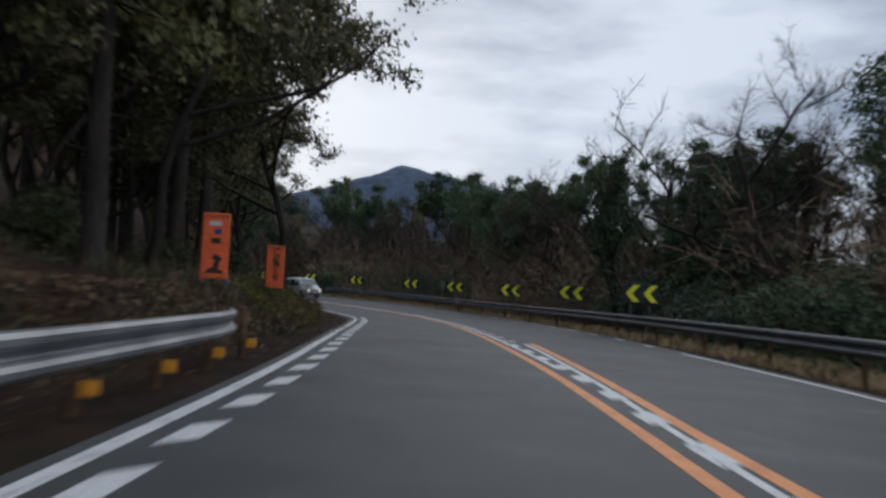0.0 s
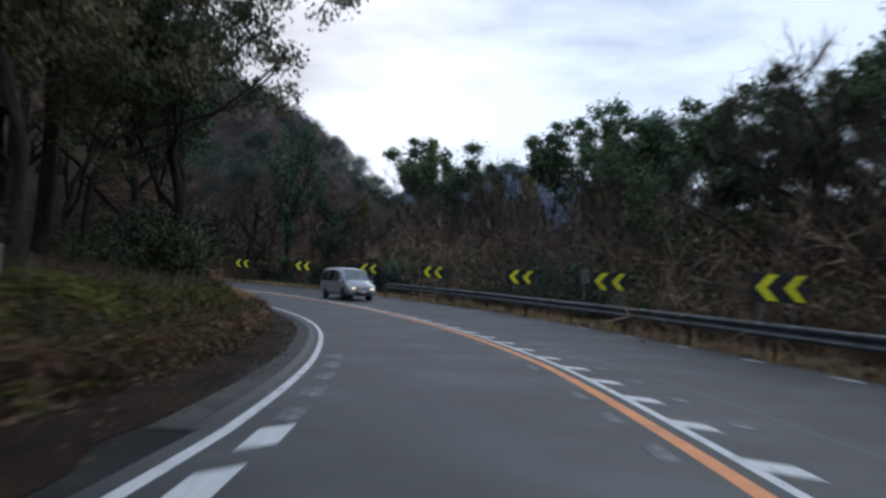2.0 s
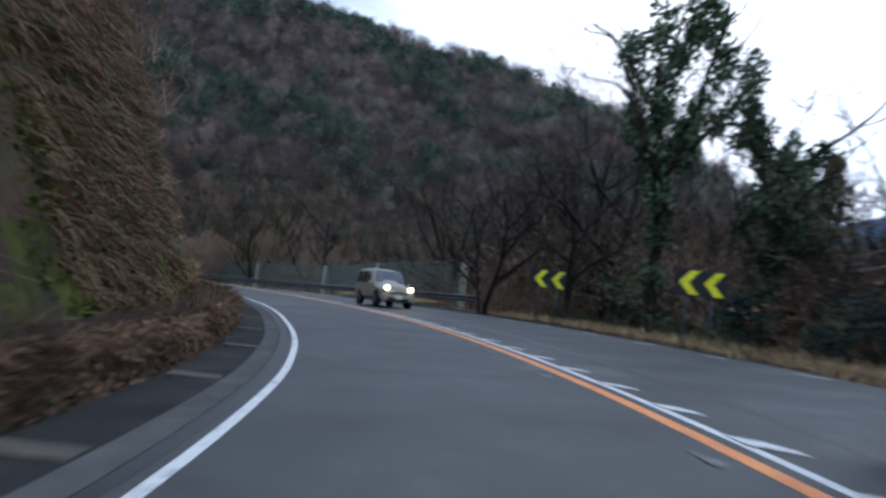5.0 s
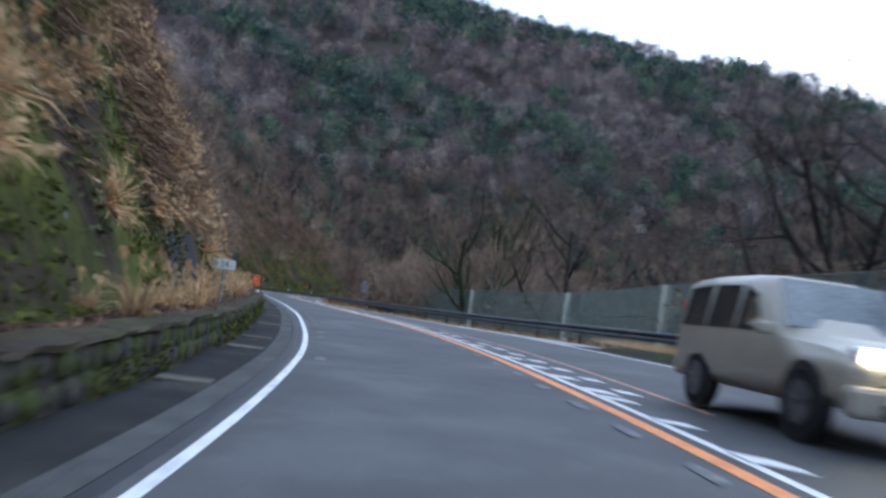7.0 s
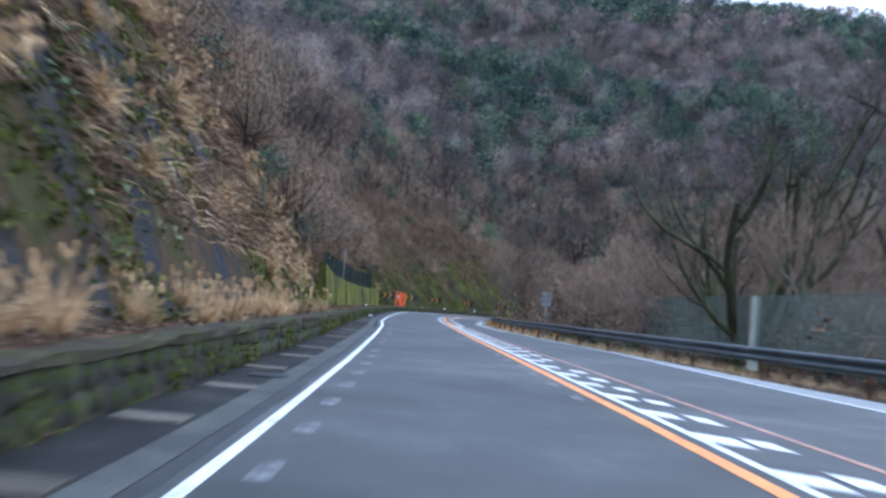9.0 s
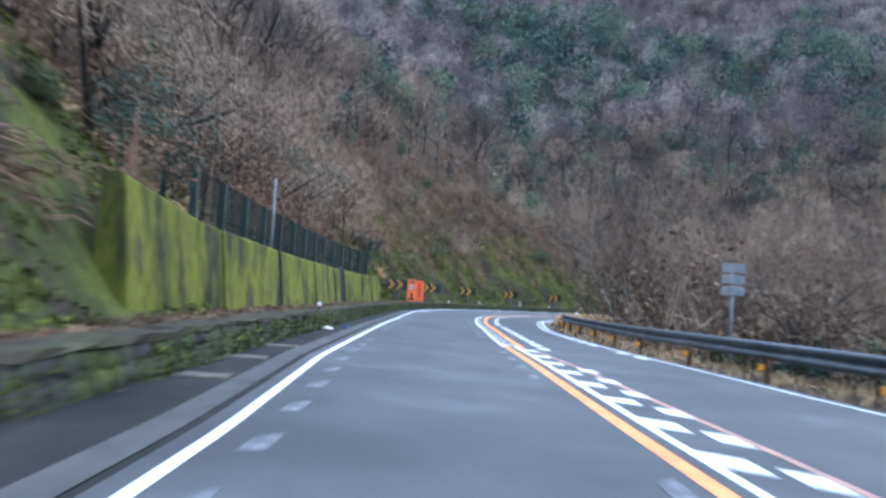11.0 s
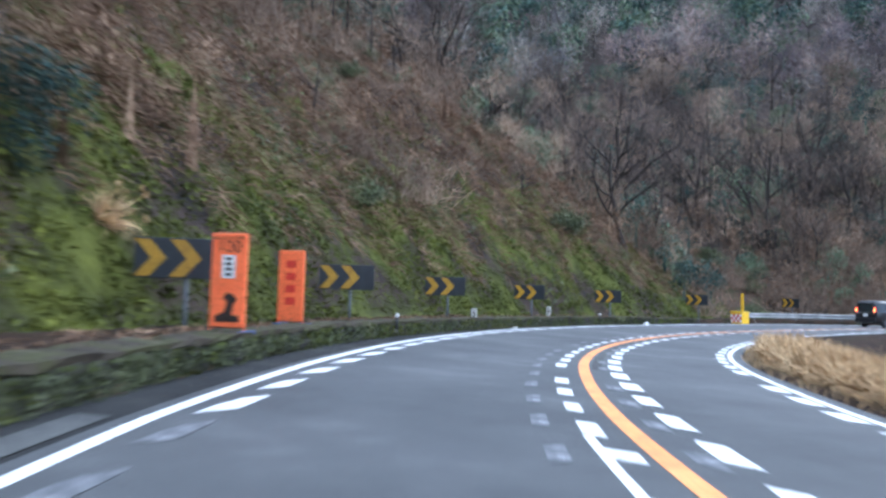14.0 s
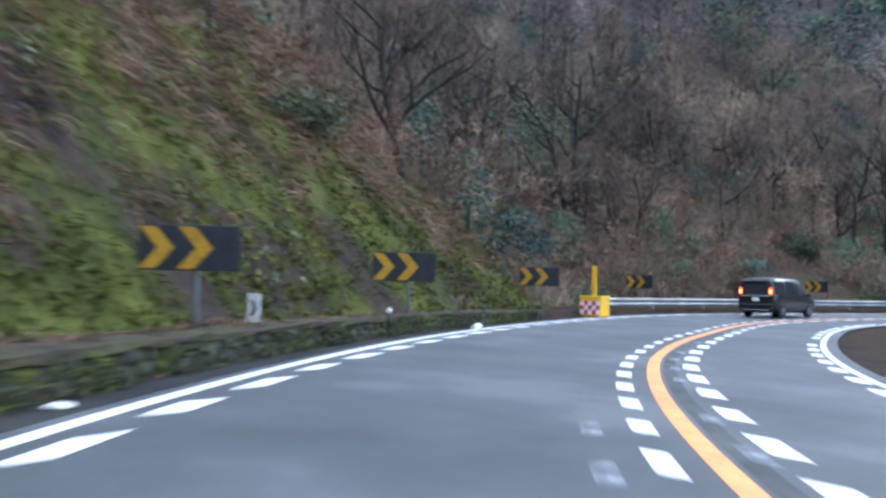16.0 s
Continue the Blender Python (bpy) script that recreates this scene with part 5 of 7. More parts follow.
def leaves(soup, rng, centres, radius, count, size, flat=0.6, droop=0.0):
    """Small folded leaves strewn round each centre."""
    centres = np.asarray(centres, float)
    c = np.repeat(centres, count, 0)
    r = np.repeat(np.broadcast_to(radius, len(centres)), count)[:, None]
    d = unit(rng.normal(size=c.shape)) * (rng.random((len(c), 1)) ** 0.45) * r
    d[:, 2] *= flat
    p = c + d
    p[:, 2] -= droop * r[:, 0] * rng.random(len(c))
    a = unit(rng.normal(size=c.shape) + np.array([0, 0, -0.3 - droop]))
    b = unit(np.cross(a, rng.normal(size=c.shape)))
    s = size * (0.6 + 0.8 * rng.random((len(c), 1)))
    v = np.stack([p - a * s, p + a * s * 0.7 + b * s * 0.55, p + a * s * 0.7 - b * s * 0.55], 1)
    soup.v.append(v.reshape(-1, 3))
    soup.f += [tuple(r) for r in (np.arange(len(v) * 3).reshape(-1, 3) + soup.n).tolist()]
    soup.n += len(v) * 3


def spikes(soup, base, tip, width, rng, bend=0.0):
    """Thin tapering twigs or blades, bent in the middle."""
    base, tip = np.asarray(base, float), np.asarray(tip, float)
    d = tip - base
    side = unit(np.cross(d, rng.normal(size=d.shape)))
    mid = (base + tip) / 2 + np.array([0, 0, 1.0]) * np.linalg.norm(d, axis=1, keepdims=True) * bend
    w = np.broadcast_to(width, len(base))[:, None]
    k = len(base)
    v = np.stack([base - side * w, base + side * w, mid - side * w * 0.7, mid + side * w * 0.7, tip], 1)
    soup.v.append(v.reshape(-1, 3))
    for i in range(k):
        q = soup.n + 5 * i
        soup.f += [(q, q + 1, q + 3, q + 2), (q + 2, q + 3, q + 4)]
    soup.n += 5 * k


def splinters(soup, base, tip, width, rng):
    """Single tapering twigs for woods far off."""
    side = unit(np.cross(tip - base, rng.normal(size=base.shape))) * np.broadcast_to(width, len(base))[:, None]
    v = np.stack([base - side, base + side, tip], 1)
    k = len(v)
    soup.v.append(v.reshape(-1, 3))
    soup.f += [tuple(r) for r in (np.arange(k * 3).reshape(k, 3) + soup.n).tolist()]
    soup.n += k * 3


def grow(rng, soup, start, direction, length, radius, level, ends, spread=0.75, up=0.25, kids=(5, 5, 4), sides=(7, 4, 3, 3), wiggle=0.16, top=2, first=0.3, drawn=9, skip=0):
    """A limb with its side limbs; gathers the ends of the finest ones."""
    n = 7 if level == 0 else 5
    pts, d = [np.array(start, float)], unit(np.array(direction, float))
    for i in range(n):
        d = unit(d + rng.normal(size=3) * wiggle + np.array([0, 0, up * 0.35 if level else up * 0.1]))
        pts.append(pts[-1] + d * length / n)
    radii = radius * np.linspace(1, 0.45 if level < top else 0.2, n + 1)
    if level == 0:
        radii[0] *= 1.35
    if skip <= level < drawn:
        tube(soup, pts, radii, sides[min(level, 3)])
    if level >= top:
        ends.append((pts[-1], d, length))
        ends.append((pts[len(pts) // 2], d, length))
        return
    for k in range(kids[min(level, len(kids) - 1)]):
        f = first + (1 - first) * (k + rng.random()) / kids[min(level, len(kids) - 1)] if level == 0 else 0.2 + 0.8 * rng.random()
        i = min(int(f * n), n - 1)
        p = pts[i] + (pts[i + 1] - pts[i]) * (f * n - i)
        dd = unit(np.array(pts[min(i + 1, n)]) - pts[i])
        out = unit(np.cross(dd, rng.normal(size=3)))
        nd = unit(dd * (1 - spread) + out * spread + np.array([0, 0, up]))
        grow(rng, soup, p, nd, length * rng.uniform(0.45, 0.7) * (1.15 - 0.35 * f), radii[i] * 0.62, level + 1, ends, spread, up, kids, sides, wiggle * 1.2, top, first, drawn, skip)
    ends.append((pts[-1], d, length * 0.5))


def twig_fans(soup, rng, ends, per, reach, width):
    base, tip = [], []
    for p, d, ln in ends:
        k = per
        dirs = unit(np.array(d)[None] + rng.normal(size=(k, 3)) * 0.6 + np.array([0, 0, 0.2]))
        b = np.array(p)[None] - np.array(d)[None] * rng.random((k, 1)) * ln * 0.5
        base.append(b)
        tip.append(b + dirs * reach * rng.uniform(0.5, 1.2, (k, 1)))
    base, tip = np.concatenate(base), np.concatenate(tip)
    spikes(soup, base, tip, width, rng, 0.04)
    # finer ones at their sides
    m = base + (tip - base) * rng.uniform(0.3, 0.8, (len(base), 1))
    for q in range(2):
        t2 = m + unit(tip - base + rng.normal(size=base.shape) * 0.7 * reach) * reach * 0.5
        splinters(soup, m, t2, width * 0.8, rng)


def proto_bare(seed, height=11.0, stems=1, spread=0.7, twigs=7, bark=None, spray=None, girth=0.0):
    rng = np.random.default_rng(seed)
    wood, fine, ends = Soup(), Soup(), []
    for k in range(stems):
        lean = rng.normal(size=2) * (0.1 if stems == 1 else 0.28)
        grow(rng, wood, (rng.normal() * 0.2 * (stems > 1), rng.normal() * 0.2 * (stems > 1), -0.4), (lean[0], lean[1], 1), height * rng.uniform(0.62, 0.78), (girth or (0.0165 if stems == 1 else 0.013)) * height + 0.02, 0, ends, spread, 0.3, (7, 5, 4), top=2, first=0.25)
    twig_fans(fine, rng, ends, max(3, twigs // stems + 1), 0.09 * height, 0.011)
    return [("trunk", wood.mesh("trunk", bark or M_BARK, True), ""), ("twig_spray", fine.mesh("twigs", spray or M_TWIG), "bare brown winter twigs")]


def proto_oak(seed, height=14.0):
    """Several upright mossy stems from one stool, forking widely above."""
    limbs, fine, ends, parts = Soup(), Soup(), [], []
    for k, lean in enumerate((0.06, 0.14, 0.22, 0.38)):
        rng = np.random.default_rng(seed + k)
        a = k * 1.57 + rng.random() * 0.6
        args = ((math.cos(a) * 0.35, math.sin(a) * 0.35, -0.4), (math.cos(a) * lean, math.sin(a) * lean, 1), height * rng.uniform(0.6, 0.8), 0.021 * height, 0)
        stem = Soup()
        grow(np.random.default_rng(seed + 10 + k), stem, *args, [], 0.55, 0.35, (5, 5, 4), top=2, first=0.35, wiggle=0.13, drawn=1)
        grow(np.random.default_rng(seed + 10 + k), limbs, *args, ends, 0.55, 0.35, (5, 5, 4), top=2, first=0.35, wiggle=0.13, skip=1)
        parts.append(("stem", stem.mesh("stem", M_BARK_MOSS, True), "green-mossed grey stem"))
    twig_fans(fine, np.random.default_rng(seed), ends, 4, 0.08 * height, 0.012)
    return parts + [("limb_spray", limbs.mesh("limbs", M_BARK_MOSS, True), ""), ("twig_spray", fine.mesh("twigs", M_TWIG), "bare brown winter twigs")]


def proto_evergreen(seed, height=12.0, width=4.2, leaf=0.125, dense=64, low=0.16, girth=0.02, foliage=None, core=7):
    rng = np.random.default_rng(seed)
    wood, crown, ends = Soup(), Soup(), []
    grow(rng, wood, (0, 0, -0.4), (rng.normal() * 0.06, rng.normal() * 0.06, 1), height * 0.72, girth * height, 0, ends, 0.72, 0.25, (8, 5, 3), top=2, first=0.22, drawn=2)
    pts = np.array([e[0] for e in ends])
    pts[:, :2] *= width / max(1e-6, np.percentile(np.hypot(pts[:, 0], pts[:, 1]), 92))
    pts[:, 2] = np.clip(pts[:, 2] * height / pts[:, 2].max(), height * low, None)
    keep = pts[rng.permutation(len(pts))[:170]]
    lob = keep + rng.normal(size=keep.shape) * 0.35
    cents, rad = np.concatenate([keep, lob]), np.concatenate([np.full(len(keep), 0.85), np.full(len(lob), 0.55)]) * width / 4.2
    leaves(crown, rng, cents, rad * 0.6, max(8, dense // core * 2), 0.11, 0.8)
    leaves(crown, rng, cents, rad, dense // 2, leaf, 0.75)
    return [("trunk", wood.mesh("trunk", M_BARK_DARK, True), ""), ("crown", crown.mesh("crown", foliage or M_LEAF), "" if foliage else "dense dark green leaves")]


def proto_cedar(seed, height=17.0, width=2.6):
    rng = np.random.default_rng(seed)
    wood, crown = Soup(), Soup()
    z = np.linspace(-0.5, height, 9)
    tube(wood, np.stack([rng.normal(size=9) * 0.06, rng.normal(size=9) * 0.06, z], 1), np.linspace(0.27, 0.03, 9), 8)
    cents, rad = [], []
    for h in np.arange(height * 0.36, height, 0.40):
        f = (h - height * 0.36) / (height * 0.64)
        r = width * 1.15 * max(0.0, 1 - f) ** 0.75 * rng.uniform(0.65, 1.1) + 0.2
        for k in range(5):
            a = rng.random() * 6.283
            tip = np.array([math.cos(a) * r, math.sin(a) * r, h - 0.28 * r + rng.normal() * 0.15])
            tube(wood, [(0, 0, h), tip * [0.5, 0.5, 1] + [0, 0, 0.1 * r], tip], [0.045, 0.03, 0.012], 3)
            for q in (0.45, 0.75, 1.0):
                cents.append(np.array([0, 0, h]) * (1 - q) + tip * q)
                rad.append(0.3 + 0.25 * q)
    leaves(crown, rng, np.array(cents), np.array(rad), 15, 0.15, 0.55, 0.7)
    return [("trunk", wood.mesh("trunk", M_BARK_DARK, True), ""), ("crown", crown.mesh("crown", M_CEDAR), "drooping dull green needles")]


def proto_ivy(seed, height=11.0):
    rng = np.random.default_rng(seed)
    wood, fine, crown, ends = Soup(), Soup(), Soup(), []
    grow(rng, wood, (0, 0, -0.4), (rng.normal() * 0.08, rng.normal() * 0.08, 1), height * 0.82, 0.02 * height, 0, ends, 0.62, 0.35, (6, 4, 3), top=2, first=0.3)
    twig_fans(fine, rng, ends, 4, 0.8, 0.011)
    pts = np.concatenate(wood.v)
    pts = pts[(pts[:, 2] > 0.8) & (np.hypot(pts[:, 0], pts[:, 1]) < 0.17 * height)]
    pts = pts[rng.permutation(len(pts))[:260]]
    leaves(crown, rng, pts, 0.42, 26, 0.12, 1.1, 0.3)
    return [("trunk", wood.mesh("trunk", M_BARK, True), ""), ("twig_spray", fine.mesh("twigs", M_TWIG), ""), ("ivy", crown.mesh("ivy", M_LEAF), "dark ivy clothing trunk and limbs")]


def proto_bush(seed, size=1.3, material=None, leaf=0.055):
    rng = np.random.default_rng(seed)
    wood, crown = Soup(), Soup()
    tips = unit(rng.normal(size=(34, 3)) + np.array([0, 0, 0.9])) * size * rng.uniform(0.6, 1.15, (34, 1))
    tips[:, 2] = np.abs(tips[:, 2]) * 0.9 + 0.1
    spikes(wood, np.zeros((34, 3)) + rng.normal(size=(34, 3)) * [0.12, 0.12, 0], tips, 0.018, rng, 0.08)
    leaves(crown, rng, np.concatenate([tips, tips * 0.6]), 0.36 * size, 46, leaf, 0.8)
    return [("stem_clump", wood.mesh("stems", M_BARK_DARK), ""), ("foliage", crown.mesh("foliage", material or M_BUSHLEAF), "")]


def proto_thicket(seed, size=1.6):
    rng = np.random.default_rng(seed)
    soup = Soup()
    k = 120
    base = rng.normal(size=(k, 3)) * [0.35 * size, 0.35 * size, 0]
    tip = base + unit(rng.normal(size=(k, 3)) * [0.7, 0.7, 0.4] + np.array([0, 0, 1])) * size * rng.uniform(0.5, 1.3, (k, 1))
    tip[:, 2] = np.abs(tip[:, 2])
    spikes(soup, base, tip, 0.012, rng, 0.06)
    m = base + (tip - base) * rng.uniform(0.35, 0.9, (k, 1))
    for q in range(3):
        splinters(soup, m, m + unit(tip - base + rng.normal(size=(k, 3)) * size * 0.8) * size * 0.4, 0.009, rng)
    lf = Soup()
    leaves(lf, rng, tip[:70], 0.22, 5, 0.06, 1.0)
    return [("stem_clump", soup.mesh("stems", M_BRUSH), ""), ("dead_leaves", lf.mesh("dead_leaves", M_BROWNLEAF), "")]


def proto_pampas(seed, size=1.0):
    rng = np.random.default_rng(seed)
    soup = Soup()
    k = 130
    a = rng.random(k) * 6.283
    r = rng.uniform(0.25, 1.0, k) * size
    base = np.stack([np.cos(a), np.sin(a), 0 * a], 1) * 0.12 * size * rng.random((k, 1))
    tip = np.stack([np.cos(a) * r, np.sin(a) * r, size * rng.uniform(0.05, 0.95, k)], 1)
    spikes(soup, base, tip, 0.015, rng, 0.26)
    plume = Soup()
    k2 = 9
    b2 = tip[:k2] * 0.3
    top = np.stack([np.cos(a[:k2]) * 0.5 * size, np.sin(a[:k2]) * 0.5 * size, size * rng.uniform(1.0, 1.5, k2)], 1)
    spikes(plume, b2, top, 0.008, rng, 0.1)
    for t in top:
        q = np.repeat(t[None], 14, 0) + rng.normal(size=(14, 3)) * 0.03
        spikes(plume, q, q + rng.normal(size=(14, 3)) * 0.05 + np.array([0.06, 0, -0.16]) * size, 0.012, rng, 0.1)
    return [("blades", soup.mesh("blades", M_DRY), ""), ("plumes", plume.mesh("plumes", M_DRY), "")]


class Stock:
    """One kind of plant: a few grown forms, set out as copies."""

    def __init__(self, name, forms, label, category, group):
        self.forms, self.args, self.first, self.turn = forms, (name, label, category, group), {}, 0

    def plant(self, x, y, scale=1.0, spin=None, rng=random, label="", z=None, squash=1.0, form=None, tilt=None):
        name, lab, cat, grp = self.args
        k = self.turn % len(self.forms) if form is None else form
        self.turn += 1
        z = ground_z(x, y) - 0.05 if z is None else z
        m = pose(x, y, z) @ (tilt or Matrix()) @ pose(0, 0, 0, 0, 0, rng.uniform(0, 360) if spin is None else spin) @ Matrix.Diagonal((scale, scale, scale * squash, 1))
        if k in self.first:
            ob = copy_thing(self.first[k], m)
            if label:
                ob["label"] = label
            return ob
        root = empty(name, Matrix(), label or lab, cat, grp)
        for pn, me, pl in self.forms[k]:
            ob = put(pn, me, root, None, pl)
            if pn in ("twig_spray", "limb_spray"):
                tagged(ob, kind="stuff")
        self.first[k] = root
        root.matrix_basis = m
        return root


BARE = Stock("bare_tree", [proto_bare(s, h, st) for s, h, st in ((11, 11, 1), (12, 12, 1), (13, 10, 2), (14, 12, 2))] + [proto_bare(15, 12, 1, 0.85, 13), proto_bare(16, 11, 2, 0.8, 20)], "leafless grey-brown winter tree with spreading twigs", "tree", "bare roadside trees")
PALE = Stock("bare_tree", [proto_bare(17, 9, 3, 0.45, 24, M_BARK_PALE, M_BRUSH, 0.006), proto_bare(18, 10, 4, 0.4, 28, M_BARK_PALE, M_BRUSH, 0.006)], "pale tan leafless tree of slender upright stems", "tree", "pale bare trees inside the bend")
OAK = Stock("bare_oak", [proto_oak(91)], "large many-stemmed leafless tree with mossy trunks", "tree", "bare roadside trees")
GREEN = Stock("evergreen_tree", [proto_evergreen(s, h, w, 0.085, 120) for s, h, w in ((21, 12, 4.2), (22, 13, 4.6), (23, 11, 3.6))] + [proto_evergreen(24, 11, 4.4, 0.15, 44), proto_evergreen(25, 12, 4.6, 0.078, 260, core=4), proto_evergreen(26, 13, 4.8, 0.09, 130, 0.44, 0.012, M_OLIVE)], "dark evergreen broadleaf tree with a dense uneven crown", "tree", "evergreen trees")
EDGE = Stock("evergreen_tree", [proto_evergreen(27, 12, 4.4, 0.075, 110, 0.12, 0.014, M_OLIVE), proto_evergreen(28, 13, 4.2, 0.075, 110, 0.1, 0.013, M_OLIVE)], "olive-brown evergreen at the edge of the roadside wood", "tree", "trees at the edge of the wood")
CEDAR = Stock("cedar_tree", [proto_cedar(s, h, w) for s, h, w in ((31, 17, 2.6), (32, 15, 2.3))], "tall dark cedar with drooping boughs", "tree", "cedars of the roadside wood")
IVY = Stock("ivy_tree", [proto_ivy(s, h) for s, h in ((41, 11), (42, 10))], "bare tree thickly clothed in dark ivy", "tree", "ivy-clad trees")
BUSH = Stock("shrub", [proto_bush(s, z) for s, z in ((51, 1.2), (52, 1.5), (53, 1.0))], "green evergreen shrub on the roadside bank", "shrub", "roadside shrubs")
THICKET = Stock("thicket", [proto_thicket(s, z) for s, z in ((61, 1.6), (62, 1.9))], "brown leafless thicket of thin stems", "shrub", "leafless thickets")
PAMPAS = Stock("pampas_grass", [proto_pampas(s) for s in (71, 72, 73)], "straw-coloured tuft of dry pampas grass", "grass", "pampas tufts")


def scatter(stock, count, s_range, o_range, scale, seed, squash=(0.9, 1.15), keep=None, tilt=0, forms=None):
    rng = random.Random(seed)
    for i in range(count):
        s, o = rng.uniform(*s_range), rng.uniform(*o_range)
        if o < 0:
            o = min(o, float(WALL(s)) - 0.6)
        else:
            o = max(o, float(GUARD(s)) + 1.5)
        if keep and not keep(s, o):
            continue
        p = at(s, o)
        stock.plant(p.x, p.y, rng.uniform(*scale), None, rng, squash=rng.uniform(*squash), form=rng.choice(forms) if forms else None, tilt=Matrix.Rotation(radians(tilt), 4, Vector((*axis_at(s)[4:], 0.0))) if tilt else None)


# trees that stand out, at their own places
for stock, x, y, sc, fm in ((GREEN, -9.9, 105.5, 1.5, 4), (GREEN, 2.8, 98.3, 1.05, 4), (GREEN, 21.0, 33.5, 1.05, 1), (GREEN, 23.0, 40.0, 1.1, 2), (GREEN, 20.5, 26.5, 0.8, 2), (GREEN, 16.6, 33.0, 0.45, 3), (GREEN, 15.2, 30.8, 0.36, 3), (GREEN, 19.8, 36.0, 0.5, 3), (GREEN, 13.9, 42.8, 0.64, 4), (GREEN, 15.0, 37.0, 0.54, 4), (GREEN, 18.8, 51.7, 0.68, 4), (GREEN, 20.3, 45.7, 0.64, 4), (GREEN, 6.8, 60.5, 0.62, 4), (GREEN, 10.0, 57.0, 0.7, 4), (GREEN, 8.5, 66.5, 0.6, 4), (GREEN, -14.5, 56.5, 0.85, 1), (GREEN, -17.5, 60.0, 0.9, 2), (GREEN, -19.5, 65.5, 0.8, 0), (GREEN, -15.5, 52.0, 1.0, 5), (EDGE, -9.8, 16.5, 0.8, 1), (EDGE, -10.5, 23.0, 0.85, 0), (EDGE, -11.0, 33.0, 0.8, 1), (GREEN, -6.2, 31.0, 1.0, 5), (GREEN, -7.3, 20.0, 1.05, 5), (GREEN, -11.0, 43.0, 0.95, 5), (CEDAR, 3.4, 99.5, 1.12, 0), (IVY, 8.4, 38.2, 0.74, 0), (BARE, 14.6, 47.4, 1.3, 1), (BARE, 7.5, 55.2, 0.95, 0), (IVY, -25.0, 99.3, 1.64, 0), (IVY, -20.3, 96.7, 0.95, 1), (BARE, -37.5, 116.0, 1.45, 0), (BARE, -33.5, 101.5, 0.85, 2), (BARE, -30.5, 103.5, 0.95, 0), (OAK, -83.3, 134.1, 1.0, 0), (BARE, -71.5, 134.3, 1.1, 1), (PALE, -113.8, 142.2, 0.95, 0), (PALE, -117.5, 145.5, 0.9, 1), (PALE, -110.5, 143.5, 0.85, 1), (PALE, -121.0, 152.0, 1.0, 0), (PALE, -106.0, 141.0, 0.9, 0), (PALE, -128.0, 161.0, 1.05, 1), (PALE, -101.0, 139.5, 0.8, 1), (PALE, -133.0, 170.0, 1.1, 0), (GREEN, 2.6, 75.5, 0.78, 4), (BARE, -62, 131, 1.1, 0), (BARE, -5.5, 91.5, 0.75, 1), (BARE, -2.0, 96.0, 1.25, 0), (BARE, 1.0, 84.0, 1.1, 3), (PALE, -92, 137, 0.95, 1), (PALE, -118, 150, 1.1, 0)):
    stock.plant(x, y, sc, None, random.Random(int(x * 7 + y)), form=fm)

for x, y, sc, fm, lab in ((-18.5, 107.0, 1.0, 1, "tall leafless tree with dark limbs against the sky"), (-13.0, 103.5, 1.2, 0, "tall leafless tree with dark limbs against the sky"), (-9.0, 111.0, 1.05, 1, "tall leafless tree with dark limbs against the sky"), (-3.5, 104.0, 1.3, 3, "forked leafless tree behind the chevrons"), (-14.5, 97.0, 1.0, 2, "forked leafless tree behind the chevrons"), (2.0, 92.0, 1.2, 0, "tall leafless tree with dark limbs against the sky"), (-6.0, 98.0, 1.05, 3, "forked leafless tree behind the chevrons"), (17.5, 62.0, 1.0, 0, "tall leafless tree with arching limbs"), (15.5, 72.0, 0.75, 1, "tall leafless tree with arching limbs"), (19.5, 58.0, 1.1, 4, "broad leafless tree with fine arching twigs"), (17.5, 44.5, 0.75, 4, "broad leafless tree with fine arching twigs"), (16.0, 67.0, 0.9, 5, "broad leafless tree with fine arching twigs"), (21.0, 74.0, 1.3, 4, "broad leafless tree with fine arching twigs"), (11.0, 82.0, 1.2, 5, "broad leafless tree with fine arching twigs"), (6.0, 90.0, 1.25, 4, "broad leafless tree with fine arching twigs"), (17.0, 51.0, 0.75, 5, "broad leafless tree with fine arching twigs"), (-5.0, 99.5, 1.35, 5, "broad leafless tree with fine arching twigs"), (-2.0, 102.0, 1.35, 4, "broad leafless tree with fine arching twigs"), (-7.0, 114.0, 1.5, 5, "broad leafless tree with fine arching twigs"), (-16.5, 101.5, 1.15, 5, "broad leafless tree with fine arching twigs")):
    BARE.plant(x, y, sc, None, random.Random(int(x * 5 + y)), lab, form=fm)

# the wood on the left before the bend
scatter(CEDAR, 25, (2, 66), (-19, -6.2), (0.8, 1.1), 101)
for k, (s, o, sc) in enumerate(((9.5, -9.6, 0.85), (14.5, -9.2, 0.95), (20.5, -9.8, 1.0), (25.5, -8.9, 0.9), (31, -9.3, 0.95), (37, -9.0, 0.85), (43, -9.5, 1.0), (49, -9.0, 0.9), (54.5, -8.8, 0.85), (4.0, -9.8, 0.9))):
    p = at(s, o)
    EDGE.plant(p.x, p.y, sc, 67.0 * k, random, form=k % 2)
scatter(GREEN, 9, (8, 66), (-26, -12.0), (0.8, 1.1), 102, forms=(0, 1, 2))
scatter(BARE, 5, (10, 60), (-16, -6.5), (0.8, 1.1), 103)
scatter(BUSH, 12, (-5, 34), (-10, -6.4), (0.7, 1.2), 104)
scatter(BUSH, 13, (57, 70), (-8, -6.2), (1.4, 2.0), 106)
scatter(BUSH, 9, (34, 64), (-10, -7.4), (0.7, 1.1), 105)
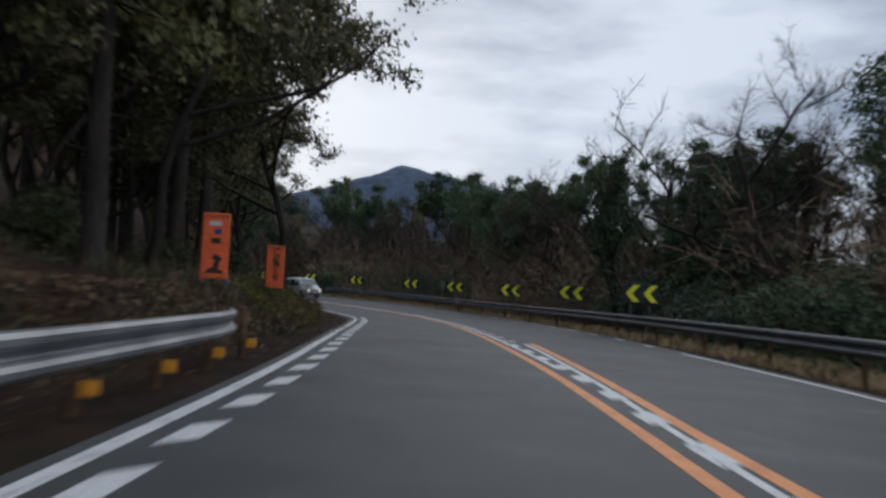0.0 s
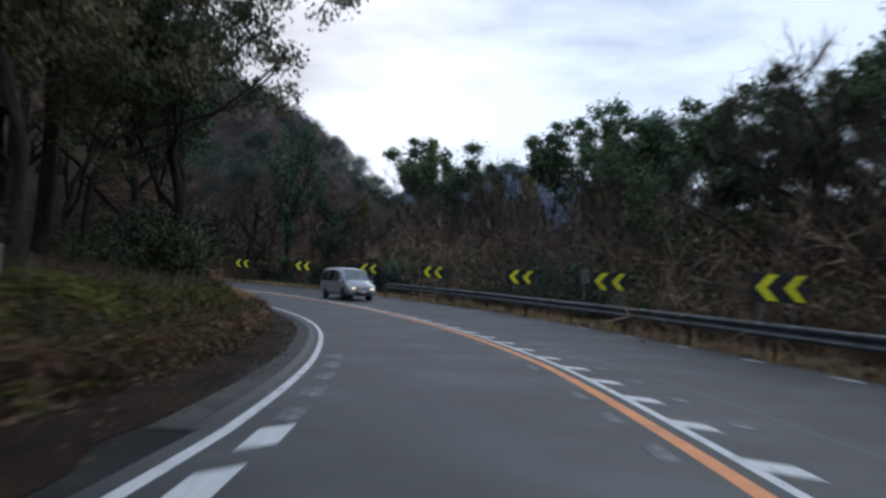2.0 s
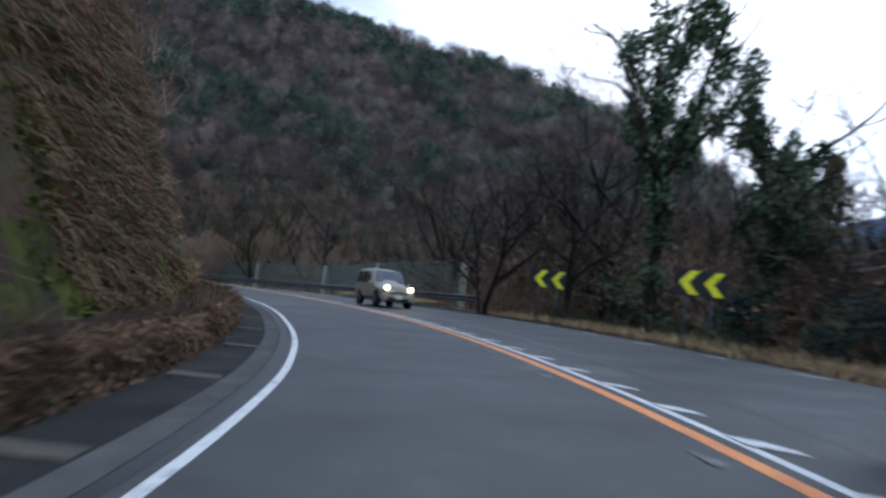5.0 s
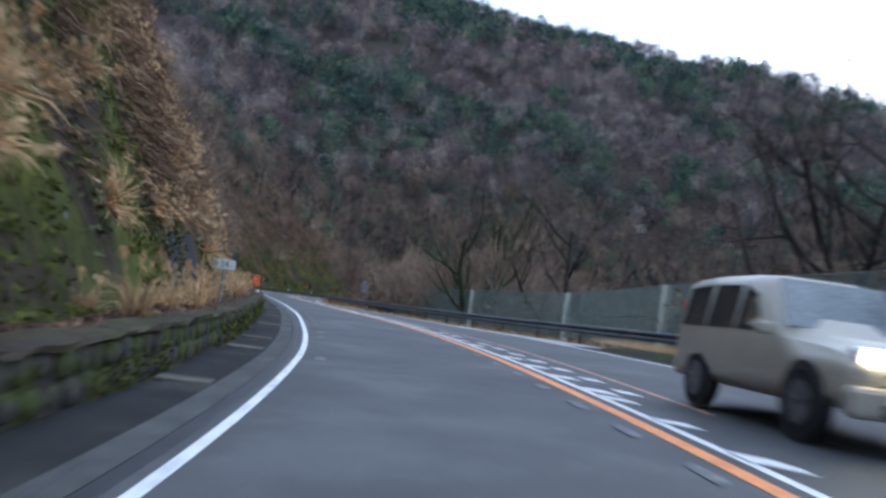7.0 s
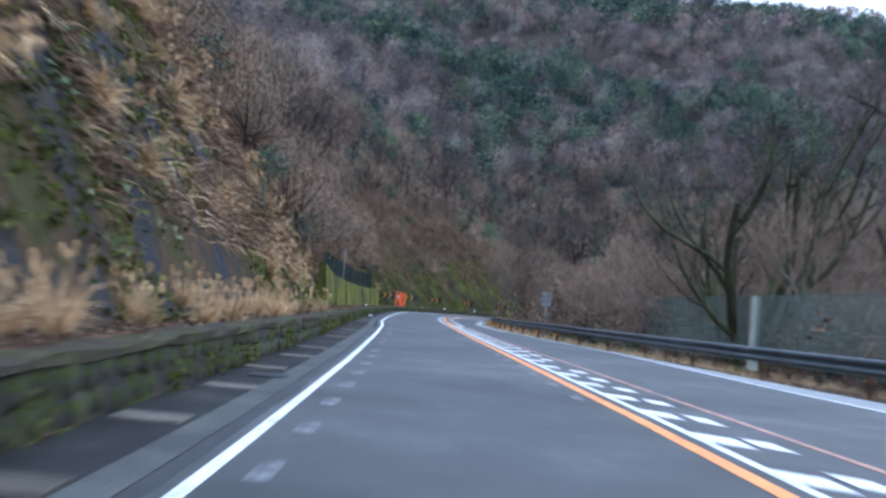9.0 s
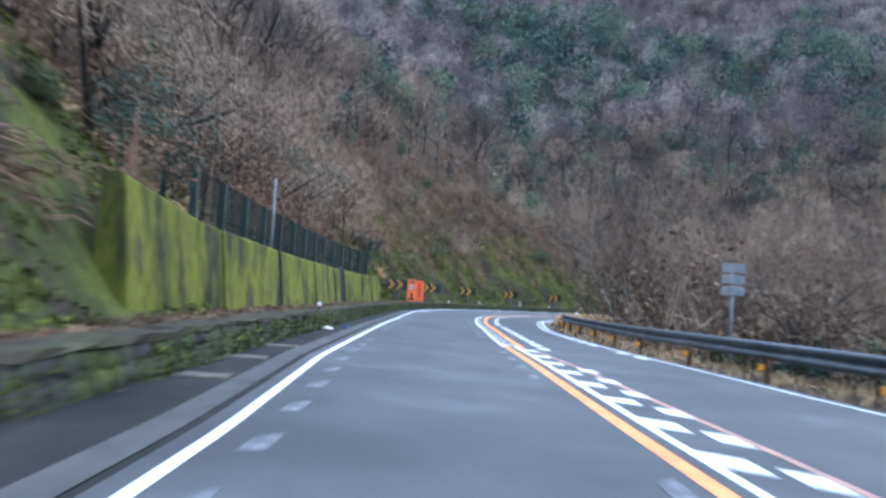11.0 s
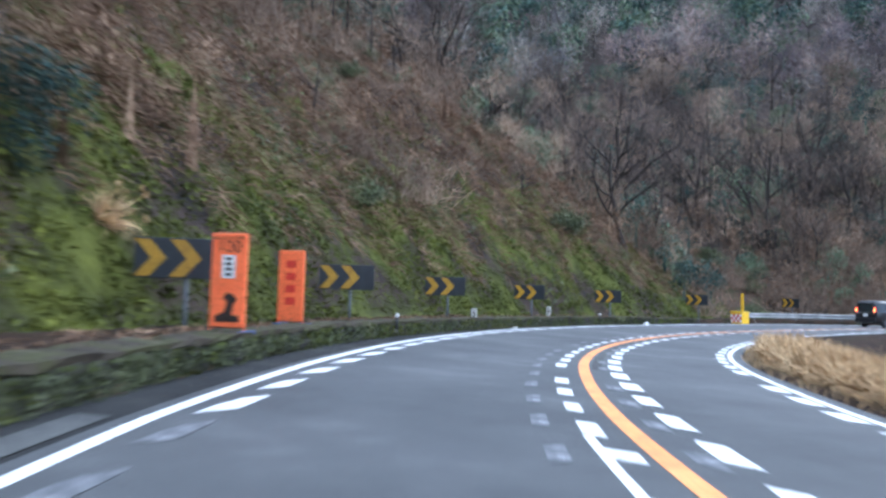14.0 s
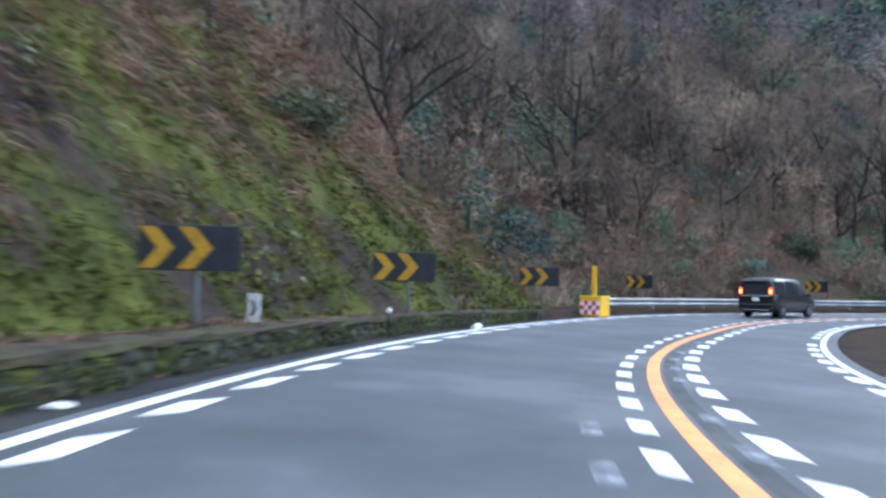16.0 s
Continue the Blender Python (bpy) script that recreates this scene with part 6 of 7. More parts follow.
# the wood on the right
scatter(GREEN, 14, (32, 74), (15, 25), (0.4, 0.62), 110, forms=(3, 2))
scatter(GREEN, 12, (40, 112), (20, 38), (0.5, 0.75), 111, forms=(3, 2))
scatter(BARE, 34, (24, 118), (12, 36), (0.75, 1.1), 112, keep=lambda s, o: o > 17 or not 58 < s < 84)
scatter(BUSH, 34, (14, 74), (12.6, 16), (1.2, 2.2), 113)
scatter(BUSH, 14, (74, 122), (12.2, 16), (0.6, 1.2), 116)
scatter(BUSH, 20, (10, 112), (10.8, 12), (0.45, 0.7), 117)
scatter(THICKET, 60, (0, 125), (11.6, 18), (0.8, 1.6), 114)
scatter(CEDAR, 6, (40, 110), (20, 40), (0.7, 1.0), 115)
# across the valley, beyond the fence
behind_fence = lambda s, o: o > max(float(GUARD(s)) + 3, float(FENCE(s)) + 1.2 if s < 176 else 0)
scatter(BARE, 34, (112, 168), (9, 42), (0.75, 1.2), 121, keep=behind_fence)
scatter(PALE, 26, (160, 215), (14, 42), (0.8, 1.25), 126, keep=behind_fence)
scatter(THICKET, 70, (118, 205), (9, 26), (0.9, 1.8), 122, keep=behind_fence)
scatter(BUSH, 16, (118, 203), (10, 30), (0.7, 1.5), 123, keep=behind_fence)
scatter(GREEN, 6, (120, 200), (20, 45), (0.6, 0.9), 124, forms=(3,))
# on the slope to the left
high = lambda s, o: -o > float(FOOT(s)) + float(STEEP_H(s)) / float(STEEP(s)) * 0.8
scatter(BARE, 44, (84, 300), (-38, -9), (0.5, 0.85), 131, keep=high)
scatter(GREEN, 40, (84, 330), (-40, -9), (0.25, 0.55), 132, keep=high, forms=(3,))
scatter(THICKET, 100, (100, 330), (-26, -5.2), (0.7, 1.6), 133, keep=lambda s, o: -o > float(FOOT(s)) + 2.5)
scatter(BUSH, 60, (100, 330), (-24, -5.2), (0.5, 1.2), 134, keep=lambda s, o: -o > float(FOOT(s)) + 2.2)
scatter(BUSH, 8, (76, 98), (-14, -8), (0.6, 1.1), 138)
scatter(BARE, 24, (165, 300), (-28, -10), (0.75, 1.15), 139, keep=high)
scatter(BARE, 30, (255, 360), (-40, -8), (0.7, 1.1), 135)
scatter(BUSH, 24, (254, 340), (-24, -5.5), (0.8, 1.8), 136)
scatter(THICKET, 40, (254, 340), (-24, -5.5), (0.8, 1.6), 137)
# pampas on the ledge, hanging from the rock, and inside the bend
scatter(PAMPAS, 48, (106, 156), (-4.6, -3.5), (0.55, 0.9), 141)
scatter(PAMPAS, 12, (64, 73), (-4.9, -3.6), (0.5, 0.8), 142)
scatter(PAMPAS, 90, (104, 166), (-9.5, -5), (0.75, 1.5), 143, (0.55, 0.8), None, 62)
scatter(PAMPAS, 30, (166, 214), (-12, -6.6), (0.6, 1.1), 145, (0.55, 0.8), None, 58)
scatter(PAMPAS, 26, (207, 222), (6.4, 10.0), (0.5, 0.9), 144)


# Twig and leaf colours of the far slope, with bluish haze mixed in.
M_TWIG_FAR = surface("hazy_far_twigs", [(0.4, (0.088, 0.072, 0.08)), (0.47, (0.155, 0.118, 0.122)), (0.54, (0.21, 0.16, 0.15)), (0.6, (0.33, 0.24, 0.205))], 0.13, 2.0, 0.95, 0.0, island=0.16, detail=1.0)
M_TWIG_GREY = surface("hazy_far_grey_twigs", [(0.4, (0.105, 0.098, 0.1)), (0.5, (0.2, 0.182, 0.172)), (0.6, (0.33, 0.285, 0.24))], 0.13, 2.0, 0.95, 0.0, island=0.16, detail=1.0)
M_LEAF_FAR = surface("distant_leaves", [(0.4, (0.028, 0.052, 0.046)), (0.5, (0.062, 0.1, 0.078)), (0.6, (0.12, 0.155, 0.092))], 0.13, 2.0, 0.8, 0.0, island=0.22, detail=1.0)


def slope_points(rng, count, lo, hi, s_lo, s_hi, want, box, scale=55.0):
    """Places on the hillside, thinned by a patchy noise."""
    xy = np.stack([rng.uniform(box[0], box[1], count * 9), rng.uniform(box[2], box[3], count * 9)], 1)
    s, o = nearest(xy)
    patch = fractal(xy[:, 0], xy[:, 1], scale, 3, 2.0)
    ok = (s > s_lo) & (s < s_hi) & (-o > lo) & (-o < hi) & want(patch)
    xy, s, o = xy[ok][:count], s[ok][:count], o[ok][:count]
    z = ground_height(s, o, xy[:, 0], xy[:, 1])
    return np.stack([xy[:, 0], xy[:, 1], z], 1)


def woods(name, label, p, rng, limbs, twigs, w1, w2, h_range, material, reach):
    soup = Soup()
    n = len(p)
    h = rng.uniform(*h_range, n)
    zero = 0 * h
    splinters(soup, p, p + np.stack([rng.normal(size=n) * 0.4, rng.normal(size=n) * 0.4, h * 0.85], 1), np.full(n, w1 * 1.8), rng)
    base = np.repeat(p + np.stack([zero, zero, h * 0.22], 1), limbs, 0)
    base[:, 2] += rng.random(n * limbs) * np.repeat(h, limbs) * 0.3
    d = unit(rng.normal(size=(n * limbs, 3)) * [0.8, 0.8, 0.4] + np.array([0, 0, 0.7])) * np.repeat(h, limbs)[:, None] * rng.uniform(0.35, 0.7, (n * limbs, 1))
    splinters(soup, base, base + d, np.full(n * limbs, w1), rng)
    tagged(put(name, soup.mesh(name, M_BARK_DARK)), label.replace("leafless", "dark leafless limbs of"), "woods", kind="stuff")
    soup = Soup()
    b2 = np.repeat(base, twigs, 0) + np.repeat(d, twigs, 0) * rng.uniform(0.35, 1.0, (n * limbs * twigs, 1))
    d2 = unit(np.repeat(d, twigs, 0) + rng.normal(size=b2.shape) * np.repeat(np.linalg.norm(d, axis=1), twigs)[:, None] * 0.6)
    splinters(soup, b2, b2 + d2 * reach * rng.uniform(0.6, 1.3, (len(b2), 1)), np.full(len(b2), w2), rng)
    tagged(put(name, soup.mesh(name, material)), label, "woods", kind="stuff")


def shells(rng, p, h, lobes, per, spread, low):
    """Points on the rounded lobes of many crowns, with the way outward there."""
    n = len(p)
    r = h * spread
    top = unit(rng.normal(size=(n * lobes, 3)) + np.array([0, 0, 0.35]))
    c = np.repeat(p + np.stack([0 * h, 0 * h, h * low], 1), lobes, 0) + top * np.repeat(r, lobes)[:, None] * [0.62, 0.62, 0.75]
    lr = np.repeat(r, lobes) * rng.uniform(0.36, 0.6, n * lobes)
    c, lr = np.repeat(c, per, 0), np.repeat(lr, per)
    out = unit(rng.normal(size=c.shape) + np.array([0, 0, 0.3]))
    return c, lr[:, None], out


def leafy_domes(name, label, p, rng, lobes, per, leaf, h_range, material, low=0.6):
    """Evergreen crowns: leaf sprays lying along rounded lobes."""
    soup = Soup()
    h = rng.uniform(*h_range, len(p))
    splinters(soup, p, p + np.stack([0 * h, 0 * h, h * 0.6], 1), np.full(len(p), 0.16), rng)
    c, lr, out = shells(rng, p, h, lobes, per, 0.4, low)
    q = c + out * lr * rng.uniform(0.7, 1.05, lr.shape)
    a = unit(np.cross(out, rng.normal(size=out.shape)) + rng.normal(size=out.shape) * 0.35)
    b = unit(np.cross(out, a) + rng.normal(size=out.shape) * 0.35)
    sz = leaf * rng.uniform(0.6, 1.4, lr.shape)
    v = np.stack([q - a * sz, q + a * sz * 0.7 + b * sz * 0.7, q + a * sz * 0.7 - b * sz * 0.7], 1)
    soup.v.append(v.reshape(-1, 3))
    soup.f += [tuple(r) for r in (np.arange(len(v) * 3).reshape(-1, 3) + soup.n).tolist()]
    soup.n += len(v) * 3
    tagged(put(name, soup.mesh(name, material)), label, "woods", kind="stuff")


def twig_domes(name, label, p, rng, lobes, per, length, width, h_range, material, limbs=4):
    """Leafless crowns: a trunk, its limbs, and fine twigs that fill rounded lobes."""
    soup = Soup()
    n = len(p)
    h = rng.uniform(*h_range, n)
    splinters(soup, p, p + np.stack([rng.normal(size=n) * 0.4, rng.normal(size=n) * 0.4, h * 0.8], 1), h * 0.016, rng)
    base = np.repeat(p + np.stack([0 * h, 0 * h, h * 0.3], 1), limbs, 0)
    d = unit(rng.normal(size=(n * limbs, 3)) * [0.8, 0.8, 0.3] + np.array([0, 0, 0.8])) * np.repeat(h, limbs)[:, None] * rng.uniform(0.4, 0.65, (n * limbs, 1))
    splinters(soup, base, base + d, np.repeat(h, limbs) * 0.008, rng)
    tagged(put(name, soup.mesh(name, M_BARK)), label.replace("leafless", "dark limbs of leafless"), "woods", kind="stuff")
    soup = Soup()
    c, lr, out = shells(rng, p, h, lobes, per, 0.42, 0.58)
    q = c + out * lr * rng.uniform(0.45, 0.95, lr.shape)
    way = unit(out * 0.5 + np.cross(out, rng.normal(size=out.shape)) * 0.7 + np.array([0, 0, 0.35])) * length * rng.uniform(0.5, 1.3, lr.shape)
    side = unit(np.cross(way, out) + rng.normal(size=out.shape) * 0.3) * width
    v = np.stack([q - side, q + side, q + way], 1)
    soup.v.append(v.reshape(-1, 3))
    soup.f += [tuple(r) for r in np.arange(len(v) * 3).reshape(-1, 3).tolist()]
    soup.n = len(v) * 3
    tagged(put(name, soup.mesh(name, material)), label, "woods", kind="stuff")


def crowns(name, label, p, rng, lobes, per, leaf, h_range, material):
    soup = Soup()
    n = len(p)
    h = rng.uniform(*h_range, n)
    zero = 0 * h
    splinters(soup, p, p + np.stack([zero, zero, h * 0.7], 1), np.full(n, 0.14), rng)
    c = np.repeat(p + np.stack([zero, zero, h * 0.6], 1), lobes, 0) + rng.normal(size=(n * lobes, 3)) * np.repeat(h, lobes)[:, None] * [0.17, 0.17, 0.16]
    leaves(soup, rng, c, np.repeat(h, lobes) * 0.17, per, leaf, 0.75)
    tagged(put(name, soup.mesh(name, material)), label, "woods", kind="stuff")


def far_woods():
    """The leafless and evergreen woods of the mountainside."""
    rng = np.random.default_rng(5)
    near = (-260, 60, 60, 330)
    mid = (-380, 160, 60, 460)
    far = (-640, 190, 60, 800)
    woods("bare_woods", "leafless brown woods covering the mountainside", slope_points(rng, 1300, 14.5, 62, 76, 420, lambda q: q < 0.6, near), rng, 9, 6, 0.04, 0.018, (3.5, 8.0), M_BRUSH, 1.4)
    twig_domes("bare_woods", "leafless brown crowns above the bank", slope_points(rng, 330, 17, 64, 76, 420, lambda q: q < 0.3, near, 30.0), rng, 10, 44, 0.9, 0.022, (6.0, 10.0), M_BRUSH, 6)
    twig_domes("bare_woods", "leafless purple-brown crowns on the middle slope", slope_points(rng, 560, 52, 205, 70, 430, lambda q: q < 0.08, mid, 40.0), rng, 10, 44, 1.3, 0.055, (8.0, 14.0), M_TWIG_FAR, 5)
    twig_domes("bare_woods", "leafless grey-brown crowns on the middle slope", slope_points(rng, 420, 52, 205, 70, 430, lambda q: q < 0.25, mid, 22.0), rng, 10, 40, 1.3, 0.055, (7.0, 13.0), M_TWIG_GREY, 5)
    twig_domes("distant_bare_woods", "leafless woods high on the distant slope", slope_points(rng, 1700, 190, 620, 60, 440, lambda q: q < 0.12, far, 60.0), rng, 8, 20, 2.2, 0.16, (10.0, 16.0), M_TWIG_FAR, 3)
    leafy_domes("evergreen_woods", "dark evergreen trees among the lower woods", slope_points(rng, 400, 15, 62, 76, 420, lambda q: q > -0.2, near, 16.0), rng, 11, 50, 0.12, (2.6, 6.5), M_LEAF_FAR)
    leafy_domes("evergreen_woods", "dark evergreen trees on the middle slope", slope_points(rng, 560, 52, 205, 70, 430, lambda q: q > -0.02, mid, 40.0), rng, 12, 50, 0.28, (8.0, 14.0), M_LEAF_FAR)
    leafy_domes("distant_evergreen_woods", "dark evergreen patches high on the slope", slope_points(rng, 1500, 190, 620, 60, 440, lambda q: q > -0.1, far, 60.0), rng, 9, 22, 0.6, (10.0, 16.0), M_LEAF_FAR)


def side_points(rng, count, s_range, reach):
    """Places in the wood on the valley side."""
    s = rng.uniform(*s_range, count)
    o = np.maximum(GUARD(s), np.where((s > 104) & (s < 176), FENCE(s) - 2.5, 0)) + reach[0] + (reach[1] - reach[0]) * rng.random(count) ** 1.3
    x, y = np.interp(s, AS, AX[:, 0]), np.interp(s, AS, AX[:, 1])
    tx, ty = np.interp(s, AS, AT[:, 0]), np.interp(s, AS, AT[:, 1])
    x, y = x + ty * o, y - tx * o
    return np.stack([x, y, ground_height(s, o, x, y)], 1)


def valley_woods():
    """The tangled undergrowth behind the valley guardrail."""
    rng = np.random.default_rng(8)
    woods("bare_undergrowth", "dense brown leafless undergrowth of the roadside wood", side_points(rng, 1300, (12, 118), (4.0, 36)), rng, 9, 7, 0.024, 0.015, (3.5, 9.0), M_BRUSH, 1.2)
    woods("bare_undergrowth", "pale brown leafless undergrowth across the valley", side_points(rng, 900, (116, 204), (4.5, 36)), rng, 9, 7, 0.02, 0.013, (2.5, 7.0), M_BRUSH, 1.2)
    woods("bare_undergrowth", "tall dark leafless undergrowth round the bend", side_points(rng, 380, (58, 114), (6.5, 34)), rng, 9, 7, 0.026, 0.016, (5.0, 10.0), M_BRUSH, 1.3)
    crowns("evergreen_undergrowth", "tall dark evergreen undergrowth round the bend", side_points(rng, 90, (60, 106), (9, 34)), rng, 12, 40, 0.13, (4.0, 8.0), M_LEAF)
    crowns("evergreen_undergrowth", "grey-green evergreen shrubs across the valley", side_points(rng, 70, (150, 215), (4.0, 30)), rng, 12, 36, 0.09, (1.5, 4.0), M_LEAF_FAR)
    crowns("evergreen_undergrowth", "dark evergreen undergrowth of the roadside wood", side_points(rng, 420, (12, 112), (4.2, 28)), rng, 12, 36, 0.11, (2.2, 5.5), M_LEAF)


far_woods()
valley_woods()


# ---- what grows on the rock, the banks and the verges ----
def strip_points(rng, count, s_range, d_range, side, want=None, scale=3.0, seed=9.0):
    """Places on the bank: distance beyond the wall (left) or the guardrail (right)."""
    s, d = rng.uniform(*s_range, count), rng.uniform(*d_range, count)
    o = WALL(s) - d if side < 0 else GUARD(s) + d
    x, y = np.interp(s, AS, AX[:, 0]), np.interp(s, AS, AX[:, 1])
    tx, ty = np.interp(s, AS, AT[:, 0]), np.interp(s, AS, AT[:, 1])
    x, y = x + ty * o, y - tx * o
    if want is not None:
        keep = want(fractal(x, y, scale, 3, seed), s, d)
        s, o, x, y = s[keep], o[keep], x[keep], y[keep]
    z = ground_height(s, o, x, y)
    ax_, ay_ = np.interp(s, AS, AT[:, 1]), -np.interp(s, AS, AT[:, 0])
    return np.stack([x, y, z], 1), np.stack([ax_, ay_, 0 * ax_], 1)


def blades(name, label, rng, p, out, length, width, droop, material, lean=0.5):
    soup = Soup()
    n = len(p)
    ln = length * rng.uniform(0.5, 1.3, (n, 1))
    d = unit(out * lean + rng.normal(size=p.shape) * 0.45 + np.array([0, 0, droop]))
    spikes(soup, p - np.array([0, 0, 0.03]), p + d * ln, np.full(n, width), rng, 0.16)
    tagged(put(name, soup.mesh(name, material)), label, "plants", kind="stuff")


def leaf_cover(name, label, rng, p, radius, per, leaf, material, flat=0.5):
    soup = Soup()
    leaves(soup, rng, p, radius, per, leaf, flat)
    tagged(put(name, soup.mesh(name, material)), label, "plants", kind="stuff")


rng = np.random.default_rng(78)
p, out = strip_points(rng, 330, (158, 320), (4.2, 20), -1, lambda q, s, d: (q > -0.25) & (d > FOOT(s) + WALL(s) + 2.0 + 3.0 * ((s > 204) & (s < 256))), 7.0, 3.0)
twig_domes("bank_brushwood", "leafless brown shrubs crowding the bank", p, rng, 7, 34, 0.6, 0.012, (1.8, 4.2), M_BRUSH, 5)
p, out = strip_points(rng, 230, (158, 320), (4.0, 19), -1, lambda q, s, d: (q > -0.1) & (d > FOOT(s) + WALL(s) + 1.8 + 3.0 * ((s > 204) & (s < 256))), 7.0, 8.0)
leafy_domes("bank_shrubs", "faded brown-leaved shrubs hanging over the bank", p, rng, 8, 46, 0.06, (1.2, 3.0), M_BROWNLEAF, 0.45)
p, out = strip_points(rng, 110, (158, 320), (4.2, 20), -1, lambda q, s, d: (q > 0.0) & (d > FOOT(s) + WALL(s) + 2.0 + 2.5 * ((s > 204) & (s < 256))), 6.0, 12.0)
leafy_domes("bank_shrubs", "grey-green evergreen shrubs on the bank", p, rng, 8, 46, 0.07, (1.4, 3.6), M_LEAF_FAR, 0.5)
p, out = strip_points(rng, 130, (254, 350), (2.6, 34), -1, None)
leafy_domes("bank_shrubs", "grey-green evergreen shrubs on the slope past the barrier", p, rng, 8, 60, 0.085, (1.8, 5.2), M_LEAF_FAR, 0.5)
p, out = strip_points(rng, 70, (256, 350), (3.0, 30), -1, None)
leafy_domes("bank_shrubs", "reddish-brown withered shrubs on the slope past the barrier", p, rng, 8, 60, 0.07, (2.0, 4.6), M_BROWNLEAF, 0.5)
p, out = strip_points(rng, 150, (160, 214), (3.4, 15), -1, lambda q, s, d: d > FOOT(s) + WALL(s) + 0.9, 7.0, 3.0)
twig_domes("bank_brushwood", "tall leafless brown brushwood above the mossy wall", p, rng, 9, 48, 0.75, 0.014, (3.5, 6.5), M_BRUSH, 6)
p, out = strip_points(rng, 85, (160, 216), (3.2, 13), -1, lambda q, s, d: d > FOOT(s) + WALL(s) + 0.6, 7.0, 8.0)
leafy_domes("bank_shrubs", "faded brown shrubs hanging over the mossy wall", p, rng, 9, 170, 0.045, (2.4, 4.6), M_BROWNLEAF, 0.42)
p, out = strip_points(rng, 55, (160, 216), (3.4, 15), -1, lambda q, s, d: d > FOOT(s) + WALL(s) + 0.9, 6.0, 12.0)
leafy_domes("bank_shrubs", "dark green shrubs above the mossy wall", p, rng, 9, 190, 0.045, (2.2, 4.8), M_LEAF_FAR, 0.5)
p, out = strip_points(rng, 150, (24, 96), (2.6, 6.5), 1, lambda q, s, d: q > -0.25, 6.0, 31.0)
leafy_domes("roadside_shrubs", "dark grey-green shrubs behind the valley guardrail", p, rng, 9, 90, 0.06, (1.6, 3.6), M_LEAF_FAR, 0.5)

rng = np.random.default_rng(77)
# the rock face: hanging dry grass, moss and creepers
p, out = strip_points(rng, 70000, (74, 262), (1.2, 13), -1, lambda q, s, d: (q > -0.2) & (d > FOOT(s) + WALL(s) + 0.9 + 1.4 * (s > 204)))
blades("hanging_grass", "dry reddish-brown grass hanging over the rock", rng, p, out, 0.8, 0.016, -0.45, M_BROWNLEAF, 0.9)
p, out = strip_points(rng, 30000, (66, 100), (1.2, 7.0), -1, lambda q, s, d: (q > -0.3) & (d > FOOT(s) + WALL(s) - 0.1))
blades("hanging_vines", "brown dead grass and vines hanging down the bank", rng, p, out, 1.1, 0.016, -0.75, M_BROWNLEAF, 0.6)
p, out = strip_points(rng, 9000, (66, 104), (1.2, 8.0), -1, lambda q, s, d: (q < 0.0) & (d > FOOT(s) + WALL(s) + 0.5), 3.0, 3.0)
blades("hanging_leaves", "dull olive leaves drooping down the bank", rng, p, out, 0.7, 0.03, -0.7, M_BUSHLEAF, 0.6)
p, out = strip_points(rng, 40000, (98, 168), (1.4, 7.5), -1, lambda q, s, d: (q > -0.08) & (d > FOOT(s) + WALL(s) + 0.9))
blades("hanging_grass", "dry brown grass hanging over the dark rock", rng, p, out, 0.9, 0.018, -0.6, M_BROWNLEAF, 0.7)
p, out = strip_points(rng, 46000, (204, 256), (2.9, 12.0), -1, lambda q, s, d: (q > -0.15) & ((d > 4.6) | (q > 0.1)), 2.2, 5.5)
blades("hanging_grass", "reddish-brown grass hanging in strands over the mossy rock", rng, p, out, 0.85, 0.016, -0.8, M_BROWNLEAF, 0.7)
p, out = strip_points(rng, 30000, (203, 258), (1.5, 6.0), -1, lambda q, s, d: (q > -0.3) & (d > FOOT(s) + WALL(s) - 0.2), 2.0, 15.0)
blades("hanging_moss", "yellow-green moss and fern strands draping the rock", rng, p, out, 0.34, 0.016, -0.7, M_MOSSLEAF, 0.6)
p, out = strip_points(rng, 34000, (150, 270), (5.0, 24.0), -1, lambda q, s, d: q > -0.1, 5.0, 2.0)
blades("hillside_grass", "faded tan-brown grass and bracken on the upper bank", rng, p, out, 0.95, 0.018, 0.1, M_BROWNLEAF, 0.8)
p, out = strip_points(rng, 20000, (98, 200), (1.4, 11), -1, lambda q, s, d: (q > 0.22) & (d > FOOT(s) + WALL(s) + 0.8), 2.4, 4.0)
blades("hanging_straw", "straw-coloured grass hanging over the rock", rng, p, out, 0.75, 0.014, -0.4, M_DRY, 0.9)
p, out = strip_points(rng, 44000, (84, 262), (0.6, 9), -1, lambda q, s, d: (q < 0.1) & (d > FOOT(s) + WALL(s) - 0.3) & ((d < FOOT(s) + WALL(s) + 2.2 + 2.2 * (s > 204) + 2.5 * (s < 122)) | (q < -0.22)) & ((s < 124) | (s > 150) | (q < -0.2)), 4.0, 6.0)
leaf_cover("moss_cover", "bright yellow-green moss and ferns on the rock", rng, p, 0.26, 8, 0.075, M_MOSSLEAF, 0.6)
p, out = strip_points(rng, 7000, (76, 262), (1.5, 12), -1, lambda q, s, d: (q > 0.12) & (d > FOOT(s) + WALL(s) + 0.4), 5.0, 1.5)
leaf_cover("creeper_cover", "dark green creepers on the rock", rng, p, 0.45, 14, 0.09, M_BUSHLEAF, 0.7)
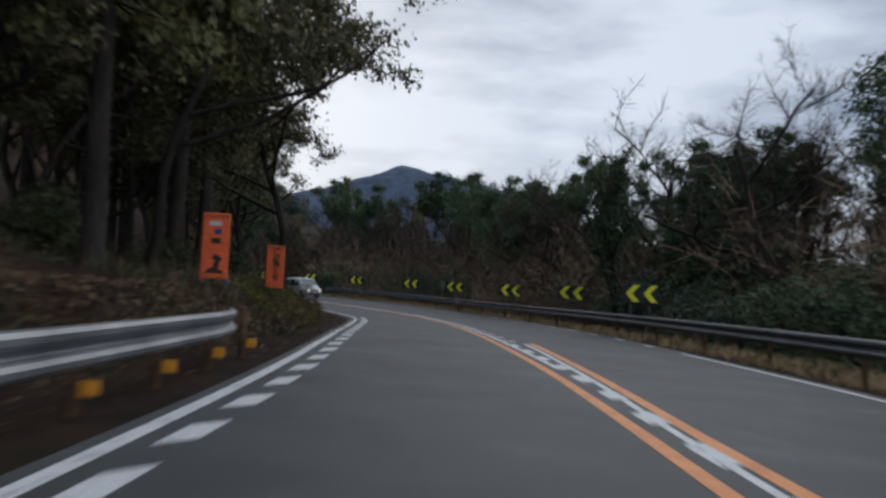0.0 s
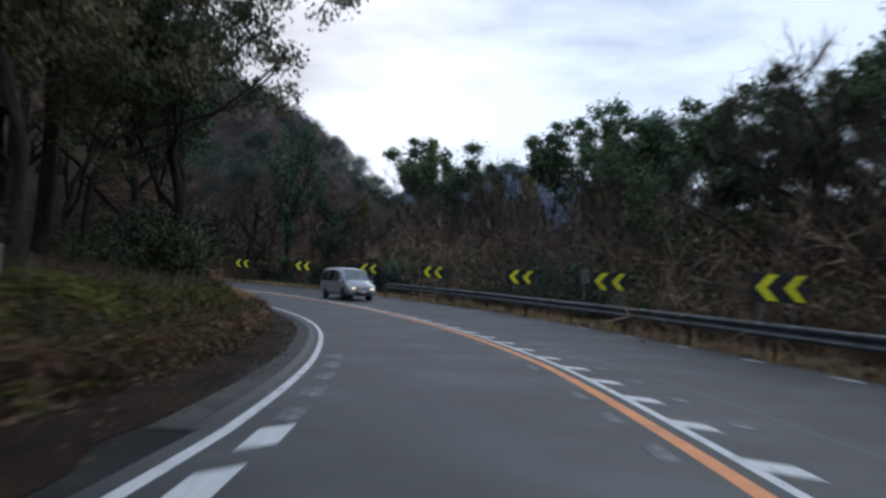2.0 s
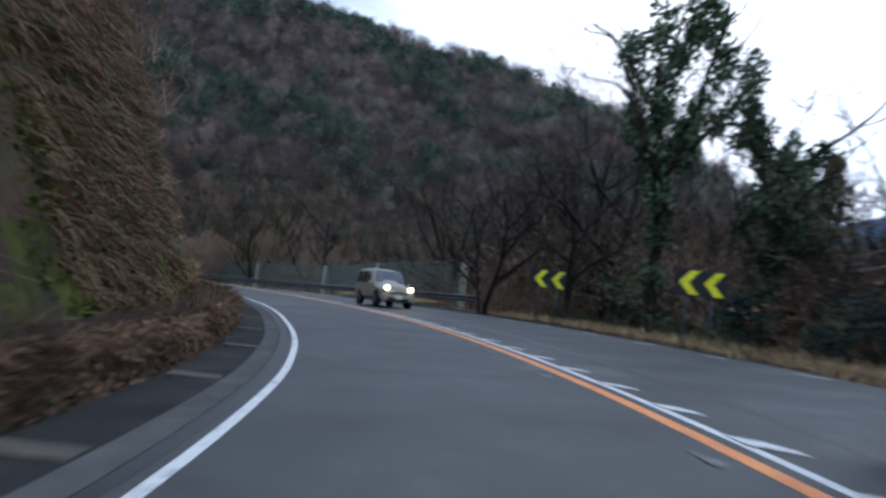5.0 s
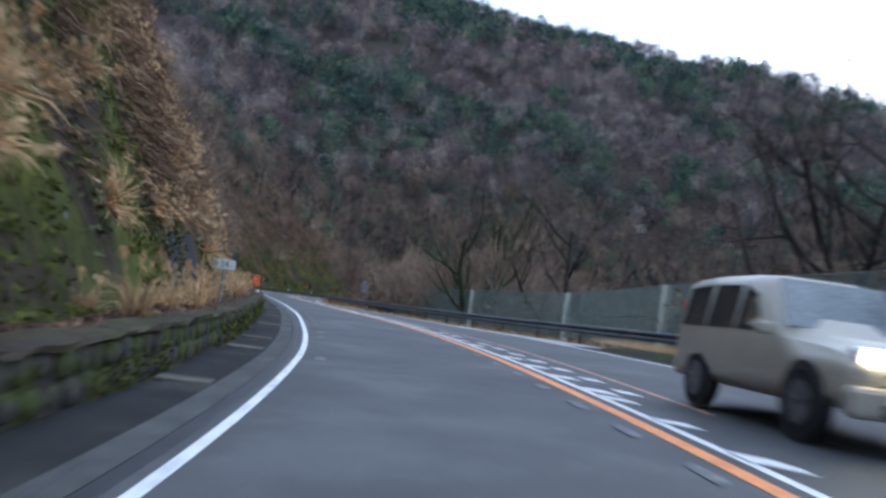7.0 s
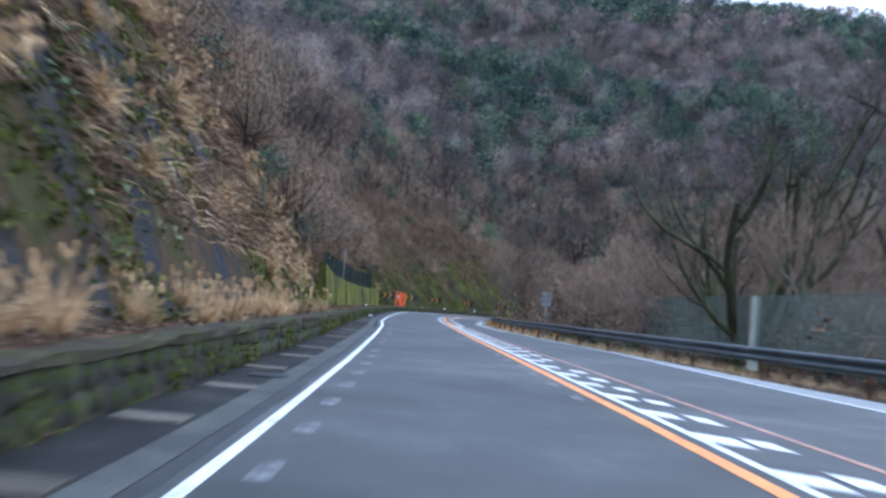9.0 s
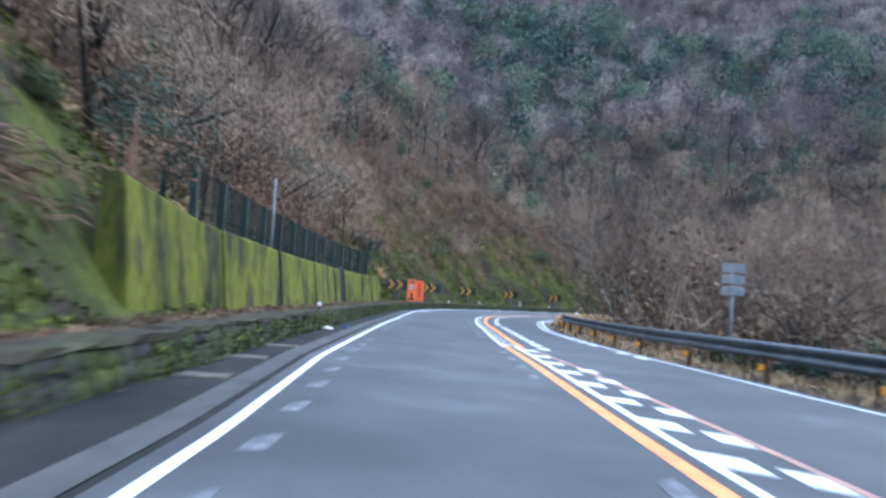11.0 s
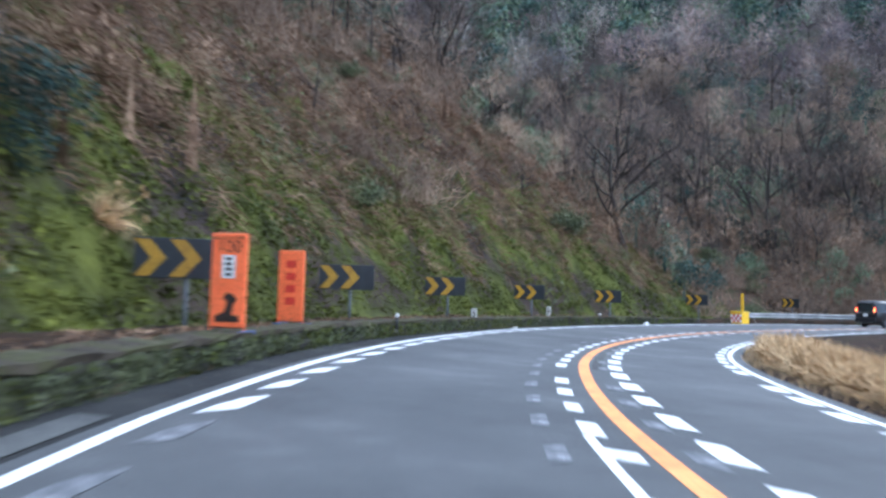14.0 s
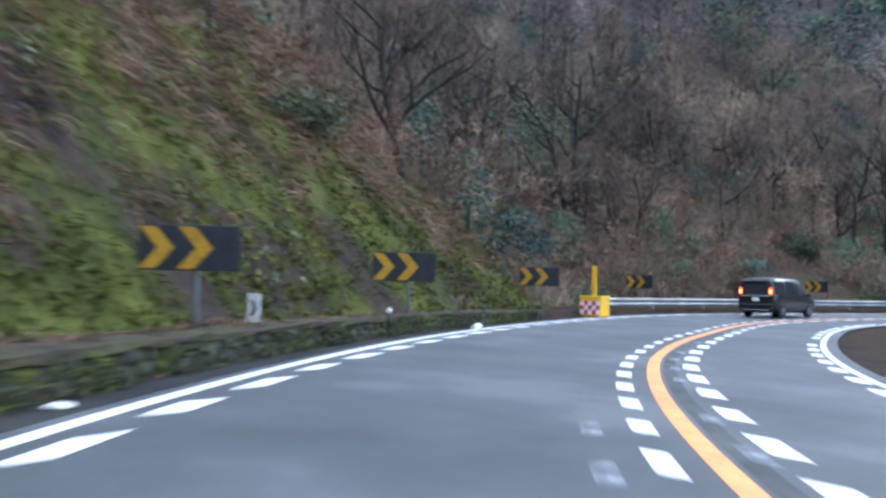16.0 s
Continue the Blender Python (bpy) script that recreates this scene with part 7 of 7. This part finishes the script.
# the banks of the wood on the left
p, out = strip_points(rng, 15000, (-6, 70), (-1.0, 1.2), -1)
leaf_cover("leaf_litter", "fallen brown leaves along the bank", rng, p, 0.14, 3, 0.06, M_BROWNLEAF, 0.25)
p, out = strip_points(rng, 17000, (20, 62), (0.15, 2.6), -1, lambda q, s, d: q < 0.45)
leaf_cover("bank_moss", "yellow-green moss over the flat top of the bank", rng, p, 0.17, 14, 0.03, M_BANKMOSS, 0.25)
p, out = strip_points(rng, 7000, (-10, 108), (0.3, 4.5), -1, lambda q, s, d: q > -0.15)
blades("bank_grass", "faded brown grass on the bank", rng, p, out, 0.42, 0.008, 0.7, M_BROWNLEAF, 0.3)
p, out = strip_points(rng, 10000, (-4, 80), (0.0, 3.6), -1, lambda q, s, d: q > 0.0, 1.6, 8.0)
blades("bank_fern", "dark green and brown ferns on the shaded bank", rng, p, out, 0.34, 0.014, 0.45, M_BUSHLEAF, 0.35)
p, out = strip_points(rng, 4500, (63, 74), (0.35, 1.6), -1, lambda q, s, d: q > -0.25)
blades("bank_straw", "straw-coloured grass drooping over the bank", rng, p, out, 0.42, 0.010, 0.5, M_DRY, 0.5)
p, out = strip_points(rng, 9000, (104, 252), (0.0, 0.6), -1, lambda q, s, d: q > -0.1, 1.5, 5.0)
blades("wall_top_grass", "short faded grass on top of the wall", rng, p, out, 0.2, 0.009, 0.5, M_BROWNLEAF, 0.4)
p, out = strip_points(rng, 9000, (104, 252), (0.02, 1.6), -1)
leaf_cover("leaf_litter", "fallen leaves on the ledge behind the wall", rng, p, 0.16, 3, 0.045, M_BROWNLEAF, 0.25)
p, out = strip_points(rng, 5200, (104, 250), (-0.42, 0.02), -1, lambda q, s, d: q > -0.1)
leaf_cover("gutter_litter", "brown leaves and moss at the foot of the wall", rng, p, 0.1, 3, 0.035, M_BROWNLEAF, 0.25)
p, out = strip_points(rng, 3600, (108, 250), (-0.06, 0.10), -1, lambda q, s, d: q > -0.1, 2.0)
p[:, 2] = p[:, 2] + rng.random(len(p)) * 0.4
leaf_cover("wall_moss", "moss and small ferns in the wall face", rng, p, 0.09, 6, 0.035, M_MOSSLEAF, 1.0)
p, out = strip_points(rng, 5200, (166, 252), (-0.08, 0.16), -1, lambda q, s, d: q > -0.2, 1.3, 21.0)
p[:, 2] = p[:, 2] + rng.random(len(p)) * 0.36
leaf_cover("wall_greenery", "small green weeds clothing the low wall", rng, p, 0.11, 9, 0.03, M_WEED, 1.0)
p, out = strip_points(rng, 5000, (166, 252), (-0.02, 0.5), -1, lambda q, s, d: q > -0.15, 1.3, 25.0)
blades("wall_greenery", "grassy green tufts along the top of the low wall", rng, p, out, 0.2, 0.008, 0.3, M_WEED, 0.7)
p, out = strip_points(rng, 5000, (34, 106), (0.06, 0.32), -1)
leaf_cover("bank_face_litter", "brown leaves and moss on the steep face of the bank", rng, p, 0.1, 5, 0.05, M_BROWNLEAF, 1.0)
p, out = strip_points(rng, 7000, (30, 106), (0.2, 0.55), -1)
blades("bank_edge_grass", "dead brown grass drooping over the edge of the bank", rng, p, out, 0.4, 0.010, -0.35, M_BROWNLEAF, 0.9)
# the verge under and behind the right guardrail
p, out = strip_points(rng, 15000, (-5, 112), (-0.55, 2.6), 1)
blades("verge_grass", "tan winter grass under the guardrail", rng, p, out, 0.30, 0.007, 1.0, M_DRY, 0.1)
p, out = strip_points(rng, 6000, (-5, 112), (0.3, 4.5), 1, lambda q, s, d: q > -0.05)
leaf_cover("verge_weeds", "low green weeds behind the guardrail", rng, p, 0.25, 7, 0.06, M_BUSHLEAF, 0.6)
p, out = strip_points(rng, 9000, (112, 240), (-0.7, 3.5), 1)
blades("verge_grass", "thin tan grass along the valley guardrail", rng, p, out, 0.28, 0.007, 1.0, M_DRY, 0.1)
p, out = strip_points(rng, 34000, (206.5, 232), (-0.1, 5.0), 1)
p[:, 2] += 0.05 + 0.3 * rng.random(len(p))
blades("grass_mound", "mound of straw-coloured grass inside the bend", rng, p, out, 0.5, 0.012, 0.35, M_DRY, -0.25)
p, out = strip_points(rng, 2200, (113.8, 127.2), (-2.6, -1.0), 1)
p[:, 2] += 0.3
blades("island_grass", "short tan grass on the island", rng, p, out, 0.2, 0.007, 1.0, M_DRY, 0.1)


# ---- the stones of the low wall ----
def stone_mesh(seed):
    bm = bmesh.new()
    bmesh.ops.create_icosphere(bm, subdivisions=2, radius=0.62)
    for v in bm.verts:
        v.co = Vector([max(-0.5, min(0.5, c)) for c in v.co]) * (1 + 0.10 * noise.noise(v.co * 2.3 + Vector((seed, 0, 0))))
    return done(bm, "stone", M_STONE, True)


def wall_stones():
    rng = random.Random(19)
    kinds = [stone_mesh(k * 3.7) for k in range(5)]
    base = [(np.array([v.co[:] for v in me.vertices]), [tuple(p.vertices) for p in me.polygons]) for me in kinds]
    rest = Soup()
    s = 104.3
    while s < 251.5:
        width = rng.uniform(0.30, 0.5)
        for row in range(2):
            tall = (float(WALL_H(s)) - 0.05) / 2
            m = frame_at(s + width / 2 + row * 0.15, float(WALL(s)) - 0.13 + rng.uniform(-0.02, 0.02), tall * (row + 0.5) - 0.01 + rng.uniform(-0.03, 0.03), rng.uniform(-5, 5)) @ Matrix.Diagonal((0.2, width * rng.uniform(0.9, 1.08), tall * rng.uniform(0.85, 1.2), 1))
            k = rng.randrange(5)
            if 119 < s < 141 or 180 < s < 206:
                put("stone", kinds[k], low_wall, m)
            else:
                v, f = base[k]
                a = np.array(m)
                rest.add(v @ a[:3, :3].T + a[:3, 3], f)
        s += width + 0.03
    tagged(put("stones", rest.mesh("stones", M_STONE, True), low_wall), kind="stuff")


wall_stones()
